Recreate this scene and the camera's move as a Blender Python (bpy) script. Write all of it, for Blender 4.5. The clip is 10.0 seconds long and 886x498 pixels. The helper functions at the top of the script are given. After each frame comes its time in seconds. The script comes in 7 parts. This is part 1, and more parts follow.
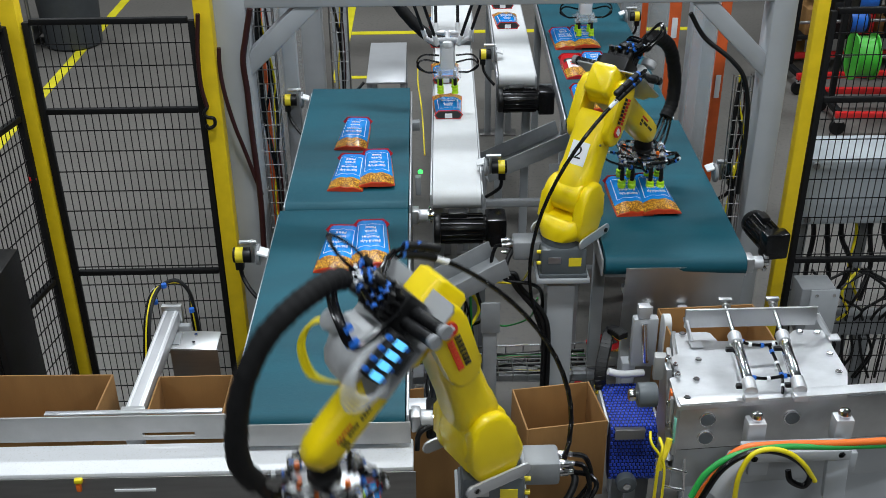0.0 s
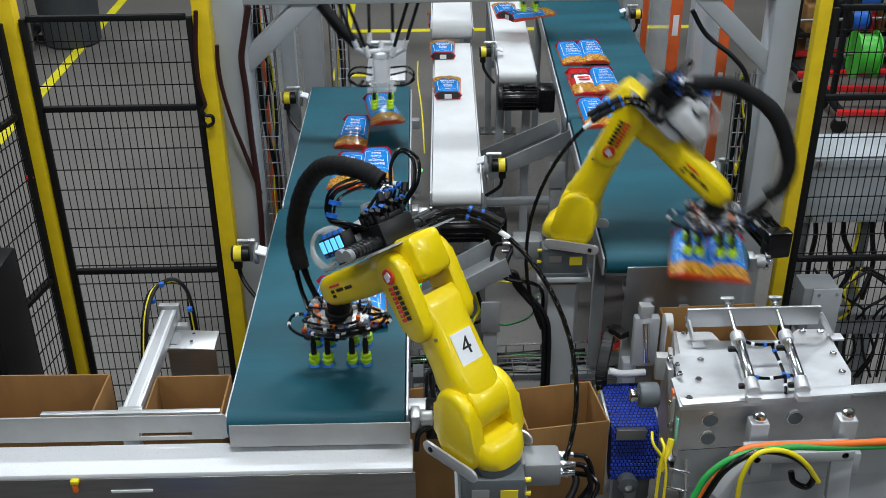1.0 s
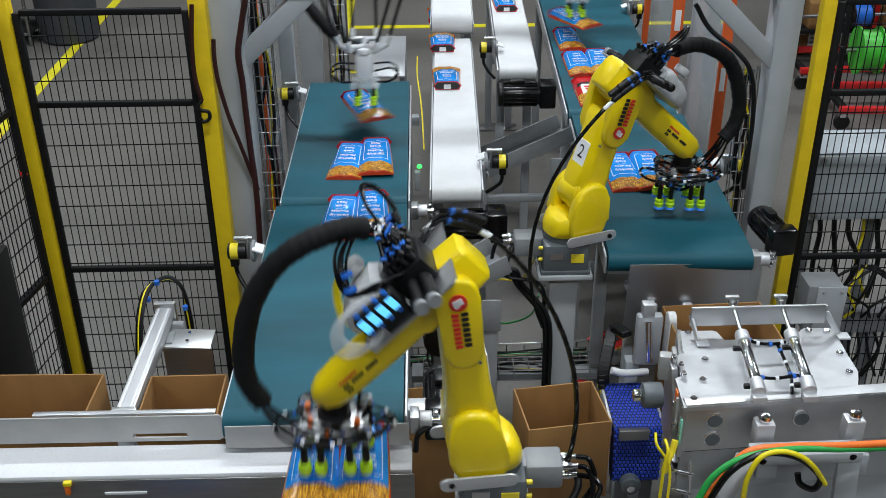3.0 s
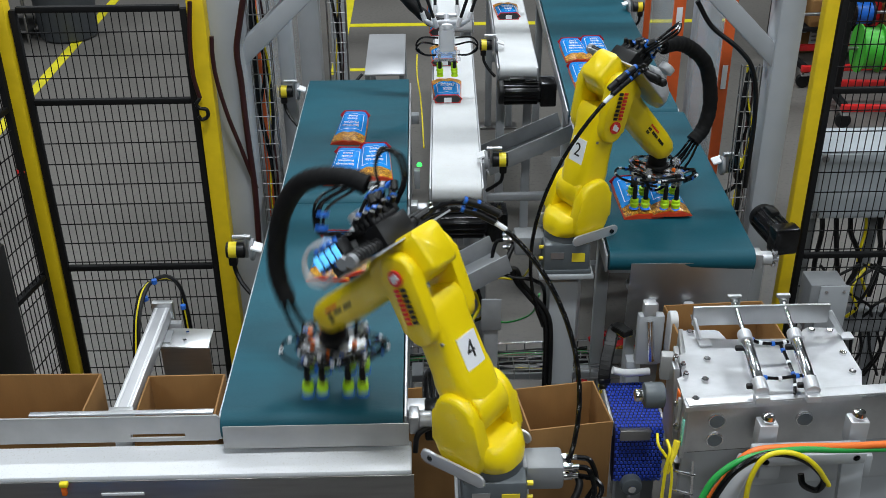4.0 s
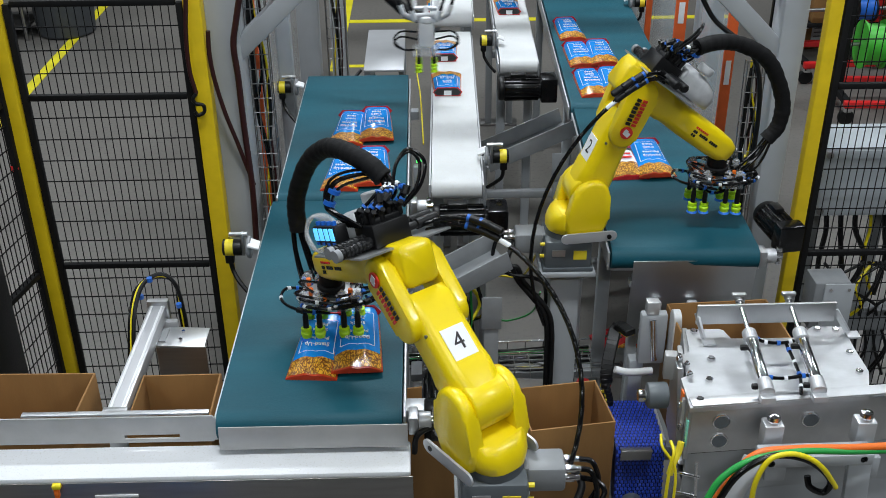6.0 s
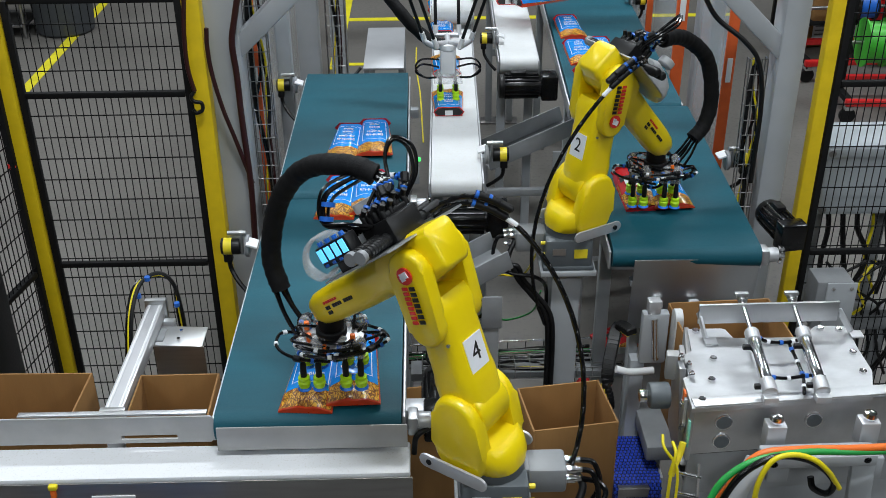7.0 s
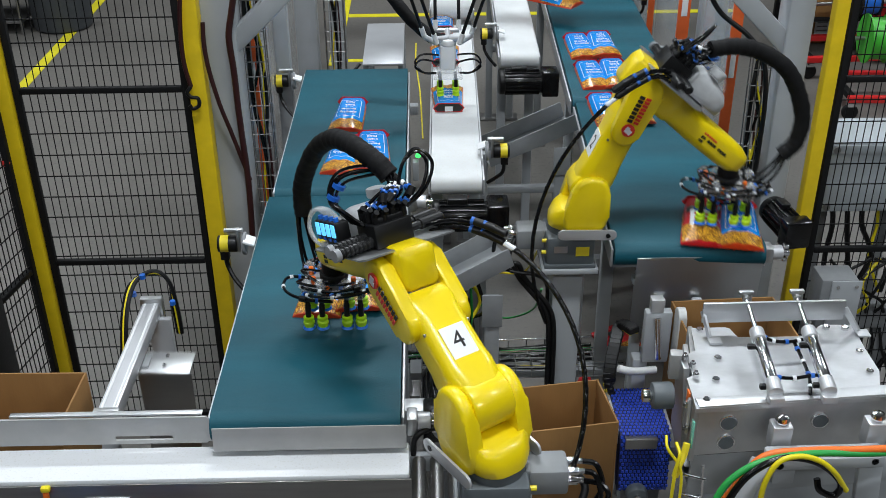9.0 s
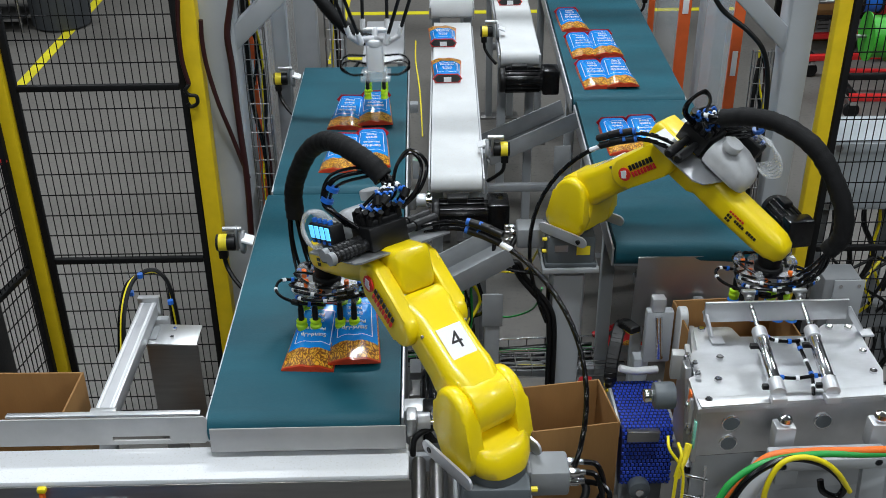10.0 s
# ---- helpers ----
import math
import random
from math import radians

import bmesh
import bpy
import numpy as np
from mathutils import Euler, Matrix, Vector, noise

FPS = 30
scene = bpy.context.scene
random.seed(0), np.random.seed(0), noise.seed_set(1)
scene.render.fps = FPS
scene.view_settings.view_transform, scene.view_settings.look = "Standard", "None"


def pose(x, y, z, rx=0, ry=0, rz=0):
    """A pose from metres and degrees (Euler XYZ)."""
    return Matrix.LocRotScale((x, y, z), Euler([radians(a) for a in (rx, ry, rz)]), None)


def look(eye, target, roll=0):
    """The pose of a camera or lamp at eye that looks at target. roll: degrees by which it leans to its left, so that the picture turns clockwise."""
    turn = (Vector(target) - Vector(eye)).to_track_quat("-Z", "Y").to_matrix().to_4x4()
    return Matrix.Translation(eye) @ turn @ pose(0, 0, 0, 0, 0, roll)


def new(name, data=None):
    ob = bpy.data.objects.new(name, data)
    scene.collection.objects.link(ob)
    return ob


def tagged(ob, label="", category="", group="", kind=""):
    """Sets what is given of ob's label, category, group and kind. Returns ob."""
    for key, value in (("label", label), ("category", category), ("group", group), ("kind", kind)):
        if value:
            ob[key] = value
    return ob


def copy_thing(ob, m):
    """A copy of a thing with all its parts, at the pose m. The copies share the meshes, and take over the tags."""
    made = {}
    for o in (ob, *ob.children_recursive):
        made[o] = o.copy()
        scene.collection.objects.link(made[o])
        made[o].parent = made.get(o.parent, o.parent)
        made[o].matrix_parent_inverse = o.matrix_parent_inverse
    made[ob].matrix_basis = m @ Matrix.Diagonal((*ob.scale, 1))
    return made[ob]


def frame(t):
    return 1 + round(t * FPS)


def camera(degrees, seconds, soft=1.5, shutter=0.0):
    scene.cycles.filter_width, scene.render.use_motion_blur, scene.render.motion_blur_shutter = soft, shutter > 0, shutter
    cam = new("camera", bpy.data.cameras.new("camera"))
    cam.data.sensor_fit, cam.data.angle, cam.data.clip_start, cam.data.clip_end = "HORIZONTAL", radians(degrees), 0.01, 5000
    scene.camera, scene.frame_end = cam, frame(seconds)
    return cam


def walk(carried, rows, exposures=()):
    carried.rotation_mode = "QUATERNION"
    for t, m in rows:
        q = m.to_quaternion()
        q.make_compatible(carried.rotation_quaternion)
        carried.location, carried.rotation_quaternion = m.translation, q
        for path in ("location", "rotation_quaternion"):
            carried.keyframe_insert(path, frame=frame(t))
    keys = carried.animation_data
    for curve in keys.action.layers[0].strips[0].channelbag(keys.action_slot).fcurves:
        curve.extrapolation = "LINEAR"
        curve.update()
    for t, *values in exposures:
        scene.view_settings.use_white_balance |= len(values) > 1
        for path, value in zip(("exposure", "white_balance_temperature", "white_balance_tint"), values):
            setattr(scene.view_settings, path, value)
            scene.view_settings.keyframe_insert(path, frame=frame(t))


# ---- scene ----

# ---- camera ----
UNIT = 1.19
cam = camera(45.5, 10.0, soft=0.55, shutter=0.5)


def stand(x, y, z, pitch, yaw, roll):
    p, a = radians(pitch), radians(yaw)
    way = Vector((math.sin(a) * math.cos(p), math.cos(a) * math.cos(p), -math.sin(p)))
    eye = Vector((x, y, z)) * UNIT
    return look(eye, eye + 3 * way, roll)


walk(cam, [
    (0, stand(-0.0031, -0.0943, 2.6185, 28.784, 0.995, -0.520)),
    (1.25, stand(-0.0022, -0.0674, 2.6038, 28.872, 0.997, -0.514)),
    (2.5, stand(-0.0013, -0.0410, 2.5894, 28.959, 0.998, -0.509)),
    (4.5, stand(0, 0, 2.567, 29.1, 1.0, -0.5)),
    (6, stand(0.0010, 0.0299, 2.5507, 29.206, 1.0015, -0.4935)),
    (8, stand(0.0022, 0.0685, 2.5296, 29.347, 1.003, -0.485)),
    (10, stand(0.0035, 0.1059, 2.5092, 29.489, 1.005, -0.4766)),
])

# ---- light: a tall hall lit by rows of ceiling lamps ----
world = bpy.data.worlds.new("hall_air")
world.use_nodes = True
scene.world = world
world.node_tree.nodes["Background"].inputs[0].default_value = (0.62, 0.68, 0.75, 1)
world.node_tree.nodes["Background"].inputs[1].default_value = 0.006
scene.view_settings.exposure = 0.0

LAMPS = [(x, y) for y in (-3.0, 1.2, 5.4, 9.6) for x in (-4.2, 0.2, 4.6)]
BRIGHT = {(0.2, 5.4): 2.05, (0.2, 1.2): 1.5, (-4.2, 1.2): 0.75, (-4.2, -3.0): 0.75}  # the fitting over the cell is the strongest
for lx, ly in LAMPS:
    lamp = bpy.data.lights.new("ceiling_lamp", "AREA")
    lamp.shape, lamp.size, lamp.size_y = "RECTANGLE", 1.3, 0.45
    lamp.energy, lamp.color = 87 * BRIGHT.get((lx, ly), 1.0), (0.885, 0.95, 1.0)
    new("ceiling_lamp_light", lamp).matrix_world = pose(lx, ly, 5.6)


# ---- materials ----
def mat(name, col, rough=0.5, metal=0.0, var=0.12, scale=18.0, bump=0.08, fine=160.0, stretch=(1, 1, 1), coat=0.0,
        emit=0.0, dirt=None, trans=0.0, alpha=1.0, spec=0.5):
    m = bpy.data.materials.new(name)
    m.use_nodes = True
    nt = m.node_tree
    b = nt.nodes["Principled BSDF"]
    tc = nt.nodes.new("ShaderNodeTexCoord")
    mp = nt.nodes.new("ShaderNodeMapping")
    mp.inputs["Scale"].default_value = stretch
    nt.links.new(tc.outputs["Object"], mp.inputs[0])
    big = nt.nodes.new("ShaderNodeTexNoise")
    big.inputs["Scale"].default_value, big.inputs["Detail"].default_value = scale, 5
    small = nt.nodes.new("ShaderNodeTexNoise")
    small.inputs["Scale"].default_value, small.inputs["Detail"].default_value = fine, 3
    for n in (big, small):
        nt.links.new(mp.outputs[0], n.inputs["Vector"])
    ramp = nt.nodes.new("ShaderNodeValToRGB")
    lo = [c * (1 - var) for c in col]
    hi = [min(1, c * (1 + var)) for c in col]
    ramp.color_ramp.elements[0].position, ramp.color_ramp.elements[1].position = 0.3, 0.7
    ramp.color_ramp.elements[0].color, ramp.color_ramp.elements[1].color = (*lo, 1), (*hi, 1)
    nt.links.new(big.outputs["Fac"], ramp.inputs[0])
    out = ramp.outputs[0]
    if dirt:
        mix = nt.nodes.new("ShaderNodeMix")
        mix.data_type = "RGBA"
        step = nt.nodes.new("ShaderNodeValToRGB")
        step.color_ramp.elements[0].position, step.color_ramp.elements[1].position = 0.56, 0.72
        nt.links.new(small.outputs["Fac"], step.inputs[0])
        nt.links.new(step.outputs[0], mix.inputs[0])
        nt.links.new(out, mix.inputs[6])
        mix.inputs[7].default_value = (*dirt, 1)
        out = mix.outputs[2]
    nt.links.new(out, b.inputs["Base Color"])
    rr = nt.nodes.new("ShaderNodeMapRange")
    rr.inputs[3].default_value, rr.inputs[4].default_value = max(0.03, rough - 0.08), min(1, rough + 0.1)
    nt.links.new(small.outputs["Fac"], rr.inputs[0])
    nt.links.new(rr.outputs[0], b.inputs["Roughness"])
    b.inputs["Metallic"].default_value = metal
    b.inputs["Specular IOR Level"].default_value = spec
    b.inputs["Coat Weight"].default_value, b.inputs["Coat Roughness"].default_value = coat, 0.08
    if trans:
        b.inputs["Transmission Weight"].default_value, b.inputs["IOR"].default_value = trans, 1.25
    b.inputs["Alpha"].default_value = alpha
    if bump:
        bp = nt.nodes.new("ShaderNodeBump")
        bp.inputs["Strength"].default_value, bp.inputs["Distance"].default_value = bump, 0.002
        nt.links.new(small.outputs["Fac"], bp.inputs["Height"])
        nt.links.new(bp.outputs[0], b.inputs["Normal"])
    if emit:
        b.inputs["Emission Color"].default_value, b.inputs["Emission Strength"].default_value = (*col, 1), emit
    return m


YELLOW = mat("robot_yellow_paint", (0.88, 0.66, 0.002), 0.34, var=0.04, scale=9, bump=0.06, fine=220, coat=0.3)
POST_YELLOW = mat("post_yellow_powder_coat", (0.78, 0.55, 0.01), 0.45, var=0.07, bump=0.06)
BLACK = mat("black_plastic", (0.006, 0.006, 0.0065), 0.4, var=0.25, spec=0.35)
BLACK_GLOSS = mat("black_enamel", (0.004, 0.004, 0.0045), 0.22, var=0.2, bump=0.03, spec=0.4)
BLACK_STEEL = mat("black_coated_steel", (0.006, 0.006, 0.0065), 0.6, var=0.2, spec=0.25)
SLEEVE = mat("black_woven_sleeve", (0.005, 0.005, 0.0055), 0.7, var=0.4, scale=40, bump=0.6, fine=260, spec=0.25)
GREY = mat("grey_painted_steel", (0.40, 0.42, 0.44), 0.42, var=0.06, scale=6, bump=0.04)
GREY_PALE = mat("pale_grey_enamel", (0.46, 0.50, 0.53), 0.42, var=0.05, scale=6, bump=0.03)
MILKY = mat("milky_plastic", (0.50, 0.51, 0.52), 0.4, var=0.12, scale=30)
GREY_DARK = mat("dark_grey_cast_paint", (0.10, 0.115, 0.125), 0.42, var=0.08, bump=0.1)
GREY_MID = mat("mid_grey_painted_steel", (0.24, 0.25, 0.26), 0.42, var=0.08, bump=0.05)
STEEL = mat("brushed_stainless_steel", (0.34, 0.335, 0.33), 0.38, 1.0, var=0.07, scale=5, bump=0.12, fine=60, stretch=(1.5, 14, 14))
ALU = mat("milled_aluminium", (0.56, 0.57, 0.58), 0.42, 1.0, var=0.05, scale=7, bump=0.05)
ALU_PLATE = mat("bright_milled_plate", (0.62, 0.63, 0.645), 0.44, 1.0, var=0.16, scale=7.0, bump=0.05, fine=90, stretch=(1, 1.6, 1))
SLIDE_WHITE = mat("white_slide_plastic", (0.76, 0.77, 0.79), 0.62, var=0.03, scale=5, bump=0.02, dirt=(0.68, 0.68, 0.67))
PALE_STEEL = mat("pale_bead_blasted_steel", (0.44, 0.44, 0.435), 0.5, 0.4, var=0.14, scale=6, bump=0.06, fine=120)
ALU_MATT = mat("anodised_aluminium", (0.60, 0.61, 0.63), 0.42, 0.6, var=0.04, scale=8, bump=0.03)
CHROME = mat("polished_steel", (0.75, 0.75, 0.76), 0.14, 1.0, var=0.05, bump=0.02)
BELT = mat("teal_conveyor_belt", (0.006, 0.080, 0.112), 0.52, var=0.22, scale=4.0, bump=0.35, fine=330, stretch=(0.35, 1.6, 1), spec=0.3)
WHITE_BELT = mat("white_conveyor_belt", (0.66, 0.675, 0.68), 0.55, var=0.06, scale=7, bump=0.05, dirt=(0.62, 0.61, 0.58))
WHITE = mat("white_plastic", (0.80, 0.81, 0.82), 0.4, var=0.03, bump=0.03)
CARDBOARD = mat("brown_cardboard", (0.285, 0.145, 0.045), 0.75, var=0.10, scale=5, bump=0.12, fine=90, stretch=(3, 3, 0.6))
FLOOR = mat("sealed_concrete_floor", (0.155, 0.145, 0.132), 0.38, var=0.14, scale=0.9, bump=0.05, fine=40, dirt=(0.12, 0.118, 0.112))
LINE_YELLOW = mat("yellow_floor_tape", (0.75, 0.66, 0.02), 0.5, var=0.12, scale=6)
WALL = mat("painted_hall_wall", (0.13, 0.13, 0.127), 0.7, var=0.08, scale=1.2)
CEILING = mat("white_ceiling_sheet", (0.19, 0.195, 0.195), 0.8, var=0.05, scale=1)
LIME = mat("lime_silicone", (0.55, 0.90, 0.01), 0.42, var=0.06)
LIP_BLUE = mat("blue_suction_lip", (0.01, 0.17, 0.72), 0.4, var=0.08)
BAG_BLUE = mat("blue_printed_film", (0.008, 0.26, 0.76), 0.22, var=0.12, scale=24, bump=0.35, fine=36, coat=0.5)
BAG_RED = mat("red_printed_film", (0.62, 0.02, 0.025), 0.24, var=0.12, scale=24, bump=0.3, fine=36, coat=0.5)
BAG_EDGE = mat("orange_red_film_edge", (0.62, 0.05, 0.010), 0.3, var=0.15, scale=30, coat=0.4)
SNACK = mat("golden_snack_print", (0.80, 0.36, 0.02), 0.3, var=0.25, scale=60, bump=0.0, coat=0.4)


def snack_sticks(m):
    """Short golden sticks with dark gaps, about 6 mm by 20 mm."""
    nt = m.node_tree
    b = nt.nodes["Principled BSDF"]
    tc = nt.nodes.new("ShaderNodeTexCoord")
    wob = nt.nodes.new("ShaderNodeTexNoise")
    wob.inputs["Scale"].default_value = 28
    nt.links.new(tc.outputs["Object"], wob.inputs["Vector"])
    add = nt.nodes.new("ShaderNodeMix")
    add.data_type = "VECTOR"
    add.inputs[0].default_value = 0.045
    nt.links.new(tc.outputs["Object"], add.inputs[4])
    nt.links.new(wob.outputs["Color"], add.inputs[5])
    mp = nt.nodes.new("ShaderNodeMapping")
    mp.inputs["Scale"].default_value = (150, 55, 20)
    nt.links.new(add.outputs[1], mp.inputs[0])
    vo = nt.nodes.new("ShaderNodeTexVoronoi")
    vo.feature = "DISTANCE_TO_EDGE"
    vo.inputs["Scale"].default_value = 1.0
    nt.links.new(mp.outputs[0], vo.inputs["Vector"])
    ramp = nt.nodes.new("ShaderNodeValToRGB")
    ramp.color_ramp.elements[0].position, ramp.color_ramp.elements[1].position = 0.03, 0.22
    ramp.color_ramp.elements[0].color, ramp.color_ramp.elements[1].color = (0.16, 0.035, 0.004, 1), (0.86, 0.44, 0.035, 1)
    nt.links.new(vo.outputs["Distance"], ramp.inputs[0])
    nt.links.new(ramp.outputs[0], b.inputs["Base Color"])
    bp = nt.nodes.new("ShaderNodeBump")
    bp.inputs["Strength"].default_value, bp.inputs["Distance"].default_value = 0.4, 0.002
    nt.links.new(vo.outputs["Distance"], bp.inputs["Height"])
    nt.links.new(bp.outputs[0], b.inputs["Normal"])


snack_sticks(SNACK)
PRINT_WHITE = mat("white_print", (0.85, 0.87, 0.9), 0.35, var=0.03, bump=0)
PRINT_BLACK = mat("black_print", (0.01, 0.01, 0.01), 0.4, var=0.05, bump=0)
PRINT_RED = mat("red_print", (0.72, 0.03, 0.02), 0.4, var=0.05, bump=0)
PRINT_ORANGE = mat("orange_print", (0.85, 0.16, 0.01), 0.4, var=0.05, bump=0)
LABEL_YELLOW = mat("yellow_sticker", (0.85, 0.68, 0.03), 0.4, var=0.04, bump=0)
CABLE_YELLOW = mat("yellow_cable", (0.80, 0.66, 0.01), 0.4, var=0.06)
CABLE_GREEN = mat("green_cable", (0.02, 0.33, 0.06), 0.4, var=0.08)
CABLE_ORANGE = mat("orange_cable", (0.85, 0.17, 0.015), 0.45, var=0.06)
CABLE_BLUE = mat("blue_fitting", (0.015, 0.13, 0.55), 0.35, var=0.1)
CABLE_MAROON = mat("maroon_cable", (0.035, 0.006, 0.006), 0.5, var=0.1)
BLUE_MESH = mat("blue_modular_belt", (0.02, 0.07, 0.55), 0.38, var=0.15, scale=40, bump=0.2, fine=220)
# near-black blue: shade in the mesh holes, painted onto the core below the links
BLUE_CORE = mat("belt_gap_shade", (0.003, 0.008, 0.08), 0.6, var=0.2)
ORANGE_EDGE = mat("orange_guard_edge", (0.72, 0.12, 0.025), 0.5, var=0.08)
CLEAR = mat("clear_guard_sheet", (0.75, 0.77, 0.78), 0.12, var=0.02, bump=0, alpha=0.22)
CLEAR_TUBE = mat("clear_tube", (0.85, 0.87, 0.88), 0.12, var=0.03, bump=0, alpha=0.28)
SCREEN_CYAN = mat("lit_cyan_display", (0.12, 0.55, 1.0), 0.3, emit=1.1, bump=0)
LED_STRIP = mat("pale_green_reflector", (0.25, 0.70, 0.55), 0.25, var=0.1)
LED_GREEN = mat("green_indicator_lamp", (0.05, 1.0, 0.12), 0.3, emit=1.6, bump=0)
RED_PLASTIC = mat("red_plastic", (0.62, 0.02, 0.02), 0.35, var=0.08)
GREEN_SPOOL = mat("bright_green_plastic", (0.05, 0.42, 0.03), 0.4, var=0.08)
BIN_GREY = mat("dark_grey_bin_plastic", (0.045, 0.05, 0.055), 0.5, var=0.1)


# ---- mesh helpers ----
def box(bm, c, s, bev=0.0, m=None, seg=2):
    made = bmesh.ops.create_cube(bm, size=1, matrix=Matrix.Diagonal((*s, 1)))["verts"]
    if bev:
        edges = list({e for v in made for e in v.link_edges})
        made = bmesh.ops.bevel(bm, geom=edges, offset=min(bev, min(s) * 0.45), segments=seg, profile=0.5, affect="EDGES")["verts"]
        made = list({v for v in made})
    mm = Matrix.Translation(c) @ (m or Matrix())
    bmesh.ops.transform(bm, matrix=mm, verts=list({w for v in made for f in v.link_faces for w in f.verts}))
    return bm


def turn_to(a, b):
    return (Vector(b) - Vector(a)).to_track_quat("Z", "Y").to_matrix().to_4x4()


def lathe(bm, prof, m=None, seg=20, a0=0.0, a1=math.tau):
    """Turns a profile of (radius, height) round the local z axis."""
    m = m or Matrix()
    rings = []
    for r, z in prof:
        rings.append([bm.verts.new(m @ Vector((r * math.cos(a0 + (a1 - a0) * i / seg), r * math.sin(a0 + (a1 - a0) * i / seg), z))) for i in range(seg)])
    for p, q in zip(rings, rings[1:]):
        for i in range(seg):
            j = (i + 1) % seg
            bm.faces.new((p[i], p[j], q[j], q[i]))
    bm.faces.new(list(reversed(rings[0])))
    bm.faces.new(rings[-1])
    return bm


def cyl(bm, a, b, r, r2=None, seg=18, bev=0.0):
    h = (Vector(b) - Vector(a)).length
    r2 = r if r2 is None else r2
    m = Matrix.Translation(a) @ turn_to(a, b)
    if bev:
        prof = [(r - bev, 0), (r - bev * 0.3, bev * 0.3), (r, bev), (r2, h - bev), (r2 - bev * 0.3, h - bev * 0.3), (r2 - bev, h)]
    else:
        prof = [(r, 0), (r2, h)]
    return lathe(bm, prof, m, seg)


def smooth_path(pts, n=8):
    pts = [Vector(p) for p in pts]
    full = [pts[0] * 2 - pts[1]] + pts + [pts[-1] * 2 - pts[-2]]
    out = []
    for i in range(1, len(full) - 2):
        p0, p1, p2, p3 = full[i - 1:i + 3]
        for k in range(n):
            u = k / n
            out.append(0.5 * (2 * p1 + (p2 - p0) * u + (2 * p0 - 5 * p1 + 4 * p2 - p3) * u * u + (3 * p1 - p0 - 3 * p2 + p3) * u ** 3))
    out.append(pts[-1])
    return out


def sweep(bm, pts, r, seg=8, n=8, ripple=0.0):
    """A round bar along a smooth line through pts."""
    path = smooth_path(pts, n) if n > 1 else [Vector(p) for p in pts]
    rings, side = [], None
    for i, p in enumerate(path):
        d = (path[min(i + 1, len(path) - 1)] - path[max(i - 1, 0)]).normalized()
        if side is None:
            side = d.orthogonal().normalized()
        side = (side - d * side.dot(d)).normalized()
        up = d.cross(side)
        rr = r * (1 + ripple * math.sin(i * 1.9) + ripple * 0.6 * math.sin(i * 0.83 + 1))
        rings.append([bm.verts.new(p + rr * (math.cos(math.tau * k / seg) * side + math.sin(math.tau * k / seg) * up)) for k in range(seg)])
    for p, q in zip(rings, rings[1:]):
        for k in range(seg):
            j = (k + 1) % seg
            bm.faces.new((p[k], p[j], q[j], q[k]))
    bm.faces.new(list(reversed(rings[0])))
    bm.faces.new(rings[-1])
    return bm


def prism(bm, poly, z0, z1, m=None, bev=0.0):
    """A flat outline in x, y with thickness from z0 to z1."""
    m = m or Matrix()
    lo = [bm.verts.new(m @ Vector((x, y, z0))) for x, y in poly]
    hi = [bm.verts.new(m @ Vector((x, y, z1))) for x, y in poly]
    n = len(poly)
    fs = [bm.faces.new(list(reversed(lo))), bm.faces.new(hi)]
    for i in range(n):
        fs.append(bm.faces.new((lo[i], lo[(i + 1) % n], hi[(i + 1) % n], hi[i])))
    if bev:
        edges = list({e for f in fs[:2] for e in f.edges})
        bmesh.ops.bevel(bm, geom=edges, offset=bev, segments=3, profile=0.5, affect="EDGES")
    return bm


def capsule(x0, r0, x1, r1, n=10):
    """Outline of two circles on the x axis and their common hull."""
    d = x1 - x0
    a = math.acos(max(-1, min(1, (r0 - r1) / d)))
    pts = [(x0 + r0 * math.cos(a + (math.tau - 2 * a) * i / n), r0 * math.sin(a + (math.tau - 2 * a) * i / n)) for i in range(n + 1)]
    pts += [(x1 + r1 * math.cos(-a + 2 * a * i / n), r1 * math.sin(-a + 2 * a * i / n)) for i in range(n + 1)]
    return pts


def loft(bm, rings):
    """Skins rings of points (equal counts) and closes both ends."""
    vs = [[bm.verts.new(p) for p in ring] for ring in rings]
    n = len(vs[0])
    for a, b in zip(vs, vs[1:]):
        for i in range(n):
            bm.faces.new((a[i], a[(i + 1) % n], b[(i + 1) % n], b[i]))
    bm.faces.new(list(reversed(vs[0])))
    bm.faces.new(vs[-1])
    return bm


def round_rect(w, h, r, n=5):
    r = min(r, w / 2 - 1e-4, h / 2 - 1e-4)
    out = []
    for cx, cy, a in ((w / 2 - r, h / 2 - r, 0), (-w / 2 + r, h / 2 - r, 90), (-w / 2 + r, -h / 2 + r, 180), (w / 2 - r, -h / 2 + r, 270)):
        for i in range(n + 1):
            b = radians(a + 90 * i / n)
            out.append((cx + r * math.cos(b), cy + r * math.sin(b)))
    return out


def finish(bm, material, angle=38):
    bmesh.ops.recalc_face_normals(bm, faces=bm.faces)
    me = bpy.data.meshes.new("mesh")
    for f in bm.faces:
        f.smooth = True
    for e in bm.edges:
        if len(e.link_faces) == 2 and e.calc_face_angle(0) > radians(angle):
            e.smooth = False
    bm.to_mesh(me)
    bm.free()
    me.materials.append(material)
    return me


def part(name, bm, material, parent=None, label="", angle=38):
    ob = new(name, finish(bm, material, angle))
    if parent:
        ob.parent = parent
    return tagged(ob, label) if label else ob


def share(name, me, parent, m):
    ob = new(name, me)
    ob.parent, ob.matrix_basis = parent, m
    return ob


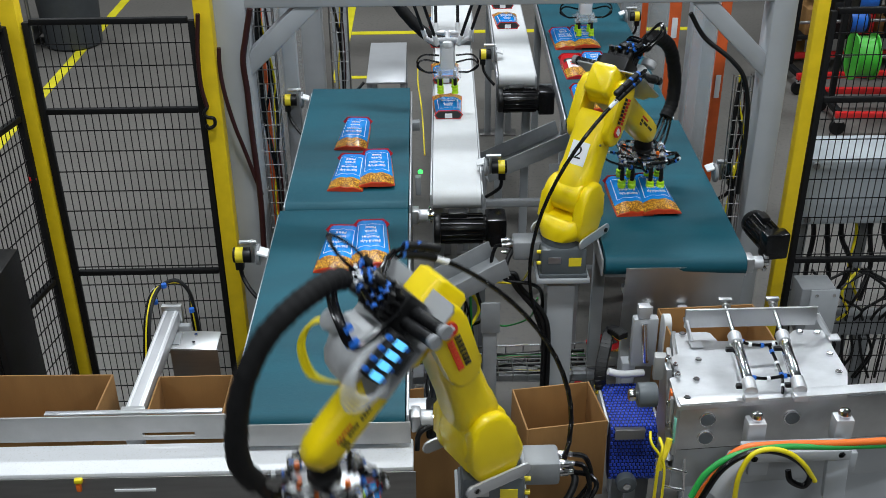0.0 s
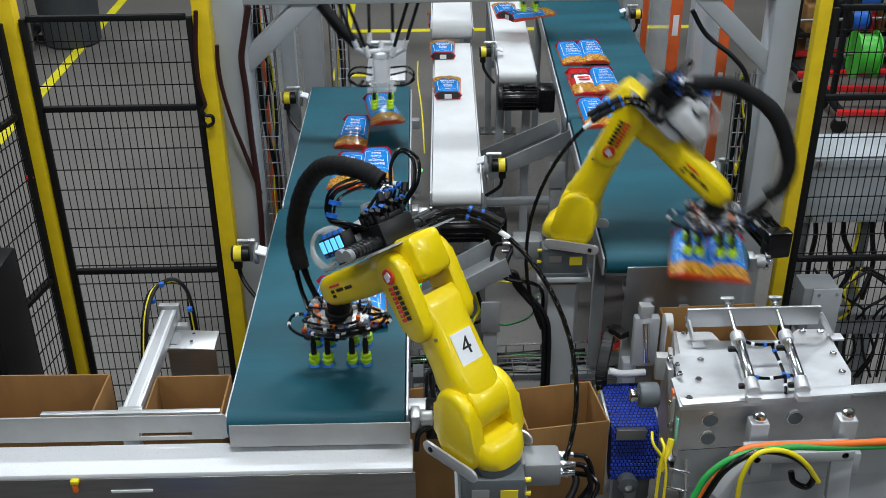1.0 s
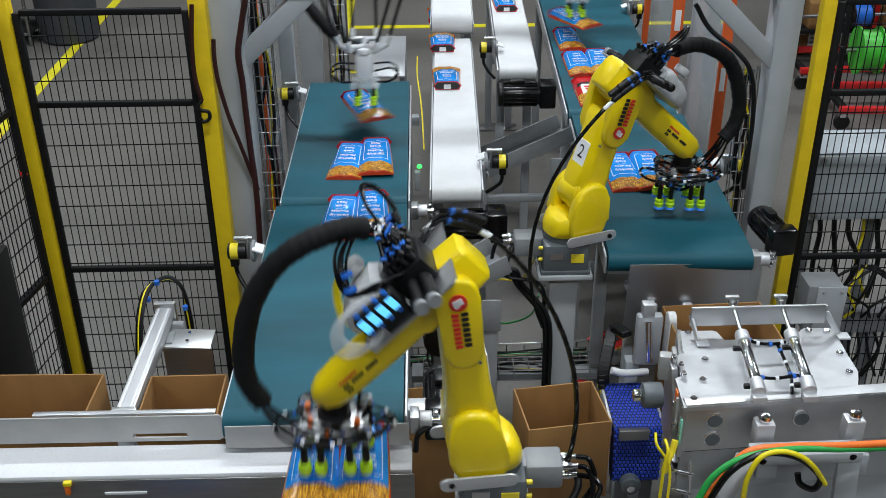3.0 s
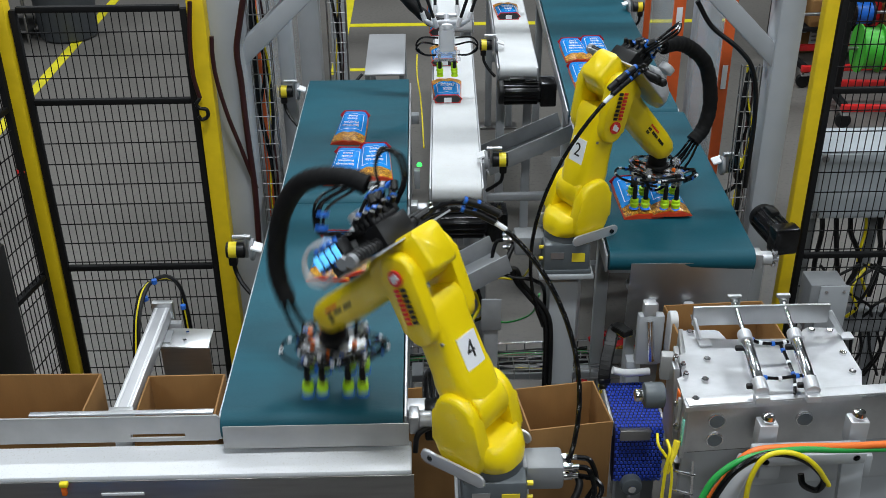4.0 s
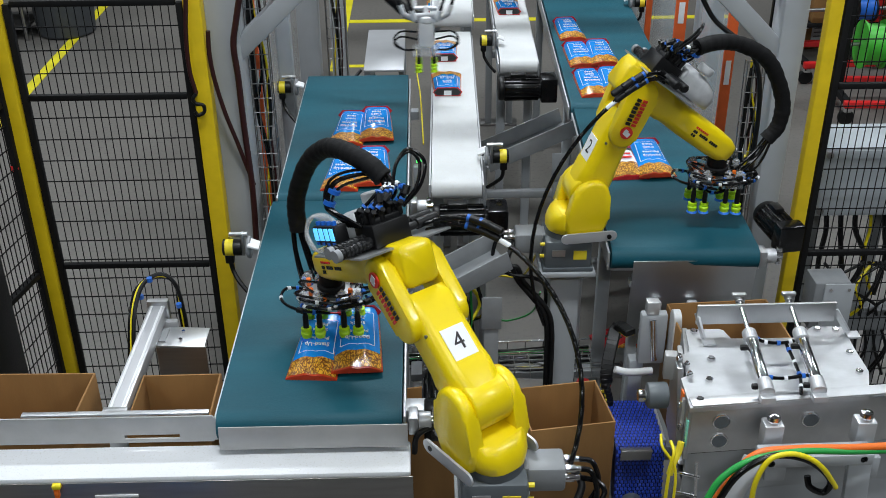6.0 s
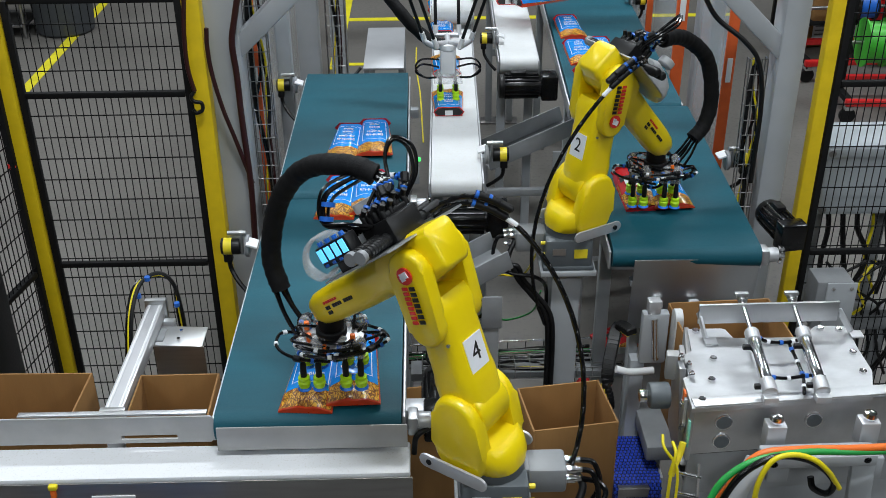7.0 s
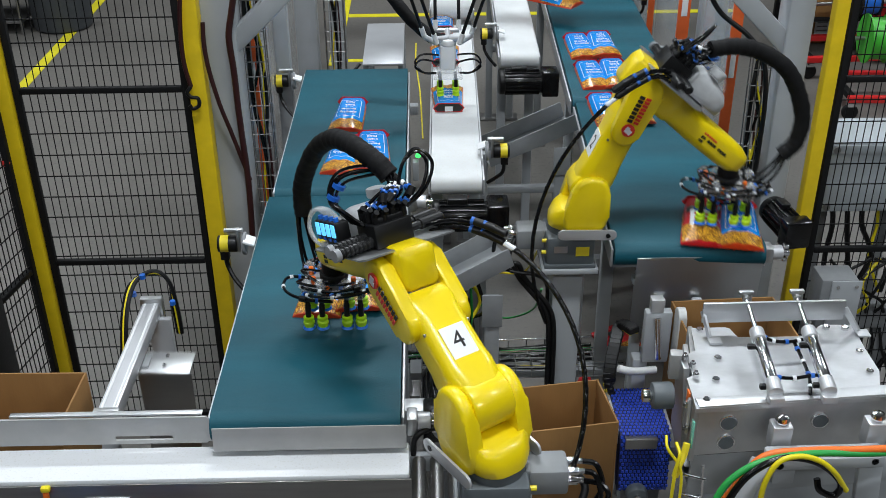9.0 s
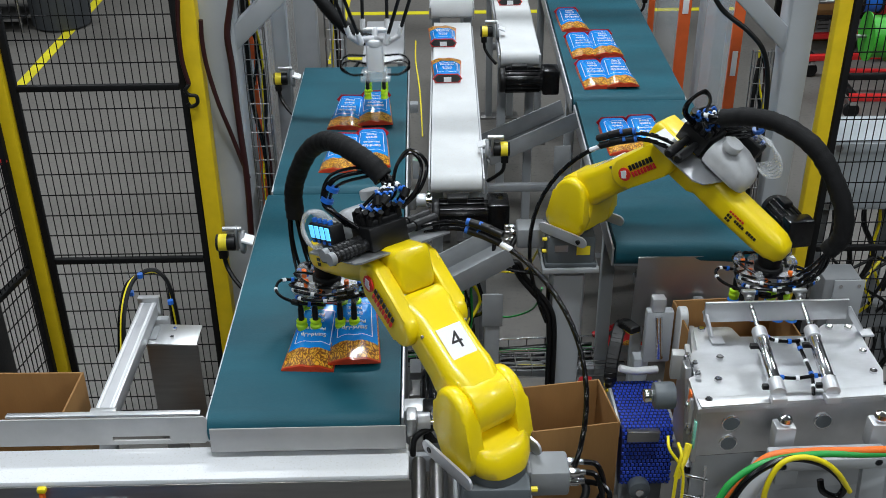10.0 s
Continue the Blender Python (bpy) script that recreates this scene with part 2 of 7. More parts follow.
def thing(name, m, label, category, group="", kind=""):
    ob = new(name)
    ob.empty_display_size = 0.05
    ob.matrix_basis = m
    return tagged(ob, label, category, group, kind)


def solid(name, bm, material, label, category="", kind="", m=None, group=""):
    ob = part(name, bm, material)
    if m:
        ob.matrix_basis = m
    return tagged(ob, label, category, group, kind)


def BM():
    return bmesh.new()


def lettering(name, text, size, material, parent, m, thick=0.0004, align="CENTER", squeeze=1.0):
    cu = bpy.data.curves.new("letters", "FONT")
    cu.body, cu.size, cu.extrude, cu.align_x, cu.align_y = text, size, thick, align, "CENTER"
    tmp = bpy.data.objects.new("letters", cu)
    me = bpy.data.meshes.new_from_object(tmp)
    bpy.data.objects.remove(tmp)
    bpy.data.curves.remove(cu)
    me.materials.clear()
    me.materials.append(material)
    me.transform(Matrix.Diagonal((squeeze, 1, 1, 1)))
    ob = new(name, me)
    ob.parent, ob.matrix_basis = parent, m
    return ob

# ---- hall ----
def hall():
    bm = BM()
    box(bm, (0, 4, -0.05), (30, 34, 0.1))
    solid("floor", bm, FLOOR, "smooth grey sealed concrete factory floor", kind="structure")
    for name, c, s in (("wall_north", (0, 21.1, 3), (30.4, 0.2, 6.2)), ("wall_south", (0, -13.1, 3), (30.4, 0.2, 6.2)),
                       ("wall_east", (15.1, 4, 3), (0.2, 34, 6.2)), ("wall_west", (-15.1, 4, 3), (0.2, 34, 6.2))):
        bm = BM()
        box(bm, c, s)
        solid(name, bm, WALL, "plain grey painted hall wall", kind="structure")
    bm = BM()
    box(bm, (0, 4, 6.2), (30.4, 34.4, 0.12))
    solid("ceiling", bm, CEILING, "pale corrugated hall ceiling", kind="structure")
    for lx, ly in LAMPS:
        t = thing("ceiling_lamp", pose(lx, ly, 5.66), "long white ceiling lamp with a bright diffuser", "ceiling lamp", "rows of ceiling lamps")
        bm = BM()
        box(bm, (0, 0, 0.05), (1.36, 0.5, 0.06), 0.01)
        part("housing", bm, WHITE, t)
        bm = BM()
        cyl(bm, (0, 0, 0.07), (0, 0, 0.5), 0.01, seg=8)
        part("hanger", bm, STEEL, t)
    for pts, w in (([(-2.7, 3.6), (-2.7, 12.5)], 0.075), ([(-0.63, 7.2), (-0.63, 12.5)], 0.075), ([(-0.59, 8.37), (2.5, 8.37)], 0.075),
                   ([(-0.59, 7.3), (-0.25, 7.3)], 0.05)):
        (x0, y0), (x1, y1) = pts
        bm = BM()
        box(bm, ((x0 + x1) / 2, (y0 + y1) / 2, 0.002), (max(w, abs(x1 - x0)), max(w, abs(y1 - y0)), 0.004))
        solid("floor_line", bm, LINE_YELLOW, "worn yellow floor marking tape", kind="structure")


hall()


# ---- conveyors ----
def belt_conveyor(name, x0, x1, y0, y1, z, material, label, yaw=0.0, legs=True, frame_mat=None, deep=0.07):
    """A belt round two end rollers, between aluminium side rails; near end at y0."""
    w, ln = x1 - x0, y1 - y0
    t = thing(name, pose((x0 + x1) / 2, y0, 0, 0, 0, yaw), label, "conveyor")
    r = deep / 2
    bm = BM()
    outline = [(r - r * math.sin(math.pi * i / 10), z - r + r * math.cos(math.pi * i / 10)) for i in range(11)]
    outline += [(ln - r + r * math.sin(math.pi * i / 10), z - r - r * math.cos(math.pi * i / 10)) for i in range(11)]
    prism(bm, outline, -w / 2 + 0.012, w / 2 - 0.012, Matrix(((0, 0, 1, 0), (1, 0, 0, 0), (0, 1, 0, 0), (0, 0, 0, 1))))
    part("belt", bm, material, t)
    for s in (-1, 1):
        bm = BM()
        box(bm, (s * (w / 2 - 0.006), ln / 2, z - r - 0.012), (0.007, ln - 0.05, deep * 0.85), 0.002)
        part("side_rail", bm, frame_mat or ALU_MATT, t)
    if legs:
        for yy in (0.25, ln - 0.3):
            for s in (-1, 1):
                bm = BM()
                box(bm, (s * (w / 2 - 0.03), yy, (z - deep) / 2), (0.04, 0.04, z - deep), 0.003)
                part("leg", bm, GREY, t)
                bm = BM()
                box(bm, (s * (w / 2 - 0.03), yy, 0.006), (0.1, 0.1, 0.012), 0.002)
                part("foot_plate", bm, STEEL, t)
            bm = BM()
            box(bm, (0, yy, 0.45), (w - 0.1, 0.04, 0.04), 0.003)
            part("cross_bar", bm, GREY, t)
    return t


def gear_motor(m, label="black ribbed electric gear motor", length=0.2, r=0.05, group=""):
    """Along local x; ribs on the can, a gearbox at the end."""
    t = thing("gear_motor", m, label, "motor", group)
    bm = BM()
    cyl(bm, (0, 0, 0), (length * 0.72, 0, 0), r * 0.92, seg=24, bev=0.004)
    can = part("motor_can", bm, BLACK_GLOSS, t)
    rib = finish(box(BM(), (length * 0.36, 0, r * 0.95), (length * 0.62, 0.004, r * 0.2), 0.001, seg=1), BLACK_GLOSS)
    for i in range(16):
        share("cooling_rib", rib, can, Matrix.Rotation(math.tau * i / 16, 4, "X"))
    bm = BM()
    cyl(bm, (-0.012, 0, 0), (0.012, 0, 0), r * 1.02, seg=24, bev=0.006)
    part("fan_cover", bm, BLACK, t)
    bm = BM()
    box(bm, (length * 0.86, 0, 0), (length * 0.3, r * 1.9, r * 2.1), 0.008)
    part("gearbox", bm, BLACK_GLOSS, t)
    bm = BM()
    box(bm, (length * 0.3, 0, r * 1.12), (length * 0.28, r * 0.7, r * 0.4), 0.004)
    part("terminal_box", bm, BLACK, t)
    return t


belt_conveyor("belt_conveyor", -0.514, -0.053, 1.998, 3.170, 1.0, BELT, "near teal rubber belt conveyor with aluminium side rails")
belt_conveyor("belt_conveyor", -0.503, -0.053, 3.178, 4.36, 1.0, BELT, "far teal rubber belt conveyor carrying snack pouches")
belt_conveyor("belt_conveyor", 0.544, 1.010, 2.76, 3.94, 1.0, BELT, "near teal belt conveyor beside the second robot", -1.6)
belt_conveyor("belt_conveyor", 0.572, 1.030, 3.948, 6.1, 1.0, BELT, "long far teal belt conveyor with pairs of pouches", -1.6)
belt_conveyor("belt_conveyor", 0.008, 0.203, 3.255, 4.95, 1.0, WHITE_BELT, "narrow white belt conveyor carrying single pouches", -1.2)
belt_conveyor("belt_conveyor", 0.326, 0.515, 4.48, 6.5, 1.0, WHITE_BELT, "second narrow white belt conveyor carrying single pouches", -1.4)
belt_conveyor("belt_conveyor", 0.03, 0.25, 4.99, 6.6, 1.06, WHITE_BELT, "white infeed belt conveyor under the picking robot", -1.2)


# ---- machine frame and fences ----
def tube(bm, a, b, w, d=None, bev=0.006, spin=0.0):
    h = (Vector(b) - Vector(a)).length
    box(bm, (Vector(a) + Vector(b)) / 2, (w, d or w, h), bev, turn_to(a, b) @ Matrix.Rotation(spin, 4, "Z"))


def gantry():
    t = thing("machine_frame", pose(0, 0, 0), "grey welded square-tube machine frame with corner braces", "frame")
    for x, y in ((-0.627, 3.32), (1.178, 3.32), (-0.56, 5.1), (1.42, 5.1), (-0.56, 6.9), (1.42, 6.9)):
        bm = BM()
        w = 0.082 if (x, y) == (1.178, 3.32) else 0.105
        box(bm, (x, y, 1.15), (w, 0.105, 2.3), 0.008)
        part("post", bm, GREY, t)
        bm = BM()
        box(bm, (x, y, 0.008), (0.2, 0.2, 0.016), 0.003)
        part("foot_plate", bm, GREY, t)
    for a, b in (((-0.68, 3.32, 1.714), (1.21, 3.32, 1.714)), ((-0.6, 5.1, 2.35), (1.47, 5.1, 2.35)), ((-0.6, 6.9, 2.35), (1.47, 6.9, 2.35)),
                 ((-0.6, 3.32, 2.35), (-0.56, 6.95, 2.35)), ((1.155, 3.32, 2.35), (1.42, 6.95, 2.35))):
        bm = BM()
        tube(bm, a, b, 0.1)
        part("beam", bm, GREY, t)
    for a, b in (((-0.61, 3.32, 1.442), (-0.29, 3.32, 1.745)), ((1.165, 3.32, 1.418), (0.83, 3.32, 1.745))):
        bm = BM()
        tube(bm, a, b, 0.085, 0.06)
        part("corner_brace", bm, GREY, t)


gantry()


def fence_panel(name, m, width, z0, z1, rails, pitch, rows, label):
    """Black tube frame with a welded wire mesh, in the local x, z plane."""
    t = thing(name, m, label, "fence", "safety fence round the cell")
    for x in (0.01, width - 0.01):
        bm = BM()
        box(bm, (x, 0, (z0 + z1) / 2), (0.022, 0.022, z1 - z0), 0.003)
        part("upright", bm, BLACK_STEEL, t)
    for z in [z0, *rails, z1]:
        bm = BM()
        box(bm, (width / 2, 0, z), (width - 0.044, 0.02, 0.02), 0.003)
        part("rail", bm, BLACK_STEEL, t)
    me = finish(box(BM(), (0, 0, 0), (0.0026, 0.0026, z1 - z0)), BLACK_STEEL)
    n = int((width - 0.05) / pitch)
    for i in range(1, n + 1):
        share("upright_wire", me, t, pose(0.022 + (width - 0.044) * i / (n + 1), 0.004, (z0 + z1) / 2))
    me = finish(box(BM(), (0, 0, 0), (width - 0.04, 0.0032, 0.0032)), BLACK_STEEL)
    k = int((z1 - z0) / rows)
    for i in range(1, k):
        share("level_wire", me, t, pose(width / 2, 0.0015, z0 + (z1 - z0) * i / k))
    return t


def fence_post(x, y, h=1.72, w=0.055):
    t = thing("fence_post", pose(x, y, 0), "bright yellow square steel fence post", "post", "yellow fence posts")
    bm = BM()
    box(bm, (0, 0, h / 2), (w, w, h), 0.005)
    part("shaft", bm, POST_YELLOW, t)
    bm = BM()
    box(bm, (0, 0, h + 0.004), (w * 0.98, w * 0.98, 0.01), 0.002)
    part("cap", bm, BLACK, t)
    bm = BM()
    box(bm, (0, 0, 0.005), (0.12, 0.12, 0.01), 0.002)
    part("foot_plate", bm, POST_YELLOW, t)
    return t


RAILS = [0.715, 1.335]
fence_post(-0.703, 3.24)
fence_post(-1.315, 3.24)
fence_post(1.283, 3.24, 1.72, 0.044)
fence_panel("wire_gate", pose(-1.283, 3.24, 0), 0.548, 0.06, 1.64, RAILS, 0.0245, 0.072, "black steel wire-mesh gate in the safety fence")
fence_panel("wire_fence", pose(-1.33, 3.2, 0, 0, 0, -101), 1.3, 0.06, 1.64, RAILS, 0.0245, 0.072, "black wire-mesh fence panel along the aisle")
fence_panel("wire_fence", pose(1.316, 3.24, 0), 1.3, 0.06, 1.64, RAILS, 0.0245, 0.072, "black wire-mesh fence panel before the workshop aisle")


# ---- cross conveyor in front, case lane ----
def front_conveyor():
    t = thing("cross_conveyor", pose(0, 0, 0), "stainless cross conveyor with a white slide bed", "conveyor")
    bm = BM()
    box(bm, (-0.85, 1.962, 0.905), (1.61, 0.112, 0.02), 0.006)
    part("slide_bed", bm, SLIDE_WHITE, t, "smooth white plastic slide bed")
    bm = BM()
    box(bm, (-0.85, 1.902, 0.80), (1.62, 0.004, 0.21), 0.001)
    part("front_panel", bm, STEEL, t, "brushed stainless front panel")
    bm = BM()
    x0, _, z0 = (-0.725, 2.020, 0.942)
    x1, h = (-0.593, 2.020, 0.939)[0], 0.006
    upright = pose(0, 2.02, 0, 90, 0, 0)
    prism(bm, [(-1.9, 0.925), (x0, 0.925), (x0, 1.0), (-1.9, 1.0)], -0.0025, 0.0025, upright)
    prism(bm, [(x0, 0.925), (x1, 0.925), (x1, z0 - h), (x0, z0 - h)], -0.0025, 0.0025, upright)
    prism(bm, [(x0, z0 + h), (x1, z0 + h), (x1, 1.0), (x0, 1.0)], -0.0025, 0.0025, upright)
    prism(bm, [(x1, 0.925), (-0.515, 0.925), (-0.497, 0.945), (-0.497, 0.985), (-0.512, 1.0), (x1, 1.0)], -0.0025, 0.0025, upright)
    part("guide_plate", bm, PALE_STEEL, t, "stainless guide plate with a long slot")
    bm = BM()
    box(bm, (-0.272, 1.982, 0.961), (0.442, 0.004, 0.060), 0.001, pose(0, 0, 0, -8, 0, 0))
    part("transfer_plate", bm, PALE_STEEL, t, "pale blasted transfer plate at the belt end")
    for x in (-1.5, -0.08):
        bm = BM()
        box(bm, (x, 1.95, 0.45), (0.05, 0.05, 0.88), 0.004)
        part("leg", bm, GREY, t)


front_conveyor()


def carton(m, w, d, h, label, group="open cartons", thick=0.005):
    """An open-topped carton; outer size w, d, h."""
    t = thing("cardboard_box", m, label, "box", group)
    for s in (-1, 1):
        bm = BM()
        box(bm, (s * (w - thick) / 2, 0, h / 2), (thick, d, h), 0.001)
        part("side_wall", bm, CARDBOARD, t)
        bm = BM()
        box(bm, (0, s * (d - thick) / 2, h / 2), (w - 2 * thick, thick, h), 0.001)
        part("end_wall", bm, CARDBOARD, t)
    bm = BM()
    box(bm, (0, 0, thick / 2), (w - 2 * thick, d - 2 * thick, thick), 0)
    part("bottom", bm, CARDBOARD, t)
    return t


carton(pose(-1.07, 2.15, 0.72, 0, 0, -1), 0.43, 0.22, 0.24, "large empty open brown cardboard box on the case lane")
pushed_carton = carton(pose(-0.63, 2.15, 0.72, 0, 0, 0.6), 0.2, 0.2, 0.235, "empty open brown cardboard box before the pusher plate")
CARTON_PUSHED = [(0, 0, 0), (7.75, 0, 0), (8.0, -0.03, -0.015), (8.2, -0.055, -0.05), (8.4, -0.06, -0.13), (8.8, -0.06, -0.40), (10, -0.06, -0.40)]
bm = BM()
box(bm, (-1.07, 2.16, 0.70), (0.52, 0.24, 0.035), 0.005)
solid("case_lane", bm, GREY_MID, "grey roller bed under the cardboard boxes", "conveyor")
moving_carton = carton(pose(0.365, 2.322, 0.512, 0, 0, 8), 0.232, 0.19, 0.266, "empty open brown cardboard box travelling on the roller lane")
waiting_carton = copy_thing(moving_carton, pose(-0.02, 2.322, 0.512, 0, 0, 8))
CARTONS_MOVING = [
    (moving_carton, [(0, 0.365), (6.9, 0.367), (7.0, 0.372), (7.2, 0.418), (7.4, 0.452), (7.6, 0.482), (7.8, 0.556), (8.0, 0.653), (8.2, 0.70), (8.4, 0.76), (8.9, 0.94), (10, 1.10)]),
    (waiting_carton, [(0, -0.02), (7.6, -0.02), (8.0, 0.06), (8.2, 0.155), (8.4, 0.213), (8.6, 0.303), (8.8, 0.362), (9.0, 0.366), (10, 0.366)]),
]


# ---- forming machine ----
def former():
    t = thing("forming_machine", pose(0, 0, 0), "aluminium plate forming machine with two air cylinders", "machine")
    bm = BM()
    prism(bm, [(0.596, 1.945), (1.02, 1.978), (1.035, 2.02), (1.055, 2.075), (1.055, 2.165), (1.06, 2.268), (0.985, 2.272), (0.972, 2.262), (0.938, 2.222), (0.762, 2.224), (0.752, 2.262), (0.742, 2.268), (0.657, 2.268), (0.645, 2.17), (0.622, 2.155), (0.615, 2.07), (0.600, 2.06)], 1.04, 1.052)
    part("top_plate", bm, ALU_PLATE, t)
    bm = BM()
    box(bm, (1.05, 1.995, 0.975), (0.9, 0.012, 0.13), 0.002, pose(0, 0, 0, 0, 0, 4.4))
    part("front_plate", bm, ALU_PLATE, t)
    bm = BM()
    box(bm, (0.63, 2.12, 0.97), (0.012, 0.34, 0.15), 0.002, pose(0, 0, 0, 0, 0, -10))
    part("side_plate", bm, ALU, t)
    bm = BM()
    box(bm, (1.02, 2.13, 0.44), (0.62, 0.2, 0.88), 0.01)
    part("stand", bm, GREY, t)
    bm = BM()
    box(bm, (1.05, 1.998, 1.0545), (0.9, 0.034, 0.005), 0.001, pose(0, 0, 0, 0, 0, 4.4))
    part("front_strip", bm, ALU_PLATE, t)
    bm = BM()
    box(bm, (0.94, 2.01, 0.83), (0.66, 0.012, 0.13), 0.004, pose(0, 0, 0, 0, 0, 4.4))
    part("lower_panel", bm, GREY, t)
    # solid black bar whose colour stands for the shade in an open slot
    bm = BM()
    box(bm, (0.70, 1.985, 0.902), (0.16, 0.006, 0.022), 0.006, pose(0, 0, 0, 0, 0, 4.4))
    part("panel_slot", bm, BLACK, t)
    bm = BM()
    for z in (0.80, 0.86):
        cyl(bm, (0.585, 1.95, z), (0.635, 1.93, z), 0.004, seg=8)
    cyl(bm, (0.635, 1.93, 0.74), (0.625, 1.935, 0.90), 0.004, seg=8)
    cyl(bm, (0.585, 1.95, 0.74), (0.58, 1.955, 0.90), 0.004, seg=8)
    part("wire_step", bm, CHROME, t, "bent bright wire bracket")


former()


# ---- roller lane for cartons and the lifting gate ----
def roller_lane():
    t = thing("roller_lane", pose(0, 0, 0), "grey roller conveyor lane for cardboard boxes", "conveyor")
    for y in (2.19, 2.455):
        bm = BM()
        box(bm, (-0.06, y, 0.478), (1.1, 0.02, 0.06), 0.003)
        part("side_rail", bm, GREY, t)
        bm = BM()
        box(bm, (1.25, y, 0.478), (1.05, 0.02, 0.06), 0.003)
        part("side_rail", bm, GREY, t)
    me = finish(cyl(BM(), (0, -0.12, 0), (0, 0.12, 0), 0.02, seg=14), STEEL)
    for i in range(21):
        share("roller", me, t, pose(-0.58 + 0.05 * i, 2.322, 0.49))
    for i in range(20):
        share("roller", me, t, pose(0.74 + 0.05 * i, 2.322, 0.49))
    for x in (-0.55, 0.45, 1.5):
        for y in (2.19, 2.455):
            bm = BM()
            box(bm, (x, y, 0.225), (0.035, 0.035, 0.45), 0.003)
            part("leg", bm, GREY, t)
    return t


roller_lane()
GATE_AT = (0.565, 2.40, 0.51)
# seconds and lift
GATE = [(0, 0.2), (5.75, 0.2), (6.5, 0.0), (8.25, 0.0), (8.4, 0.02), (8.6, 0.085), (8.8, 0.13), (9.0, 0.175), (9.25, 0.2), (10, 0.2)]


def lifting_gate():
    """A short blue belt that lifts; its near end turns down over a roller."""
    t = thing("gate_belt", pose(*GATE_AT), "short blue modular-belt lift beside the forming machine", "conveyor")
    prof = [(0.11, 0.0), (-0.07, 0.0), (-0.09, -0.006), (-0.10, -0.022), (-0.105, -0.06), (-0.115, -0.13), (-0.12, -0.165), (-0.105, -0.185), (-0.08, -0.18), (-0.065, -0.15), (-0.06, -0.06), (-0.05, -0.045), (0.10, -0.045), (0.12, -0.022)]
    m = Matrix(((0, 0, 1, 0), (1, 0, 0, 0), (0, 1, 0, 0), (0, 0, 0, 1)))
    bm = BM()
    prism(bm, prof, -0.05, 0.085, m)
    part("belt_core", bm, BLUE_CORE, t)
    cell = finish(box(BM(), (0, 0, 0), (0.0078, 0.0085, 0.004), 0.0012, seg=1), BLUE_MESH)
    run = [Vector((0, y, z)) for y, z in prof[:8]]
    steps = []
    for a, b in zip(run, run[1:]):
        n = max(1, round((b - a).length / 0.0125))
        steps += [(a + (b - a) * (k + 0.5) / n, b - a) for k in range(n)]
    for k, (c, d) in enumerate(steps):
        turn = math.atan2(d.z, -d.y)
        for i in range(12):
            share("belt_link", cell, t, Matrix.Translation(c + Vector((-0.045 + 0.0112 * i + 0.005 * (k % 2), 0, 0))) @ Matrix.Rotation(-turn, 4, "X") @ Matrix.Translation((0, 0, 0.001)))
    for x in (-0.055, 0.09):
        bm = BM()
        box(bm, (x, 0.02, -0.024), (0.008, 0.19, 0.05), 0.002)
        part("side_plate", bm, ALU_MATT, t)
    bm = BM()
    cyl(bm, (0.0, -0.118, -0.175), (0.0, -0.150, -0.175), 0.030, seg=20, bev=0.006)
    part("bearing", bm, GREY_DARK, t, "blue-grey flange bearing")
    bm = BM()
    cyl(bm, (0.0, -0.150, -0.175), (0.0, -0.158, -0.175), 0.012, seg=14, bev=0.002)
    part("shaft_end", bm, CHROME, t)
    bm = BM()
    box(bm, (0.0, -0.125, 0.012), (0.085, 0.03, 0.004), 0.001, pose(0, 0, 0, -18, 0, 0))
    box(bm, (0.0, -0.128, -0.006), (0.085, 0.004, 0.03), 0.001)
    part("edge_guard", bm, STEEL, t, "bent bright steel edge guard")
    bm = BM()
    box(bm, (0.05, 0.02, -0.25), (0.03, 0.03, 0.40), 0.003)
    part("lift_post", bm, GREY, t)
    return t


gate_belt = lifting_gate()
carton(pose(0.83, 2.47, 0.60, 0, 0, 3), 0.29, 0.2, 0.345, "open brown cardboard box behind the forming machine")
bm = BM()
box(bm, (0.86, 2.47, 0.575), (0.5, 0.24, 0.05), 0.006)
for dx in (-0.2, 0.2):
    box(bm, (0.86 + dx, 2.47, 0.275), (0.04, 0.04, 0.55), 0.004)
solid("box_stand", bm, GREY_MID, "grey steel stand under a cardboard box", "stand")
bm = BM()
box(bm, (-0.75, 1.50, 0.705), (1.3, 0.22, 0.03), 0.004)
for x in (-1.3, -0.2):
    box(bm, (x, 1.50, 0.345), (0.04, 0.04, 0.69), 0.004)
solid("pack_table", bm, STEEL, "stainless table that takes the packed pouches", "table")


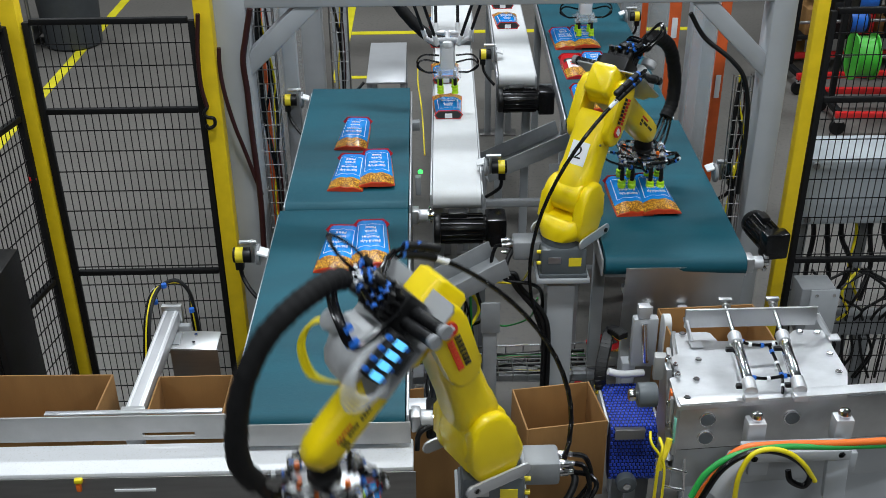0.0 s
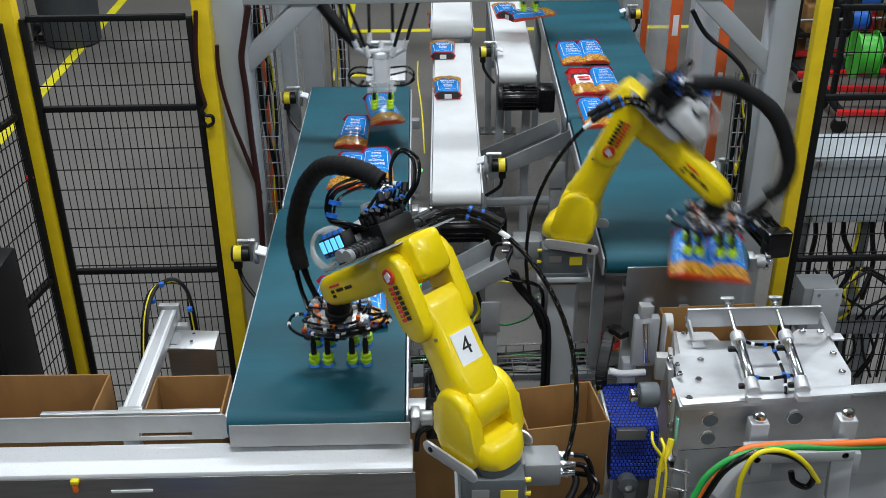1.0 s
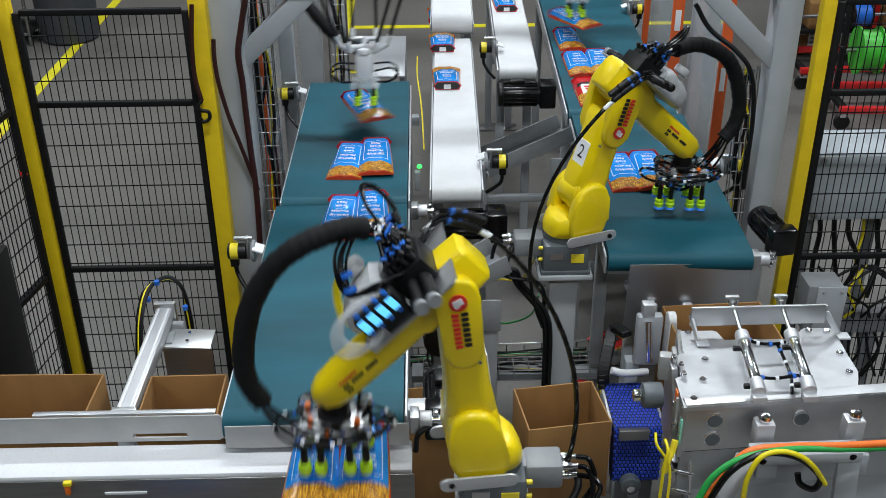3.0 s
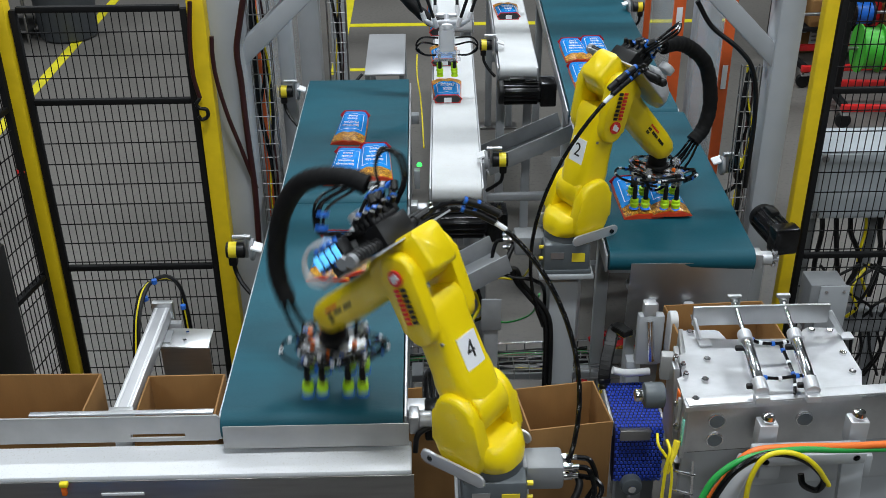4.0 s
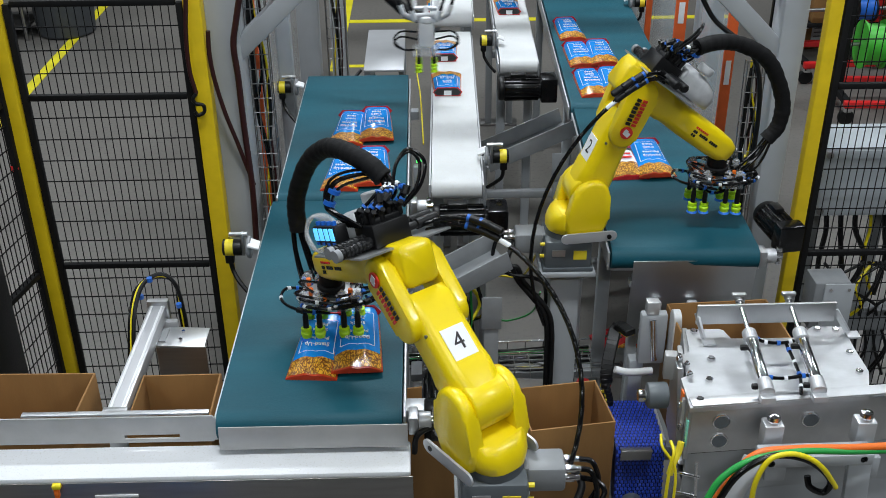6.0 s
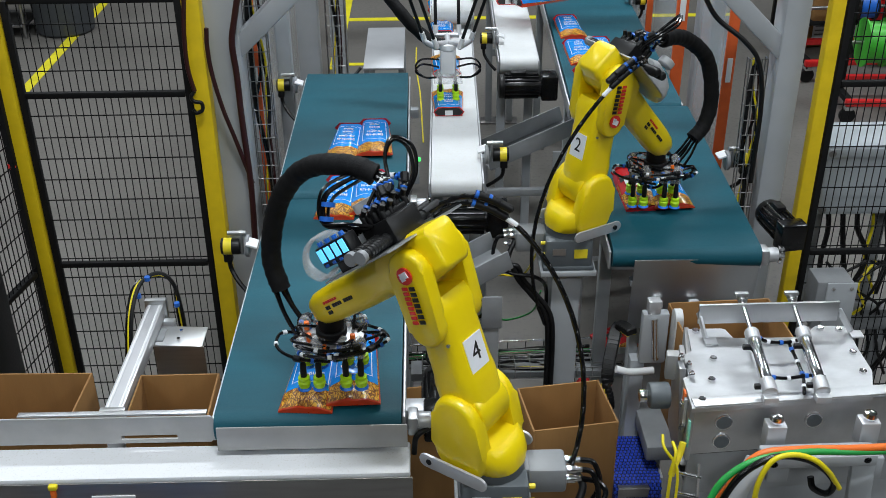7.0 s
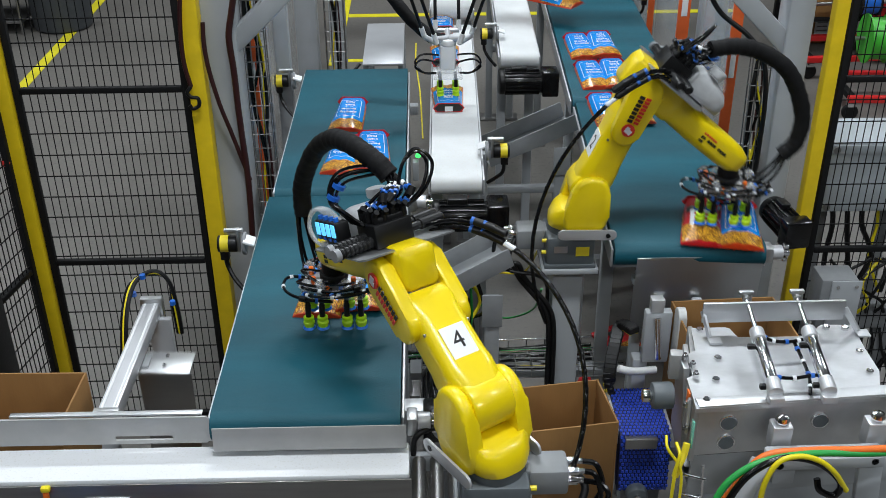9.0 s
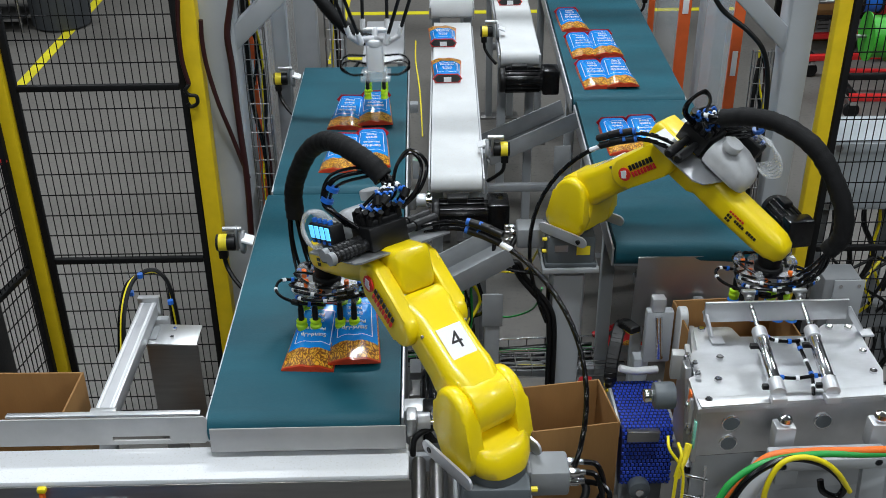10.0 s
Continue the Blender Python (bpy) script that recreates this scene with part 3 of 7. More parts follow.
# ---- sensors, motors, chutes ----
def encoder(x, y, z, out, label="black measuring-wheel sensor with a yellow sticker on the belt edge"):
    """A measuring wheel on the belt's edge; out: -1 or 1, the side it hangs to."""
    t = thing("belt_sensor", pose(x, y, z, 0, 0, 0 if out > 0 else 180), label, "sensor", "belt speed sensors")
    bm = BM()
    cyl(bm, (-0.012, 0, 0), (0.0, 0, 0), 0.034, seg=24, bev=0.003)
    part("wheel", bm, GREY_MID, t, "grey rubber measuring wheel")
    bm = BM()
    box(bm, (0.012, 0, 0.012), (0.008, 0.022, 0.075), 0.002)
    box(bm, (0.022, 0.0, 0.044), (0.05, 0.014, 0.01), 0.002)
    cyl(bm, (-0.004, 0.0, 0.043), (0.05, 0.0, 0.043), 0.008, seg=12)
    part("bracket", bm, ALU, t)
    bm = BM()
    cyl(bm, (0.016, 0, 0), (0.072, 0, 0), 0.025, seg=22, bev=0.003)
    part("housing", bm, BLACK, t)
    bm = BM()
    cyl(bm, (0.040, 0, 0), (0.064, 0, 0), 0.0254, seg=22)
    part("sticker", bm, LABEL_YELLOW, t, "yellow type sticker")
    bm = BM()
    box(bm, (0.055, 0, -0.035), (0.026, 0.026, 0.03), 0.004)
    sweep(bm, [(0.055, 0, -0.045), (0.05, 0.0, -0.08), (0.03, 0.02, -0.11), (0.0, 0.04, -0.14)], 0.007, 8, 5)
    part("cable", bm, BLACK, t)
    bm = BM()
    box(bm, (-0.022, 0.012, 0.016), (0.035, 0.05, 0.008), 0.003, pose(0, 0, 0, 0, -20, 0))
    part("guard_shoe", bm, WHITE, t)
    return t


encoder(-0.535, 2.80, 1.02, -1)
encoder(-0.528, 4.15, 1.02, -1)
encoder(0.222, 3.43, 1.02, 1)
encoder(0.332, 4.72, 1.02, -1)
encoder(1.045, 3.35, 1.02, 1)
encoder(1.06, 5.3, 1.02, 1)

gear_motor(pose(0.035, 3.22, 0.88), "black gear motor under the white belt's end", 0.24, 0.052)
gear_motor(pose(0.34, 4.42, 0.90), "black gear motor under the second white belt", 0.24, 0.052)
ga, gb = Vector((1.079, 2.980, 1.008)), Vector((1.107, 2.800, 1.005))
gear_motor(Matrix.Translation(ga) @ (gb - ga).to_track_quat("X", "Z").to_matrix().to_4x4(), "black gear motor leaning on the teal belt's drive end", 0.17, 0.043)
side_motor = gear_motor(pose(0.04, 2.62, 0.80, 0, 0, 90), "black ribbed motor beside the near belt", 0.24, 0.055)
bm = BM()
box(bm, (0.12, 0, -0.43), (0.05, 0.05, 0.74), 0.003)
box(bm, (0.12, 0, -0.056), (0.12, 0.09, 0.008), 0.002)
part("mount", bm, GREY_MID, side_motor)
# the near belt's own drive, carried by a bracket on its side rail
belt_motor = gear_motor(pose(0.03, 2.24, 0.93, 0, 0, -90), "black ribbed gear motor bracketed to the near belt's drive end", 0.19, 0.046)
bm = BM()
box(bm, (0.155, -0.062, 0.012), (0.05, 0.05, 0.06), 0.003)
part("bracket", bm, ALU_MATT, belt_motor)
bm = BM()
cyl(bm, (0.19, 0.004, -0.005), (0.202, 0.004, -0.005), 0.024, seg=20, bev=0.002)
part("end_cover", bm, ALU_MATT, belt_motor, "round pale gearbox cover")


def drive_end(x, y, z, out):
    """Machined bearing block and shaft at a belt's end."""
    t = thing("drive_bearing", pose(x, y, z, 0, 0, 0 if out > 0 else 180), "bare aluminium bearing block on a belt's drive shaft", "bearing", "belt drive bearings")
    bm = BM()
    box(bm, (0.012, 0, 0), (0.024, 0.05, 0.05), 0.004)
    part("block", bm, ALU, t)
    bm = BM()
    cyl(bm, (0.024, 0, 0), (0.055, 0, 0), 0.022, seg=20, bev=0.003)
    part("coupling", bm, ALU_MATT, t)
    bm = BM()
    for s in (-1, 1):
        box(bm, (0.064, 0, s * 0.022), (0.014, 0.02, 0.012), 0.002)
    cyl(bm, (0.055, 0, 0), (0.075, 0, 0), 0.012, seg=14)
    part("clamp", bm, CHROME, t)


drive_end(-0.05, 2.03, 0.965, 1)
drive_end(1.0, 2.79, 0.965, 1)
drive_end(-0.052, 3.16, 0.965, 1)


def chute(a, b, width, label, legs):
    """A folded sheet-metal slide from a down to b, with raised sides."""
    t = thing("metal_chute", pose(0, 0, 0), label, "chute", "reject chutes")
    a, b = Vector(a), Vector(b)
    m = Matrix.Translation((a + b) / 2) @ (b - a).to_track_quat("X", "Z").to_matrix().to_4x4()
    ln = (b - a).length
    bm = BM()
    box(bm, m.translation, (ln, width, 0.004), 0.001, m.to_3x3().to_4x4())
    part("slide", bm, GREY_MID, t)
    for s in (-1, 1):
        bm = BM()
        c = m @ Vector((0, s * width / 2, 0.03))
        box(bm, c, (ln, 0.004, 0.064), 0.001, m.to_3x3().to_4x4())
        part("side_lip", bm, GREY_MID, t)
    for x, y, z in legs:
        bm = BM()
        box(bm, (x, y, z / 2), (0.045, 0.045, z), 0.004)
        part("leg", bm, GREY_MID, t)
        bm = BM()
        box(bm, (x, y - 0.026, z - 0.03), (0.06, 0.004, 0.11), 0.001)
        part("bracket", bm, GREY_MID, t)


chute((0.22, 3.62, 0.90), (0.545, 3.72, 1.0), 0.13, "dark grey sheet-metal chute between the belts", [(0.50, 3.62, 0.93)])
chute((-0.035, 2.72, 0.86), (0.235, 2.82, 0.955), 0.13, "dark grey sheet-metal chute beside the near belt", [(0.19, 2.70, 0.88)])
bm = BM()
tube(bm, (0.2, 3.62, 0.78), (0.5, 3.62, 0.78), 0.03)
tube(bm, (0.215, 3.62, 0.0), (0.215, 3.62, 0.93), 0.035)
solid("chute_brace", bm, GREY_MID, "grey square-tube brace under a chute", "brace")


# discharge plate below the second belt
t = thing("discharge_plate", pose(0, 0, 0), "smeared stainless plate below the belt's end", "plate")
bm = BM()
box(bm, (0.808, 2.775, 0.84), (0.375, 0.004, 0.26), 0.001, pose(0, 0, 0, 6, 0, 0))
part("sheet", bm, ALU, t)
bm = BM()
box(bm, (0.80, 2.805, 0.87), (0.36, 0.03, 0.02), 0.002)
part("cross_bar", bm, GREY, t)
for dx in (-0.15, 0.15):
    bm = BM()
    box(bm, (0.80 + dx, 2.83, 0.44), (0.03, 0.03, 0.88), 0.002)
    part("leg", bm, GREY, t)
for dx in (0.0, 0.11):
    bm = BM()
    box(bm, (0.70 + dx, 2.76, 0.80), (0.035, 0.02, 0.06), 0.01)
    part("stop_block", bm, ALU_MATT, t)


# ---- forming machine's own parts ----
def former_details():
    t = scene.objects["forming_machine"]
    # lug rail behind, carried by two arms
    bm = BM()
    tube(bm, (0.674, 2.247, 1.110), (1.024, 2.251, 1.110), 0.008, 0.055, 0.001)
    part("cross_rail", bm, ALU, t)
    for a, b in (((0.676, 2.255, 1.110), (0.690, 2.215, 1.058)), ((1.028, 2.259, 1.110), (1.060, 2.235, 1.058))):
        bm = BM()
        tube(bm, a, b, 0.007, 0.016, 0.002)
        box(bm, (b[0] + 0.01, b[1] - 0.01, 1.056), (0.032, 0.03, 0.006), 0.002)
        part("rail_arm", bm, ALU_MATT, t)
    for top, low in (((0.786, 2.290, 1.135), (0.772, 1.961, 1.085)), ((0.912, 2.291, 1.135), (0.892, 1.962, 1.085))):
        top, low = Vector(top), Vector(low)
        d = top - low
        bm = BM()
        cyl(bm, low + d * 0.02, low + d * 0.52, 0.0145, seg=20, bev=0.002)
        barrel = part("air_cylinder", bm, CHROME, t, "polished round air cylinder")
        bm = BM()
        cyl(bm, low + d * 0.5, low + d * 0.60, 0.0175, seg=20, bev=0.003)
        part("end_cap", bm, ALU_MATT, barrel)
        bm = BM()
        cyl(bm, low - d * 0.02, low + d * 0.10, 0.0175, seg=20, bev=0.003)
        part("end_cap", bm, ALU_MATT, barrel)
        bm = BM()
        cyl(bm, low + d * 0.58, low + d * 0.93, 0.0058, seg=12)
        part("piston_rod", bm, CHROME, barrel)
        bm = BM()
        cyl(bm, low + d * 0.93, top, 0.0095, seg=12)
        tip = low + d * 0.97
        box(bm, tip + Vector((0, 0, 0.012)), (0.036, 0.014, 0.010), 0.003)
        box(bm, tip + Vector((0.012, 0.0, -0.025)), (0.008, 0.012, 0.06), 0.002)
        part("rod_clevis", bm, ALU, barrel)
        for k in (0.06, 0.45):
            bm = BM()
            c = low + d * k
            box(bm, c + Vector((-0.021, 0, -0.004)), (0.02, 0.012, 0.012), 0.003)
            part("air_port", bm, BLACK, barrel)
        bm = BM()
        box(bm, low - d * 0.03 - Vector((0, 0, 0.012)), (0.034, 0.026, 0.018), 0.003)
        part("foot_bracket", bm, ALU_MATT, barrel)
    mid = (0.841, 2.091, 1.075)
    for pts in ([(0.789, 2.148, 1.110), (0.813, 2.137, 1.100), (0.856, 2.138, 1.095), (0.891, 2.140, 1.100), (0.918, 2.144, 1.110)],
                [(0.778, 2.009, 1.090), (0.825, 2.008, 1.085), (0.879, 2.011, 1.090), (0.912, 2.003, 1.090)],
                [(0.870, 2.140, 1.090), (0.876, 2.089, 1.075), (0.870, 2.025, 1.075), (0.855, 1.968, 1.070)]):
        bm = BM()
        sweep(bm, pts, 0.0042, 8, 6)
        tb = part("air_tube", bm, BLACK_GLOSS, t)
        path = smooth_path(pts, 4)
        for k in range(1, len(path) - 1, 3):
            bm = BM()
            cyl(bm, path[k], path[k] + (path[k + 1] - path[k]).normalized() * 0.008, 0.0062, seg=8)
            part("fitting_ring", bm, CABLE_BLUE if k % 2 else PRINT_WHITE, tb)
    # fixing bolts on the top plate
    for x, y in ((0.625, 1.975), (0.665, 2.05), (0.675, 2.255), (0.69, 2.135), (1.035, 2.25), (1.035, 2.15), (1.03, 2.07), (0.99, 2.255)):
        bm = BM()
        lathe(bm, [(0.0095, 0), (0.0095, 0.006), (0.007, 0.008)], pose(x, y, 1.052), 6)
        part("bolt", bm, CHROME, t)
    # round sight holes in the front plate: uncut, a dark disc paints their inner shade
    for x, y, z in ((0.676, 1.958, 1.003), (0.677, 1.958, 0.947), (0.890, 1.972, 0.993)):
        bm = BM()
        cyl(bm, (x, y - 0.0105 + 0.02, z), (x, y - 0.0045, z), 0.0205, seg=28, bev=0.001)
        part("sight_hole_rim", bm, CHROME, t, "bright bevelled rim of a round hole")
        bm = BM()
        cyl(bm, (x, y, z), (x, y - 0.0055, z), 0.0175, seg=28)
        part("sight_hole", bm, GREY_DARK, t)
    # clamps, stand of bent plate, bearing
    for a in ((0.782, 1.930, 0.994), (0.993, 1.930, 0.999)):
        x, y, z = a
        bm = BM()
        box(bm, (x, y - 0.01, z), (0.046, 0.04, 0.07), 0.006)
        part("clamp_block", bm, ALU_MATT, t)
        bm = BM()
        lathe(bm, [(0.004, 0.024), (0.013, 0.02), (0.016, 0.011), (0.013, 0.003), (0.01, 0)], pose(x, y - 0.012, z + 0.034), 16)
        part("clamp_knob", bm, CHROME, t, "polished round clamp knob")
        bm = BM()
        box(bm, (x + 0.002, y - 0.045, z - 0.06), (0.05, 0.05, 0.06), 0.005)
        part("clamp_foot", bm, GREY, t)
    for a, b in (((0.737, 1.870, 0.961), (0.690, 1.840, 0.857)), ((0.974, 1.870, 0.965), (0.968, 1.840, 0.849)), ((0.740, 1.865, 0.975), (0.993, 1.865, 0.979))):
        bm = BM()
        tube(bm, a, b, 0.05, 0.03, 0.004)
        part("stand_bar", bm, GREY, t)
    # black discs paint the shade inside the beam's round holes
    for a in ((0.763, 1.840, 0.973), (0.970, 1.840, 0.981)):
        bm = BM()
        cyl(bm, a, Vector(a) + Vector((0, 0.012, 0)), 0.0085, seg=16)
        part("black_plug", bm, BLACK, t)
    bm = BM()
    cyl(bm, (0.522, 2.060, 1.004), Vector((0.522, 2.060, 1.004)) + Vector((0.05, 0, 0)), 0.032, seg=22, bev=0.006)
    part("flange_bearing", bm, GREY_DARK, t, "blue-grey flange bearing")
    bm = BM()
    cyl(bm, Vector((0.522, 2.060, 1.004)) - Vector((0.022, 0, 0)), (0.522, 2.060, 1.004), 0.016, seg=16, bev=0.003)
    part("shaft_end", bm, CHROME, t)
    bm = BM()
    prism(bm, [(1.975, 0.86), (2.02, 0.88), (2.05, 0.98), (2.08, 1.065), (2.12, 1.07), (2.14, 1.0), (2.13, 0.87), (2.06, 0.84)], 0.595, 0.61,
          Matrix(((0, 0, 1, 0), (1, 0, 0, 0), (0, 1, 0, 0), (0, 0, 0, 1))), 0.002)
    part("hinge_plate", bm, ALU, t)


former_details()


def former_side():
    """Upright hinge plates, bolts and a proximity sensor at the machine's open side."""
    t = scene.objects["forming_machine"]
    for x, y, z, w, d, h in ((0.588, 2.125, 1.045, 0.030, 0.028, 0.07), (0.612, 2.135, 1.035, 0.012, 0.05, 0.09), (0.602, 2.03, 0.985, 0.010, 0.06, 0.10)):
        bm = BM()
        box(bm, (x, y, z), (w, d, h), 0.003, pose(0, 0, 0, 0, 0, -8))
        part("hinge_block", bm, PALE_STEEL, t)
    for x, y, z in ((0.603, 2.105, 1.075), (0.620, 2.06, 1.056), (0.622, 2.10, 1.056), (0.592, 2.01, 1.01), (0.594, 2.0, 0.95), (0.60, 1.97, 0.90)):
        bm = BM()
        cyl(bm, (x, y, z), (x, y, z + 0.010), 0.0075, seg=6)
        cyl(bm, (x, y, z + 0.010), (x, y, z + 0.016), 0.0045, seg=8)
        part("bolt", bm, CHROME, t)
    bm = BM()
    box(bm, (0.597, 1.955, 0.975), (0.004, 0.016, 0.075), 0.001)
    part("sensor_strip", bm, LED_STRIP, t, "pale green reflective sensor strip")
    bm = BM()
    sweep(bm, [(0.585, 1.945, 0.955), (0.578, 1.935, 0.93), (0.566, 1.925, 0.905), (0.560, 1.92, 0.88)], 0.0085, 8, 5)
    part("sensor_plug", bm, LABEL_YELLOW, t, "yellow sensor plug")
    bm = BM()
    box(bm, (0.598, 2.02, 1.03), (0.006, 0.02, 0.03), 0.001)
    part("arrow_sticker", bm, CABLE_ORANGE, t, "small orange sticker")


former_side()


def pulley_unit():
    t = thing("lift_actuator", pose(0, 0, 0), "grey lift actuator with a toothed belt drive", "actuator")
    a, b = Vector((0.630, 2.520, 0.943)), Vector((0.644, 2.520, 0.777))
    bm = BM()
    box(bm, (a + b) / 2, (0.075, 0.03, (a - b).length), 0.006)
    part("housing", bm, GREY, t)
    bm = BM()
    cyl(bm, (a.x, a.y - 0.02, a.z - 0.01), (b.x, b.y - 0.02, b.z + 0.02), 0.010, seg=14)
    part("guide_rod", bm, CHROME, t)
    bm = BM()
    x, y = a.x + 0.062, a.y + 0.0
    prism(bm, [(px * 0.9, pz) for px, pz in capsule(0, 0.026, 0.15, 0.026)], -0.011, 0.011, Matrix.Translation((x, y - 0.03, a.z)) @ Matrix(((0, 0, 1, 0), (0, 1, 0, 0), (-1, 0, 0, 0), (0, 0, 0, 1))), 0.002)
    part("toothed_belt", bm, WHITE_BELT, t, "pale toothed drive belt")
    bm = BM()
    box(bm, (a.x - 0.03, a.y + 0.02, (b.z) / 2), (0.04, 0.04, b.z), 0.003)
    part("leg", bm, GREY, t)
    bm = BM()
    box(bm, (a.x, a.y, a.z + 0.02), (0.035, 0.03, 0.04), 0.002)
    part("cap", bm, ALU_MATT, t)
    bm = BM()
    sweep(bm, [(0.533, 2.490, 0.771), (0.574, 2.490, 0.760), (0.642, 2.500, 0.757)], 0.011, 10, 6)
    part("white_pipe", bm, WHITE, t, "short white plastic pipe")


pulley_unit()


# ---- left side: slide unit and hopper ----
def slide_unit():
    t = thing("linear_slide", pose(-0.757, 2.085, 0.973), "pale aluminium profile linear slide over the box lane", "actuator")
    bm = BM()
    box(bm, (0, 0.235, -0.02), (0.046, 0.47, 0.04), 0.003)
    part("profile", bm, ALU_MATT, t)
    for x in (-0.014, 0.014):
        bm = BM()
        box(bm, (x, 0.235, 0.001), (0.006, 0.46, 0.003), 0.001)
        part("profile_lip", bm, WHITE, t)
    bm = BM()
    box(bm, (0, 0.48, -0.02), (0.06, 0.02, 0.065), 0.003)
    part("end_block", bm, ALU, t)
    bm = BM()
    box(bm, (0.0, -0.005, -0.03), (0.062, 0.02, 0.07), 0.003)
    part("end_block", bm, ALU, t)
    bm = BM()
    box(bm, (0.022, 0.455, -0.51), (0.062, 0.02, 0.94), 0.003)
    part("leg", bm, ALU_MATT, t)
    for k, (mt, r) in enumerate(((BLACK, 0.006), (CABLE_YELLOW, 0.004), (BLACK_GLOSS, 0.004))):
        bm = BM()
        o = 0.006 * k
        sweep(bm, [(-0.05 - o, 0.34, -0.09), (-0.045 - o, 0.40, 0.02), (-0.03 - o, 0.47, 0.07), (0.015, 0.50, 0.085 - o), (0.05, 0.50, 0.05), (0.062 - o, 0.50, -0.03), (0.065 - o, 0.50, -0.12)], r, 8, 7)
        part("cable", bm, mt, t)
    for x, z in ((-0.042, 0.03), (0.06, 0.0), (-0.01, 0.085)):
        bm = BM()
        cyl(bm, (x, 0.47, z - 0.006), (x, 0.47, z + 0.006), 0.008, seg=8)
        part("cable_tie", bm, CABLE_BLUE, t)


slide_unit()


def pusher():
    """A plate that rides under the slide and shoves a box off the lane."""
    t = thing("pusher_plate", pose(*PUSH_AT), "bent stainless pusher plate riding on the linear slide", "pusher")
    bm = BM()
    box(bm, (0.005, 0.0, -0.002), (0.185, 0.095, 0.004), 0.001, Matrix.Rotation(radians(3), 4, "Y"))
    part("top_plate", bm, ALU, t, "bright bare top flange")
    bm = BM()
    box(bm, (0.035, -0.046, -0.16), (0.135, 0.004, 0.31), 0.001)
    part("face_plate", bm, STEEL, t, "smeared stainless face plate")
    bm = BM()
    box(bm, (-0.035, 0.0, 0.003), (0.05, 0.06, 0.005), 0.001)
    part("carriage", bm, GREY_MID, t)
    for y in (-0.02, 0.02):
        bm = BM()
        cyl(bm, (0.03, y, 0.0), (0.03, y, 0.006), 0.005, seg=8)
        part("bolt", bm, CHROME, t)
    return t


PUSH_AT = (-0.708, 2.472, 0.924)
PUSH = [(0, 0), (7.7, 0), (7.8, -0.008), (7.9, -0.04), (8.0, -0.093), (8.1, -0.155), (8.2, -0.217), (8.3, -0.275), (8.4, -0.308), (8.6, -0.308), (8.7, -0.297), (8.8, -0.262), (8.9, -0.20), (9.0, -0.126), (9.1, -0.045), (9.2, 0), (10, 0)]
pusher_plate = pusher()


def slot_in_guide():
    t = scene.objects["cross_conveyor"]
    bm = BM()
    x, y, z = (-0.725, 1.898, 0.867)
    box(bm, (x, 1.898, z), (0.1, 0.003, 0.008), 0.001)
    part("bright_slot", bm, WHITE, t)
    bm = BM()
    box(bm, (-0.740, 2.031, 1.003), (0.440, 0.016, 0.005), 0.001)
    part("top_flange", bm, ALU, t)


slot_in_guide()
t = thing("stack_light", pose(*(-0.853, 1.888, 0.905)), "small yellow and red warning lamp on the front panel", "lamp")
bm = BM()
box(bm, (0, 0, 0.004), (0.02, 0.014, 0.012), 0.003)
part("yellow_lens", bm, CABLE_YELLOW, t)
bm = BM()
box(bm, (-0.002, 0, -0.016), (0.012, 0.012, 0.024), 0.003)
part("red_lens", bm, PRINT_ORANGE, t)


# ---- behind: guards, trays, table ----
def guard_door(px, py, y, wide, label, far):
    """An orange edge strip with the clear sheet that runs back from it."""
    t = thing("guard_door", pose(px, y, 0), label, "guard", "clear guard doors")
    bm = BM()
    box(bm, (0, 0, 1.2), (wide, 0.012, 1.9), 0.002)
    part("edge_strip", bm, ORANGE_EDGE, t, "bright orange edge strip")
    bm = BM()
    box(bm, (py, far / 2, 1.2), (0.006, far - 0.02, 1.9), 0.001)
    part("clear_sheet", bm, CLEAR, t, "clear plastic guard sheet")
    bm = BM()
    box(bm, (0.0, -0.008, 1.25), (wide * 0.5, 0.003, 0.09), 0.001)
    part("label_patch", bm, WHITE, t)
    bm = BM()
    box(bm, (0, far / 2, 0.12), (0.04, far, 0.24), 0.003)
    part("sill", bm, GREY, t)
    return t


guard_door((1.086, 3.620, 1.215)[0], 0.02, 3.62, 0.038, "clear guard door with a wide orange edge strip", 0.5)
guard_door((1.082, 4.350, 1.124)[0], 0.02, 4.35, 0.050, "clear guard door with an orange edge strip", 0.6)
guard_door((1.142, 5.250, 0.888)[0], 0.02, 5.25, 0.03, "far clear guard door with a thin orange edge strip", 0.6)
guard_door((-0.585, 3.600, 1.312)[0], -0.01, 3.6, 0.022, "clear guard sheet with an orange edge beside the far belt", 0.7)
guard_door((-0.596, 4.380, 1.139)[0], -0.01, 4.38, 0.024, "far clear guard sheet with an orange edge", 0.6)
for x0, x1, y in ((-0.70, -0.60, 3.9),):
    bm = BM()
    box(bm, ((x0 + x1) / 2, y, 1.0), (0.02, 0.9, 2.0), 0.003)
    solid("guard_sheet", bm, ALU_MATT, "pale grey sheet-metal side guard", "guard")
for x, y in ((1.19, 4.40), (1.12, 5.6), (-0.57, 4.24)):
    bm = BM()
    box(bm, (x, y, 1.1), (0.06, 0.06, 2.2), 0.005)
    solid("guard_post", bm, GREY, "grey square guard post", "post", group="guard posts")


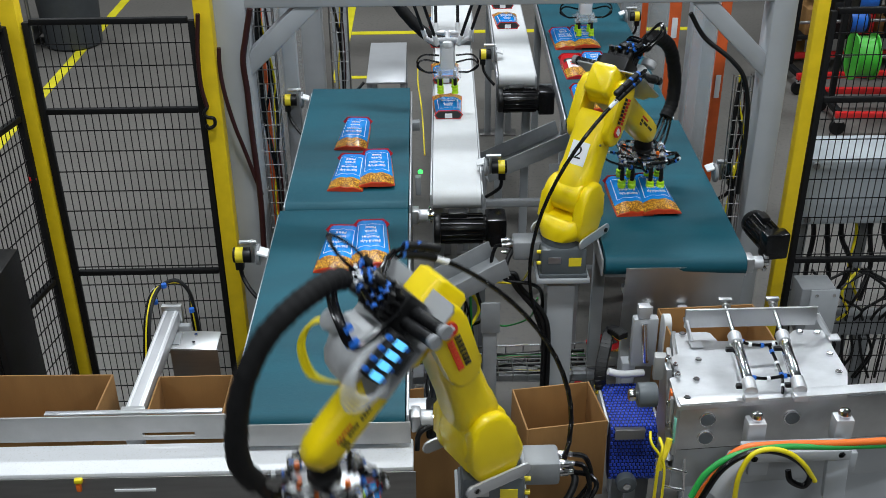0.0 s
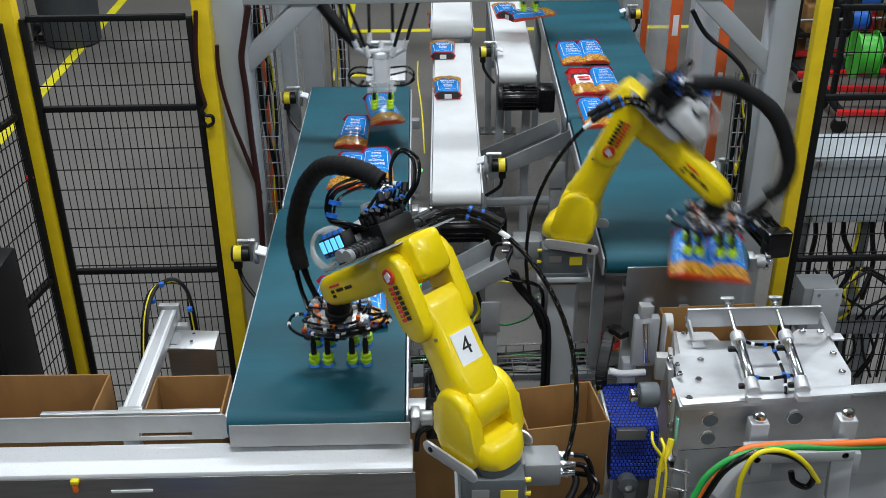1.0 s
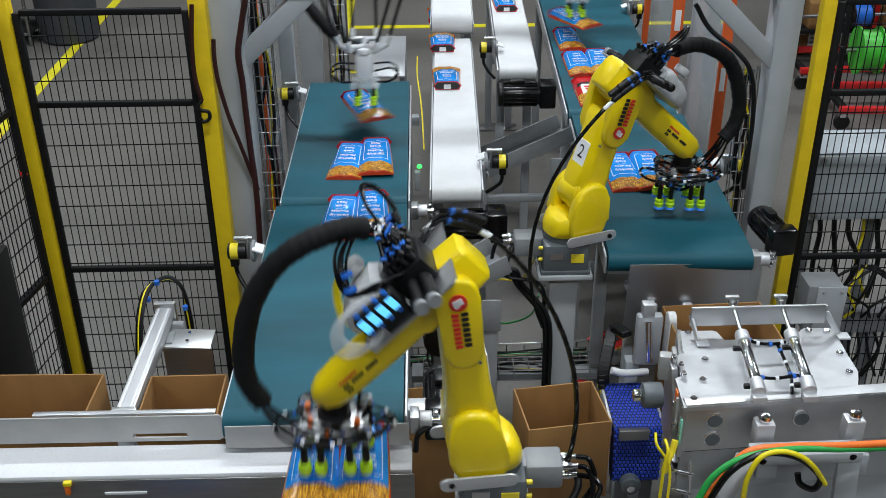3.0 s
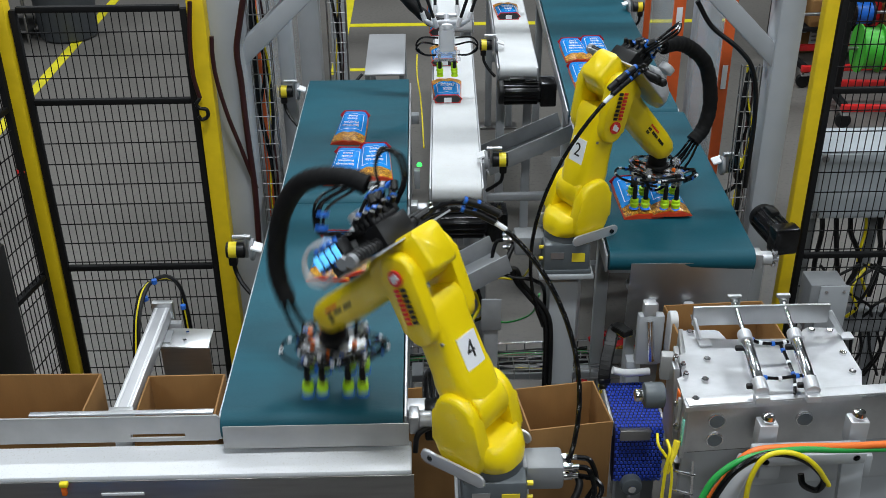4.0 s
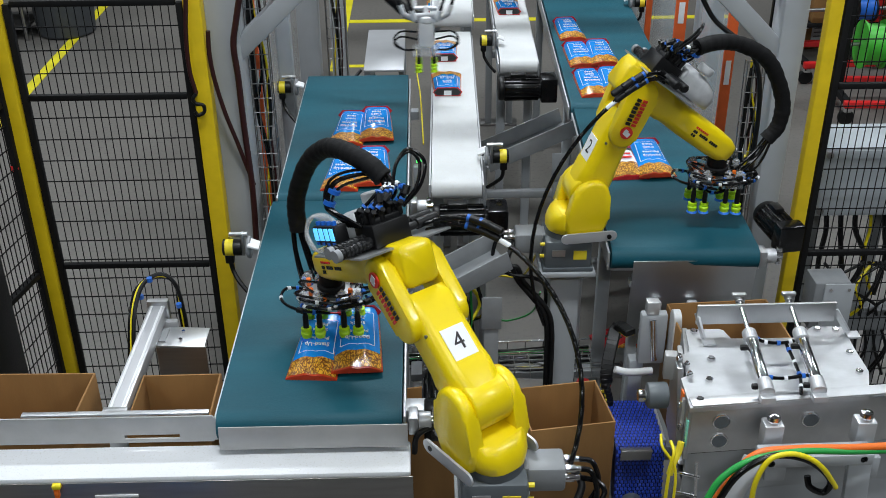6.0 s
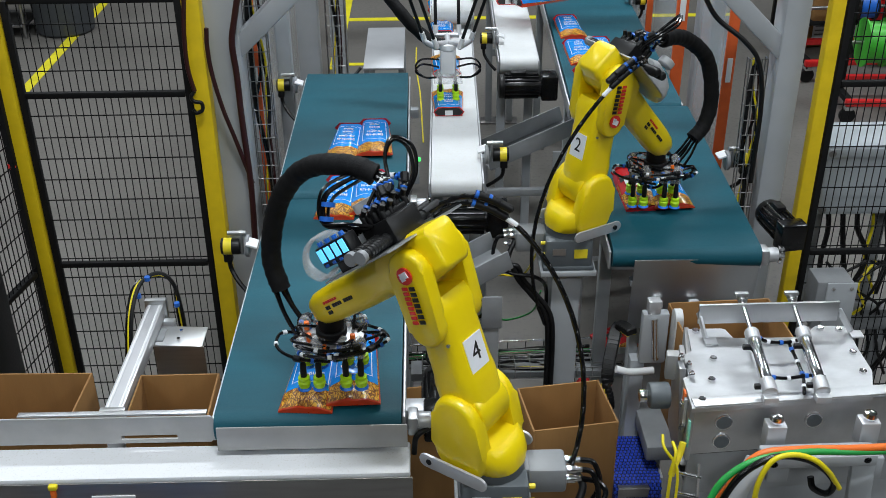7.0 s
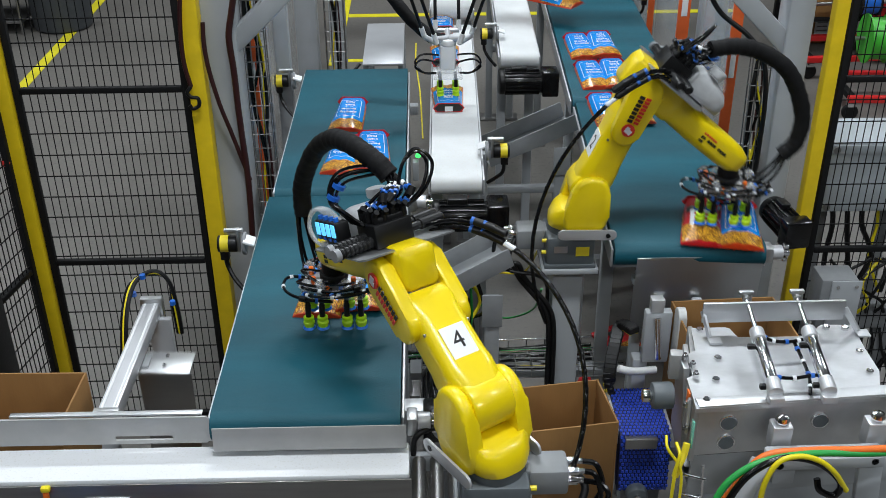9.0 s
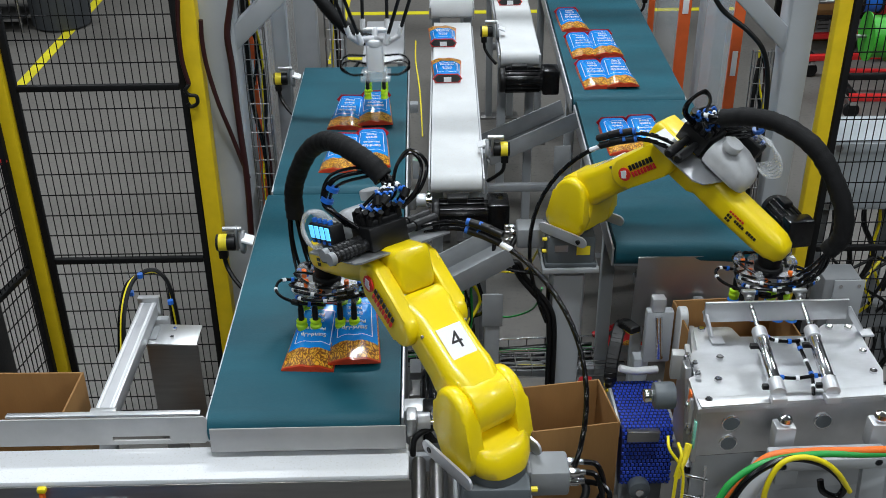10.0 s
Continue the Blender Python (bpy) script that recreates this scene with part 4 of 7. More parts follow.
def wire_tray(a, b, w, label, across=(1, 0, 0)):
    """A welded wire basket for cables from a to b."""
    t = thing("cable_tray", pose(0, 0, 0), label, "cable tray", "wire cable trays")
    a, b, side = Vector(a), Vector(b), Vector(across)
    d = (b - a).normalized()
    up = d.cross(side).normalized()
    for u, v in ((-0.5, 0), (-0.17, 0), (0.17, 0), (0.5, 0), (-0.5, 0.5), (0.5, 0.5)):
        bm = BM()
        o = side * (u * w) + up * (v * w)
        cyl(bm, a + o, b + o, 0.0022, seg=6)
        part("long_wire", bm, STEEL, t)
    n = int((b - a).length / 0.05)
    for i in range(n + 1):
        c = a + (b - a) * (i / n)
        bm = BM()
        sweep(bm, [c - side * w * 0.5 + up * w * 0.5, c - side * w * 0.5, c + side * w * 0.5, c + side * w * 0.5 + up * w * 0.5], 0.0019, 5, 1)
        part("cross_wire", bm, STEEL, t)
    rnd = random.Random(7)
    for k in range(5):
        bm = BM()
        pts = []
        for i in range(7):
            pts.append(a + (b - a) * (i / 6) + side * w * rnd.uniform(-0.35, 0.35) + up * w * rnd.uniform(0.1, 0.35))
        sweep(bm, pts, (0.008, 0.006, 0.005, 0.004, 0.004)[k], 8, 4)
        part("cable", bm, (BLACK, BLACK, BLACK_GLOSS, CABLE_YELLOW, CABLE_MAROON)[k], t)
    return t


wire_tray((-0.545, 3.40, 0.70), (-0.545, 3.40, 1.72), 0.07, "upright wire cable tray with black and yellow cables")
wire_tray((-0.42, 5.0, 0.5), (-0.42, 5.0, 2.0), 0.09, "far upright wire cable tray")
wire_tray((1.085, 3.26, 0.78), (1.085, 3.30, 1.40), 0.06, "upright wire cable tray on the frame post")
wire_tray((-0.02, 3.0, 0.44), (0.66, 3.0, 0.44), 0.08, "level wire cable tray with black cables", (0, -1, 0))
bm = BM()
for x in (0.0, 0.6):
    box(bm, (x, 3.0, 0.2), (0.04, 0.06, 0.40), 0.003)
box(bm, (0.3, 3.0, 0.41), (0.72, 0.08, 0.03), 0.003)
solid("tray_stand", bm, GREY_MID, "grey stand under a cable tray", "stand")

t = thing("steel_table", pose(-0.205, 5.58, 0), "small grey steel side table", "table")
bm = BM()
box(bm, (0, 0, 0.695), (0.21, 0.68, 0.012), 0.003)
part("tabletop", bm, ALU_MATT, t)
for x in (-0.09, 0.09):
    for y in (-0.3, 0.3):
        bm = BM()
        box(bm, (x, y, 0.345), (0.03, 0.03, 0.69), 0.003)
        part("leg", bm, GREY, t)
bm = BM()
box(bm, (-0.28, 5.25, 0.45), (0.5, 0.05, 0.05), 0.004)
box(bm, (-0.5, 5.25, 0.22), (0.05, 0.05, 0.44), 0.004)
box(bm, (-0.1, 5.25, 0.22), (0.05, 0.05, 0.44), 0.004)
solid("low_rail", bm, GREY, "grey low steel rail behind the belt", "rail")


def rubbish_bin(x, y):
    t = thing("rubbish_bin", pose(x, y, 0), "dark grey round plastic rubbish bin", "bin")
    bm = BM()
    lathe(bm, [(0.20, 0.0), (0.22, 0.02), (0.25, 0.62), (0.265, 0.63), (0.265, 0.67), (0.235, 0.67), (0.20, 0.06)], None, 32)
    part("tub", bm, BIN_GREY, t)
    for s in (-1, 1):
        bm = BM()
        box(bm, (s * 0.265, 0, 0.57), (0.04, 0.12, 0.03), 0.008)
        part("grip", bm, BIN_GREY, t)


rubbish_bin(-2.80, 8.2)
t = thing("wheeled_rack", pose(-3.3, 8.2, 0), "grey wire rack by the aisle wall", "rack")
for x in (-0.25, 0.25):
    for y in (-0.2, 0.2):
        bm = BM()
        cyl(bm, (x, y, 0), (x, y, 0.9), 0.014, seg=8)
        part("upright", bm, STEEL, t)
for z in (0.1, 0.45, 0.88):
    bm = BM()
    box(bm, (0, 0, z), (0.52, 0.42, 0.02), 0.003)
    part("shelf", bm, STEEL, t)


# ---- workshop corner seen through the fence ----
def reel_cart(x, y, turn, reels):
    t = thing("reel_cart", pose(x, y, 0, 0, 0, turn), "red steel cart with cable reels on castors", "cart", "red reel carts")
    for dy in (-0.22, 0.22):
        bm = BM()
        box(bm, (0, dy, 0.14), (1.0, 0.04, 0.04), 0.004)
        part("rail", bm, RED_PLASTIC, t)
    for dx in (-0.47, 0.47):
        bm = BM()
        box(bm, (dx, 0, 0.14), (0.04, 0.40, 0.038), 0.004)
        part("cross_bar", bm, BLACK_STEEL, t)
        bm = BM()
        box(bm, (dx, 0, 0.55), (0.035, 0.035, 0.78), 0.004)
        part("post", bm, BLACK_STEEL, t)
        for dy in (-0.2, 0.2):
            bm = BM()
            cyl(bm, (dx, dy - 0.015, 0.05), (dx, dy + 0.015, 0.05), 0.05, seg=18, bev=0.006)
            wheel = part("castor", bm, BLACK, t)
            bm = BM()
            box(bm, (dx, dy, 0.10), (0.05, 0.045, 0.03), 0.005)
            part("castor_fork", bm, CHROME, wheel)
    for z in (0.45, 0.82):
        bm = BM()
        cyl(bm, (-0.47, 0, z), (0.47, 0, z), 0.012, seg=10)
        part("axle", bm, STEEL, t)
    for px, z, r, mt in reels:
        bm = BM()
        cyl(bm, (px - 0.058, 0, z), (px + 0.058, 0, z), r * 0.85, seg=24)
        reel = part("cable_reel", bm, mt, t)
        for s in (-1, 1):
            bm = BM()
            cyl(bm, (px + s * 0.06, 0, z), (px + s * 0.068, 0, z), r, seg=24)
            part("flange", bm, mt if mt is GREEN_SPOOL else BLACK, reel)
    return t


reel_cart(3.05, 7.04, 3, [(-0.05, 0.45, 0.09, CABLE_BLUE), (0.28, 0.45, 0.14, BLACK), (0.02, 0.82, 0.09, CABLE_YELLOW), (0.22, 0.82, 0.08, CABLE_BLUE), (0.40, 0.82, 0.10, GREY_MID)])
reel_cart(3.09, 6.27, -3, [(-0.32, 0.45, 0.15, GREEN_SPOOL), (0.10, 0.45, 0.12, BLACK), (-0.36, 0.82, 0.08, CABLE_BLUE), (-0.15, 0.82, 0.09, CABLE_YELLOW)])
t = thing("shelving", pose(3.3, 7.4, 0), "dark shelving with red shelves full of parts", "shelf")
for x in (-0.7, 0.7):
    for y in (-0.25, 0.25):
        bm = BM()
        box(bm, (x, y, 1.0), (0.04, 0.04, 2.0), 0.003)
        part("upright", bm, BLACK_STEEL, t)
for z in (0.3, 0.8, 1.3, 1.8):
    bm = BM()
    box(bm, (0, 0, z), (1.4, 0.5, 0.03), 0.003)
    part("shelf_board", bm, RED_PLASTIC if z > 1.6 else BLACK_STEEL, t)
rnd = random.Random(11)
for z in (0.3, 0.8, 1.3):
    x = -0.6
    while x < 0.55:
        w, h = rnd.uniform(0.1, 0.22), rnd.uniform(0.1, 0.26)
        bm = BM()
        box(bm, (3.3 + x + w / 2, 7.3, z + 0.015 + h / 2), (w, 0.3, h), 0.012)
        solid("parts_bin", bm, rnd.choice((CABLE_BLUE, BLACK, GREY_MID, CARDBOARD, WHITE, RED_PLASTIC)), "small storage bin on the workshop shelving", "bin", group="bins on the shelving")
        x += w + 0.03
for x, y, w, d, h in ((2.86, 7.69, 0.34, 0.30, 0.36), (2.88, 7.69, 0.28, 0.26, 0.24)):
    z = 0.0 if h > 0.3 else 0.36
    t = thing("parcel", pose(x, y, z, 0, 0, 6), "closed brown cardboard parcel with white paper labels", "box")
    bm = BM()
    box(bm, (0, 0, h / 2), (w, d, h), 0.006)
    part("carton_body", bm, CARDBOARD, t)
    for lx, lz in ((-0.1, 0.6), (0.04, 0.35)):
        bm = BM()
        box(bm, (lx, -d / 2 - 0.001, h * lz), (0.11, 0.002, 0.12), 0)
        lab = part("paper_label", bm, PRINT_WHITE, t)
        for k in range(3):
            bm = BM()
            box(bm, (lx, -d / 2 - 0.0025, h * lz - 0.03 + 0.03 * k), (0.08, 0.001, 0.01), 0)
            part("print_bar", bm, GREY_MID, lab)


def control_cabinet():
    """Shallow steel enclosures on the right-hand fence."""
    t = thing("control_box", pose(*(1.575, 3.420, 0.905)), "pale grey steel control box on the fence", "cabinet")
    bm = BM()
    box(bm, (0.04, 0.10, 0), (0.42, 0.22, 0.27), 0.006)
    part("body", bm, GREY_PALE, t)
    bm = BM()
    box(bm, (0.04, -0.012, 0), (0.40, 0.006, 0.25), 0.003)
    part("door", bm, GREY_PALE, t)
    for k in range(6):
        x = -0.1 + 0.055 * k
        bm = BM()
        sweep(bm, [(x, 0.05, -0.13), (x + 0.01, 0.04, -0.22), (x + 0.03 * (k % 3), 0.03, -0.34), (x + 0.05 * (k % 2), 0.0, -0.48)], 0.010 if k != 3 else 0.006, 8, 5)
        part("cable", bm, BLACK if k != 3 else CABLE_YELLOW, t)
    for x in (-0.15, 0.15):
        for z in (-0.11, 0.11):
            bm = BM()
            cyl(bm, (x, -0.015, z), (x, -0.022, z), 0.013, seg=16)
            part("fixing_washer", bm, STEEL, t)
    for x in (-0.12, 0.12):
        bm = BM()
        box(bm, (x, 0.1, -0.5175), (0.04, 0.04, 0.775), 0.003)
        part("leg", bm, GREY_MID, t)
    t = thing("junction_box", pose(*(1.339, 2.980, 0.657)), "grey steel junction box with a flat cover", "cabinet")
    bm = BM()
    box(bm, (0, 0.05, 0), (0.12, 0.10, 0.18), 0.006)
    part("body", bm, GREY_MID, t)
    bm = BM()
    box(bm, (0.02, -0.005, -0.005), (0.10, 0.008, 0.19), 0.004)
    part("cover", bm, GREY, t)
    for x in (-0.01, 0.05):
        bm = BM()
        cyl(bm, (x, -0.012, 0.07), (x, -0.008, 0.07), 0.006, seg=10)
        part("screw", bm, CHROME, t)
    bm = BM()
    box(bm, (0, 0.05, -0.42), (0.05, 0.05, 0.68), 0.003)
    part("leg", bm, GREY_MID, t)
    t = thing("wiring_duct", pose(*(1.669, 3.360, 0.346)), "grey wiring duct with plugged cables behind the fence", "duct")
    bm = BM()
    box(bm, (0.05, 0.03, 0), (0.42, 0.06, 0.09), 0.004)
    part("duct", bm, GREY_MID, t)
    bm = BM()
    box(bm, (0.05, 0.03, -0.3), (0.05, 0.05, 0.6), 0.004)
    part("leg", bm, GREY_MID, t)
    rr = random.Random(3)
    for k in range(12):
        x = -0.14 + 0.033 * k
        bm = BM()
        sweep(bm, [(x, -0.005, 0.03), (x + rr.uniform(-0.02, 0.02), -0.03, 0.09), (x + rr.uniform(-0.1, 0.1), -0.01, 0.16), (x + rr.uniform(-0.15, 0.1), 0.03, 0.24)], 0.006, 8, 5)
        part("cable", bm, (BLACK, BLACK, CABLE_YELLOW, BLACK, BLACK, BLACK)[k % 6], t)
        bm = BM()
        sweep(bm, [(x, -0.005, -0.04), (x + rr.uniform(-0.03, 0.03), -0.03, -0.12), (x + rr.uniform(-0.1, 0.1), 0.0, -0.25)], 0.006, 8, 5)
        part("cable", bm, BLACK, t)


control_cabinet()


# ---- loose cables ----
def cable(name, pts, r, material, label, n=8, group="loose cables"):
    bm = BM()
    sweep(bm, pts, r, 10, n)
    return solid(name, bm, material, label, "cable", group=group)


cable("orange_cable", [(0.612, 1.780, 0.897), (0.660, 1.800, 0.961), (0.715, 1.820, 1.019), (0.802, 1.820, 1.033), (0.928, 1.820, 1.033), (1.054, 1.820, 1.038)], 0.0085, CABLE_ORANGE, "thick orange cable over the machine stand")
cable("green_cable", [(0.602, 1.775, 0.919), (0.637, 1.790, 0.979), (0.703, 1.800, 1.022), (0.811, 1.810, 1.034), (0.927, 1.815, 1.027), (1.056, 1.820, 1.025)], 0.0075, CABLE_GREEN, "green cable beside the orange cable")
cable("yellow_cable", [(0.704, 1.770, 0.904), (0.706, 1.770, 0.986), (0.730, 1.775, 1.042), (0.774, 1.780, 1.053), (0.819, 1.780, 1.039), (0.856, 1.780, 1.006), (0.894, 1.790, 0.947)], 0.006, CABLE_YELLOW, "bright yellow cable looped at the machine stand")
cable("black_cable", [(0.621, 1.770, 0.906), (0.669, 1.780, 0.998), (0.741, 1.790, 1.039), (0.818, 1.790, 1.027), (0.877, 1.790, 0.972), (0.871, 1.790, 0.934), (0.837, 1.790, 0.949), (0.830, 1.800, 0.973)], 0.0075, BLACK_GLOSS, "black cable looped at the machine stand")
cable("yellow_lead", [(0.556, 1.930, 0.970), (0.558, 1.900, 0.961), (0.550, 1.890, 0.919), (0.545, 1.880, 0.806)], 0.004, CABLE_YELLOW, "thin yellow sensor lead")
cable("yellow_lead", [(0.537, 1.950, 0.974), (0.536, 1.920, 0.961), (0.566, 1.900, 0.910), (0.565, 1.880, 0.805)], 0.0035, CABLE_YELLOW, "thin yellow sensor lead")
cable("black_hose", [(0.876, 3.300, 1.620), (0.933, 3.300, 1.536), (1.024, 3.280, 1.466), (1.077, 3.270, 1.393), (1.103, 3.270, 1.245), (1.105, 3.270, 0.974)], 0.008, BLACK, "black cable hanging from the frame")
cable("maroon_cable", [(-0.556, 3.250, 1.670), (-0.578, 3.250, 1.578), (-0.595, 3.250, 1.496), (-0.591, 3.250, 1.393), (-0.590, 3.250, 1.277), (-0.587, 3.250, 1.156), (-0.583, 3.250, 1.043), (-0.584, 3.250, 0.925), (-0.589, 3.250, 0.793)], 0.010, CABLE_MAROON, "dark maroon cable strapped down the frame")
cable("maroon_cable", [(-0.660, 3.205, 1.557), (-0.664, 3.205, 1.494), (-0.660, 3.210, 1.408), (-0.641, 3.220, 1.289), (-0.617, 3.235, 1.184), (-0.593, 3.250, 1.074), (-0.578, 3.260, 1.006)], 0.007, CABLE_MAROON, "thin maroon cable drooping to the frame")
cable("maroon_cable", [(-0.713, 3.200, 1.670), (-0.728, 3.200, 1.546), (-0.731, 3.200, 1.436), (-0.719, 3.200, 1.356)], 0.007, CABLE_MAROON, "thin maroon cable at the gate post")
cable("gate_hook", [(-0.718, 3.195, 1.358), (-0.730, 3.190, 1.341), (-0.721, 3.190, 1.326), (-0.700, 3.190, 1.321), (-0.699, 3.190, 1.298), (-0.719, 3.190, 1.287), (-0.728, 3.190, 1.299)], 0.006, BLACK, "black S-shaped hook on the gate post", group="")
cable("green_lead", [(0.209, 3.491, 0.350), (0.273, 3.652, 0.200), (0.336, 3.706, 0.150), (0.410, 3.534, 0.300), (0.418, 3.358, 0.500)], 0.004, CABLE_GREEN, "thin green earth lead")
cable("yellow_lead", [(0.218, 3.320, 0.600), (0.296, 3.562, 0.450), (0.366, 3.484, 0.500), (0.374, 3.127, 0.800)], 0.004, CABLE_YELLOW, "thin yellow lead behind the robot")
cable("yellow_lead", [(-0.029, 4.507, 1.050), (-0.029, 4.251, 1.050), (-0.014, 4.052, 1.000), (-0.005, 3.708, 0.950)], 0.003, CABLE_YELLOW, "yellow lead along the white belt")
for o in (0.022, 0.038):
    cable("black_hose", [(0.275, 2.86 + o, 0.985), (0.246, 2.84, 0.96 - o), (0.239 + o, 2.83, 0.916), (0.259 + o, 2.83, 0.868), (0.297 + o, 2.82, 0.822), (0.336 + o, 2.81, 0.770), (0.352 + o, 2.80, 0.700), (0.355 + o, 2.80, 0.50), (0.355 + o, 2.80, 0.06)], 0.0082, BLACK, "thick black robot cable down the stand")
cable("black_hose", [(0.318, 1.835, 0.975), (0.335, 1.81, 0.945), (0.30, 1.775, 0.90), (0.235, 1.755, 0.885), (0.185, 1.79, 0.84)], 0.009, BLACK, "black robot cable curled at the base")
cable("black_hose", [(-0.037, 2.000, 0.892), (-0.029, 2.000, 0.944), (0.012, 2.020, 0.953), (0.054, 2.050, 0.910)], 0.007, BLACK, "black cable at the near belt's drive")
cable("black_hose", [(-0.314, 5.103, 0.750), (-0.356, 5.064, 0.720), (-0.430, 5.081, 0.700)], 0.008, BLACK, "black hose by the side table")
rnd = random.Random(21)
for k in range(9):
    x = 0.0 + 0.017 * k
    cable("service_lead", [(x + rnd.uniform(-0.02, 0.02), 2.85, 0.86), (x + rnd.uniform(-0.03, 0.03), 2.86, 0.7), (x + rnd.uniform(-0.04, 0.04), 2.88, 0.55), (x + rnd.uniform(-0.05, 0.08), 2.92, 0.47)], 0.004,
          (BLACK, CABLE_YELLOW, BLACK, CABLE_GREEN, BLACK_GLOSS)[k % 5], "thin service lead hanging under the chute", 5, "leads under the chute")


def drag_chain(pts, w, label):
    t = thing("cable_chain", pose(0, 0, 0), label, "cable chain")
    path = smooth_path(pts, 7)
    me = finish(box(BM(), (0, 0, 0), (w, 0.02, 0.017), 0.003, seg=1), BLACK)
    dot = finish(box(BM(), (0, 0, 0), (0.006, 0.004, 0.008), 0), LABEL_YELLOW)
    for a, b in zip(path, path[1:]):
        m = Matrix.Translation((a + b) / 2) @ turn_to(a, b)
        share("chain_link", me, t, m)
        for s in (-1, 1):
            share("yellow_mark", dot, t, m @ pose(s * w * 0.3, -0.011, 0))


drag_chain([(0.581, 2.550, 0.857), (0.554, 2.600, 0.844), (0.529, 2.550, 0.799), (0.512, 2.500, 0.734), (0.527, 2.500, 0.631)], 0.035, "black cable chain with yellow marks")


def fallen_pouch(x, y, turn):
    t = thing("floor_pouch", pose(x, y, 0.0, 0, 0, turn), "red snack pouch fallen on the floor", "pouch", "pouches on the floor")
    bm = BM()
    loft(bm, [[Vector((px, py, z)) for px, py in round_rect(w, d, 0.01)] for z, w, d in ((0.001, 0.13, 0.22), (0.015, 0.135, 0.225), (0.032, 0.09, 0.17))])
    part("film", bm, BAG_RED, t)
    bm = BM()
    box(bm, (0, -0.06, 0.033), (0.08, 0.05, 0.004), 0.001)
    part("snack_print", bm, SNACK, t)
    bm = BM()
    box(bm, (0, 0.03, 0.033), (0.06, 0.05, 0.004), 0.001)
    part("print_patch", bm, PRINT_BLACK, t)


fallen_pouch(0.80, 3.72, 30)
fallen_pouch(0.62, 3.36, -25)
fallen_pouch(0.50, 3.28, 70)
bm = BM()
lathe(bm, [(0.005, 0), (0.009, 0.002), (0.009, 0.008), (0.006, 0.012)], pose(*(-0.022, 3.360, 1.032)), 12)
solid("indicator_lamp", bm, LED_GREEN, "small lit green indicator lamp on the belt frame", "lamp", group="green indicator lamps")
bm = BM()
lathe(bm, [(0.005, 0), (0.009, 0.002), (0.009, 0.008), (0.006, 0.012)], pose(*(-0.030, 2.620, 1.004)), 12)
solid("indicator_lamp", bm, LED_GREEN, "small lit green indicator lamp on the belt frame", "lamp", group="green indicator lamps")
bm = BM()
box(bm, (-0.03, 3.36, 0.985), (0.02, 0.03, 0.07), 0.003)
box(bm, (-0.03, 2.63, 0.965), (0.02, 0.03, 0.07), 0.003)
solid("sensor_body", bm, GREY_MID, "small grey sensor on the belt frame", "sensor")
# dark cabinet at the aisle fence
t = thing("black_cabinet", pose(-1.36, 2.62, 0), "black steel cabinet in the cell's corner", "cabinet")
bm = BM()
box(bm, (0, 0, 0.546), (0.24, 0.24, 1.093), 0.01)
part("body", bm, BLACK, t)
bm = BM()
box(bm, (0.0, -0.122, 0.546), (0.2, 0.006, 1.013), 0.003)
part("door", bm, BLACK_GLOSS, t)
t = thing("red_button", pose(*(-1.335, 3.200, 1.114)), "red mushroom stop button on the fence", "button")
bm = BM()
cyl(bm, (0, 0, 0), (0, -0.02, 0), 0.014, seg=16, bev=0.004)
part("cap", bm, RED_PLASTIC, t)


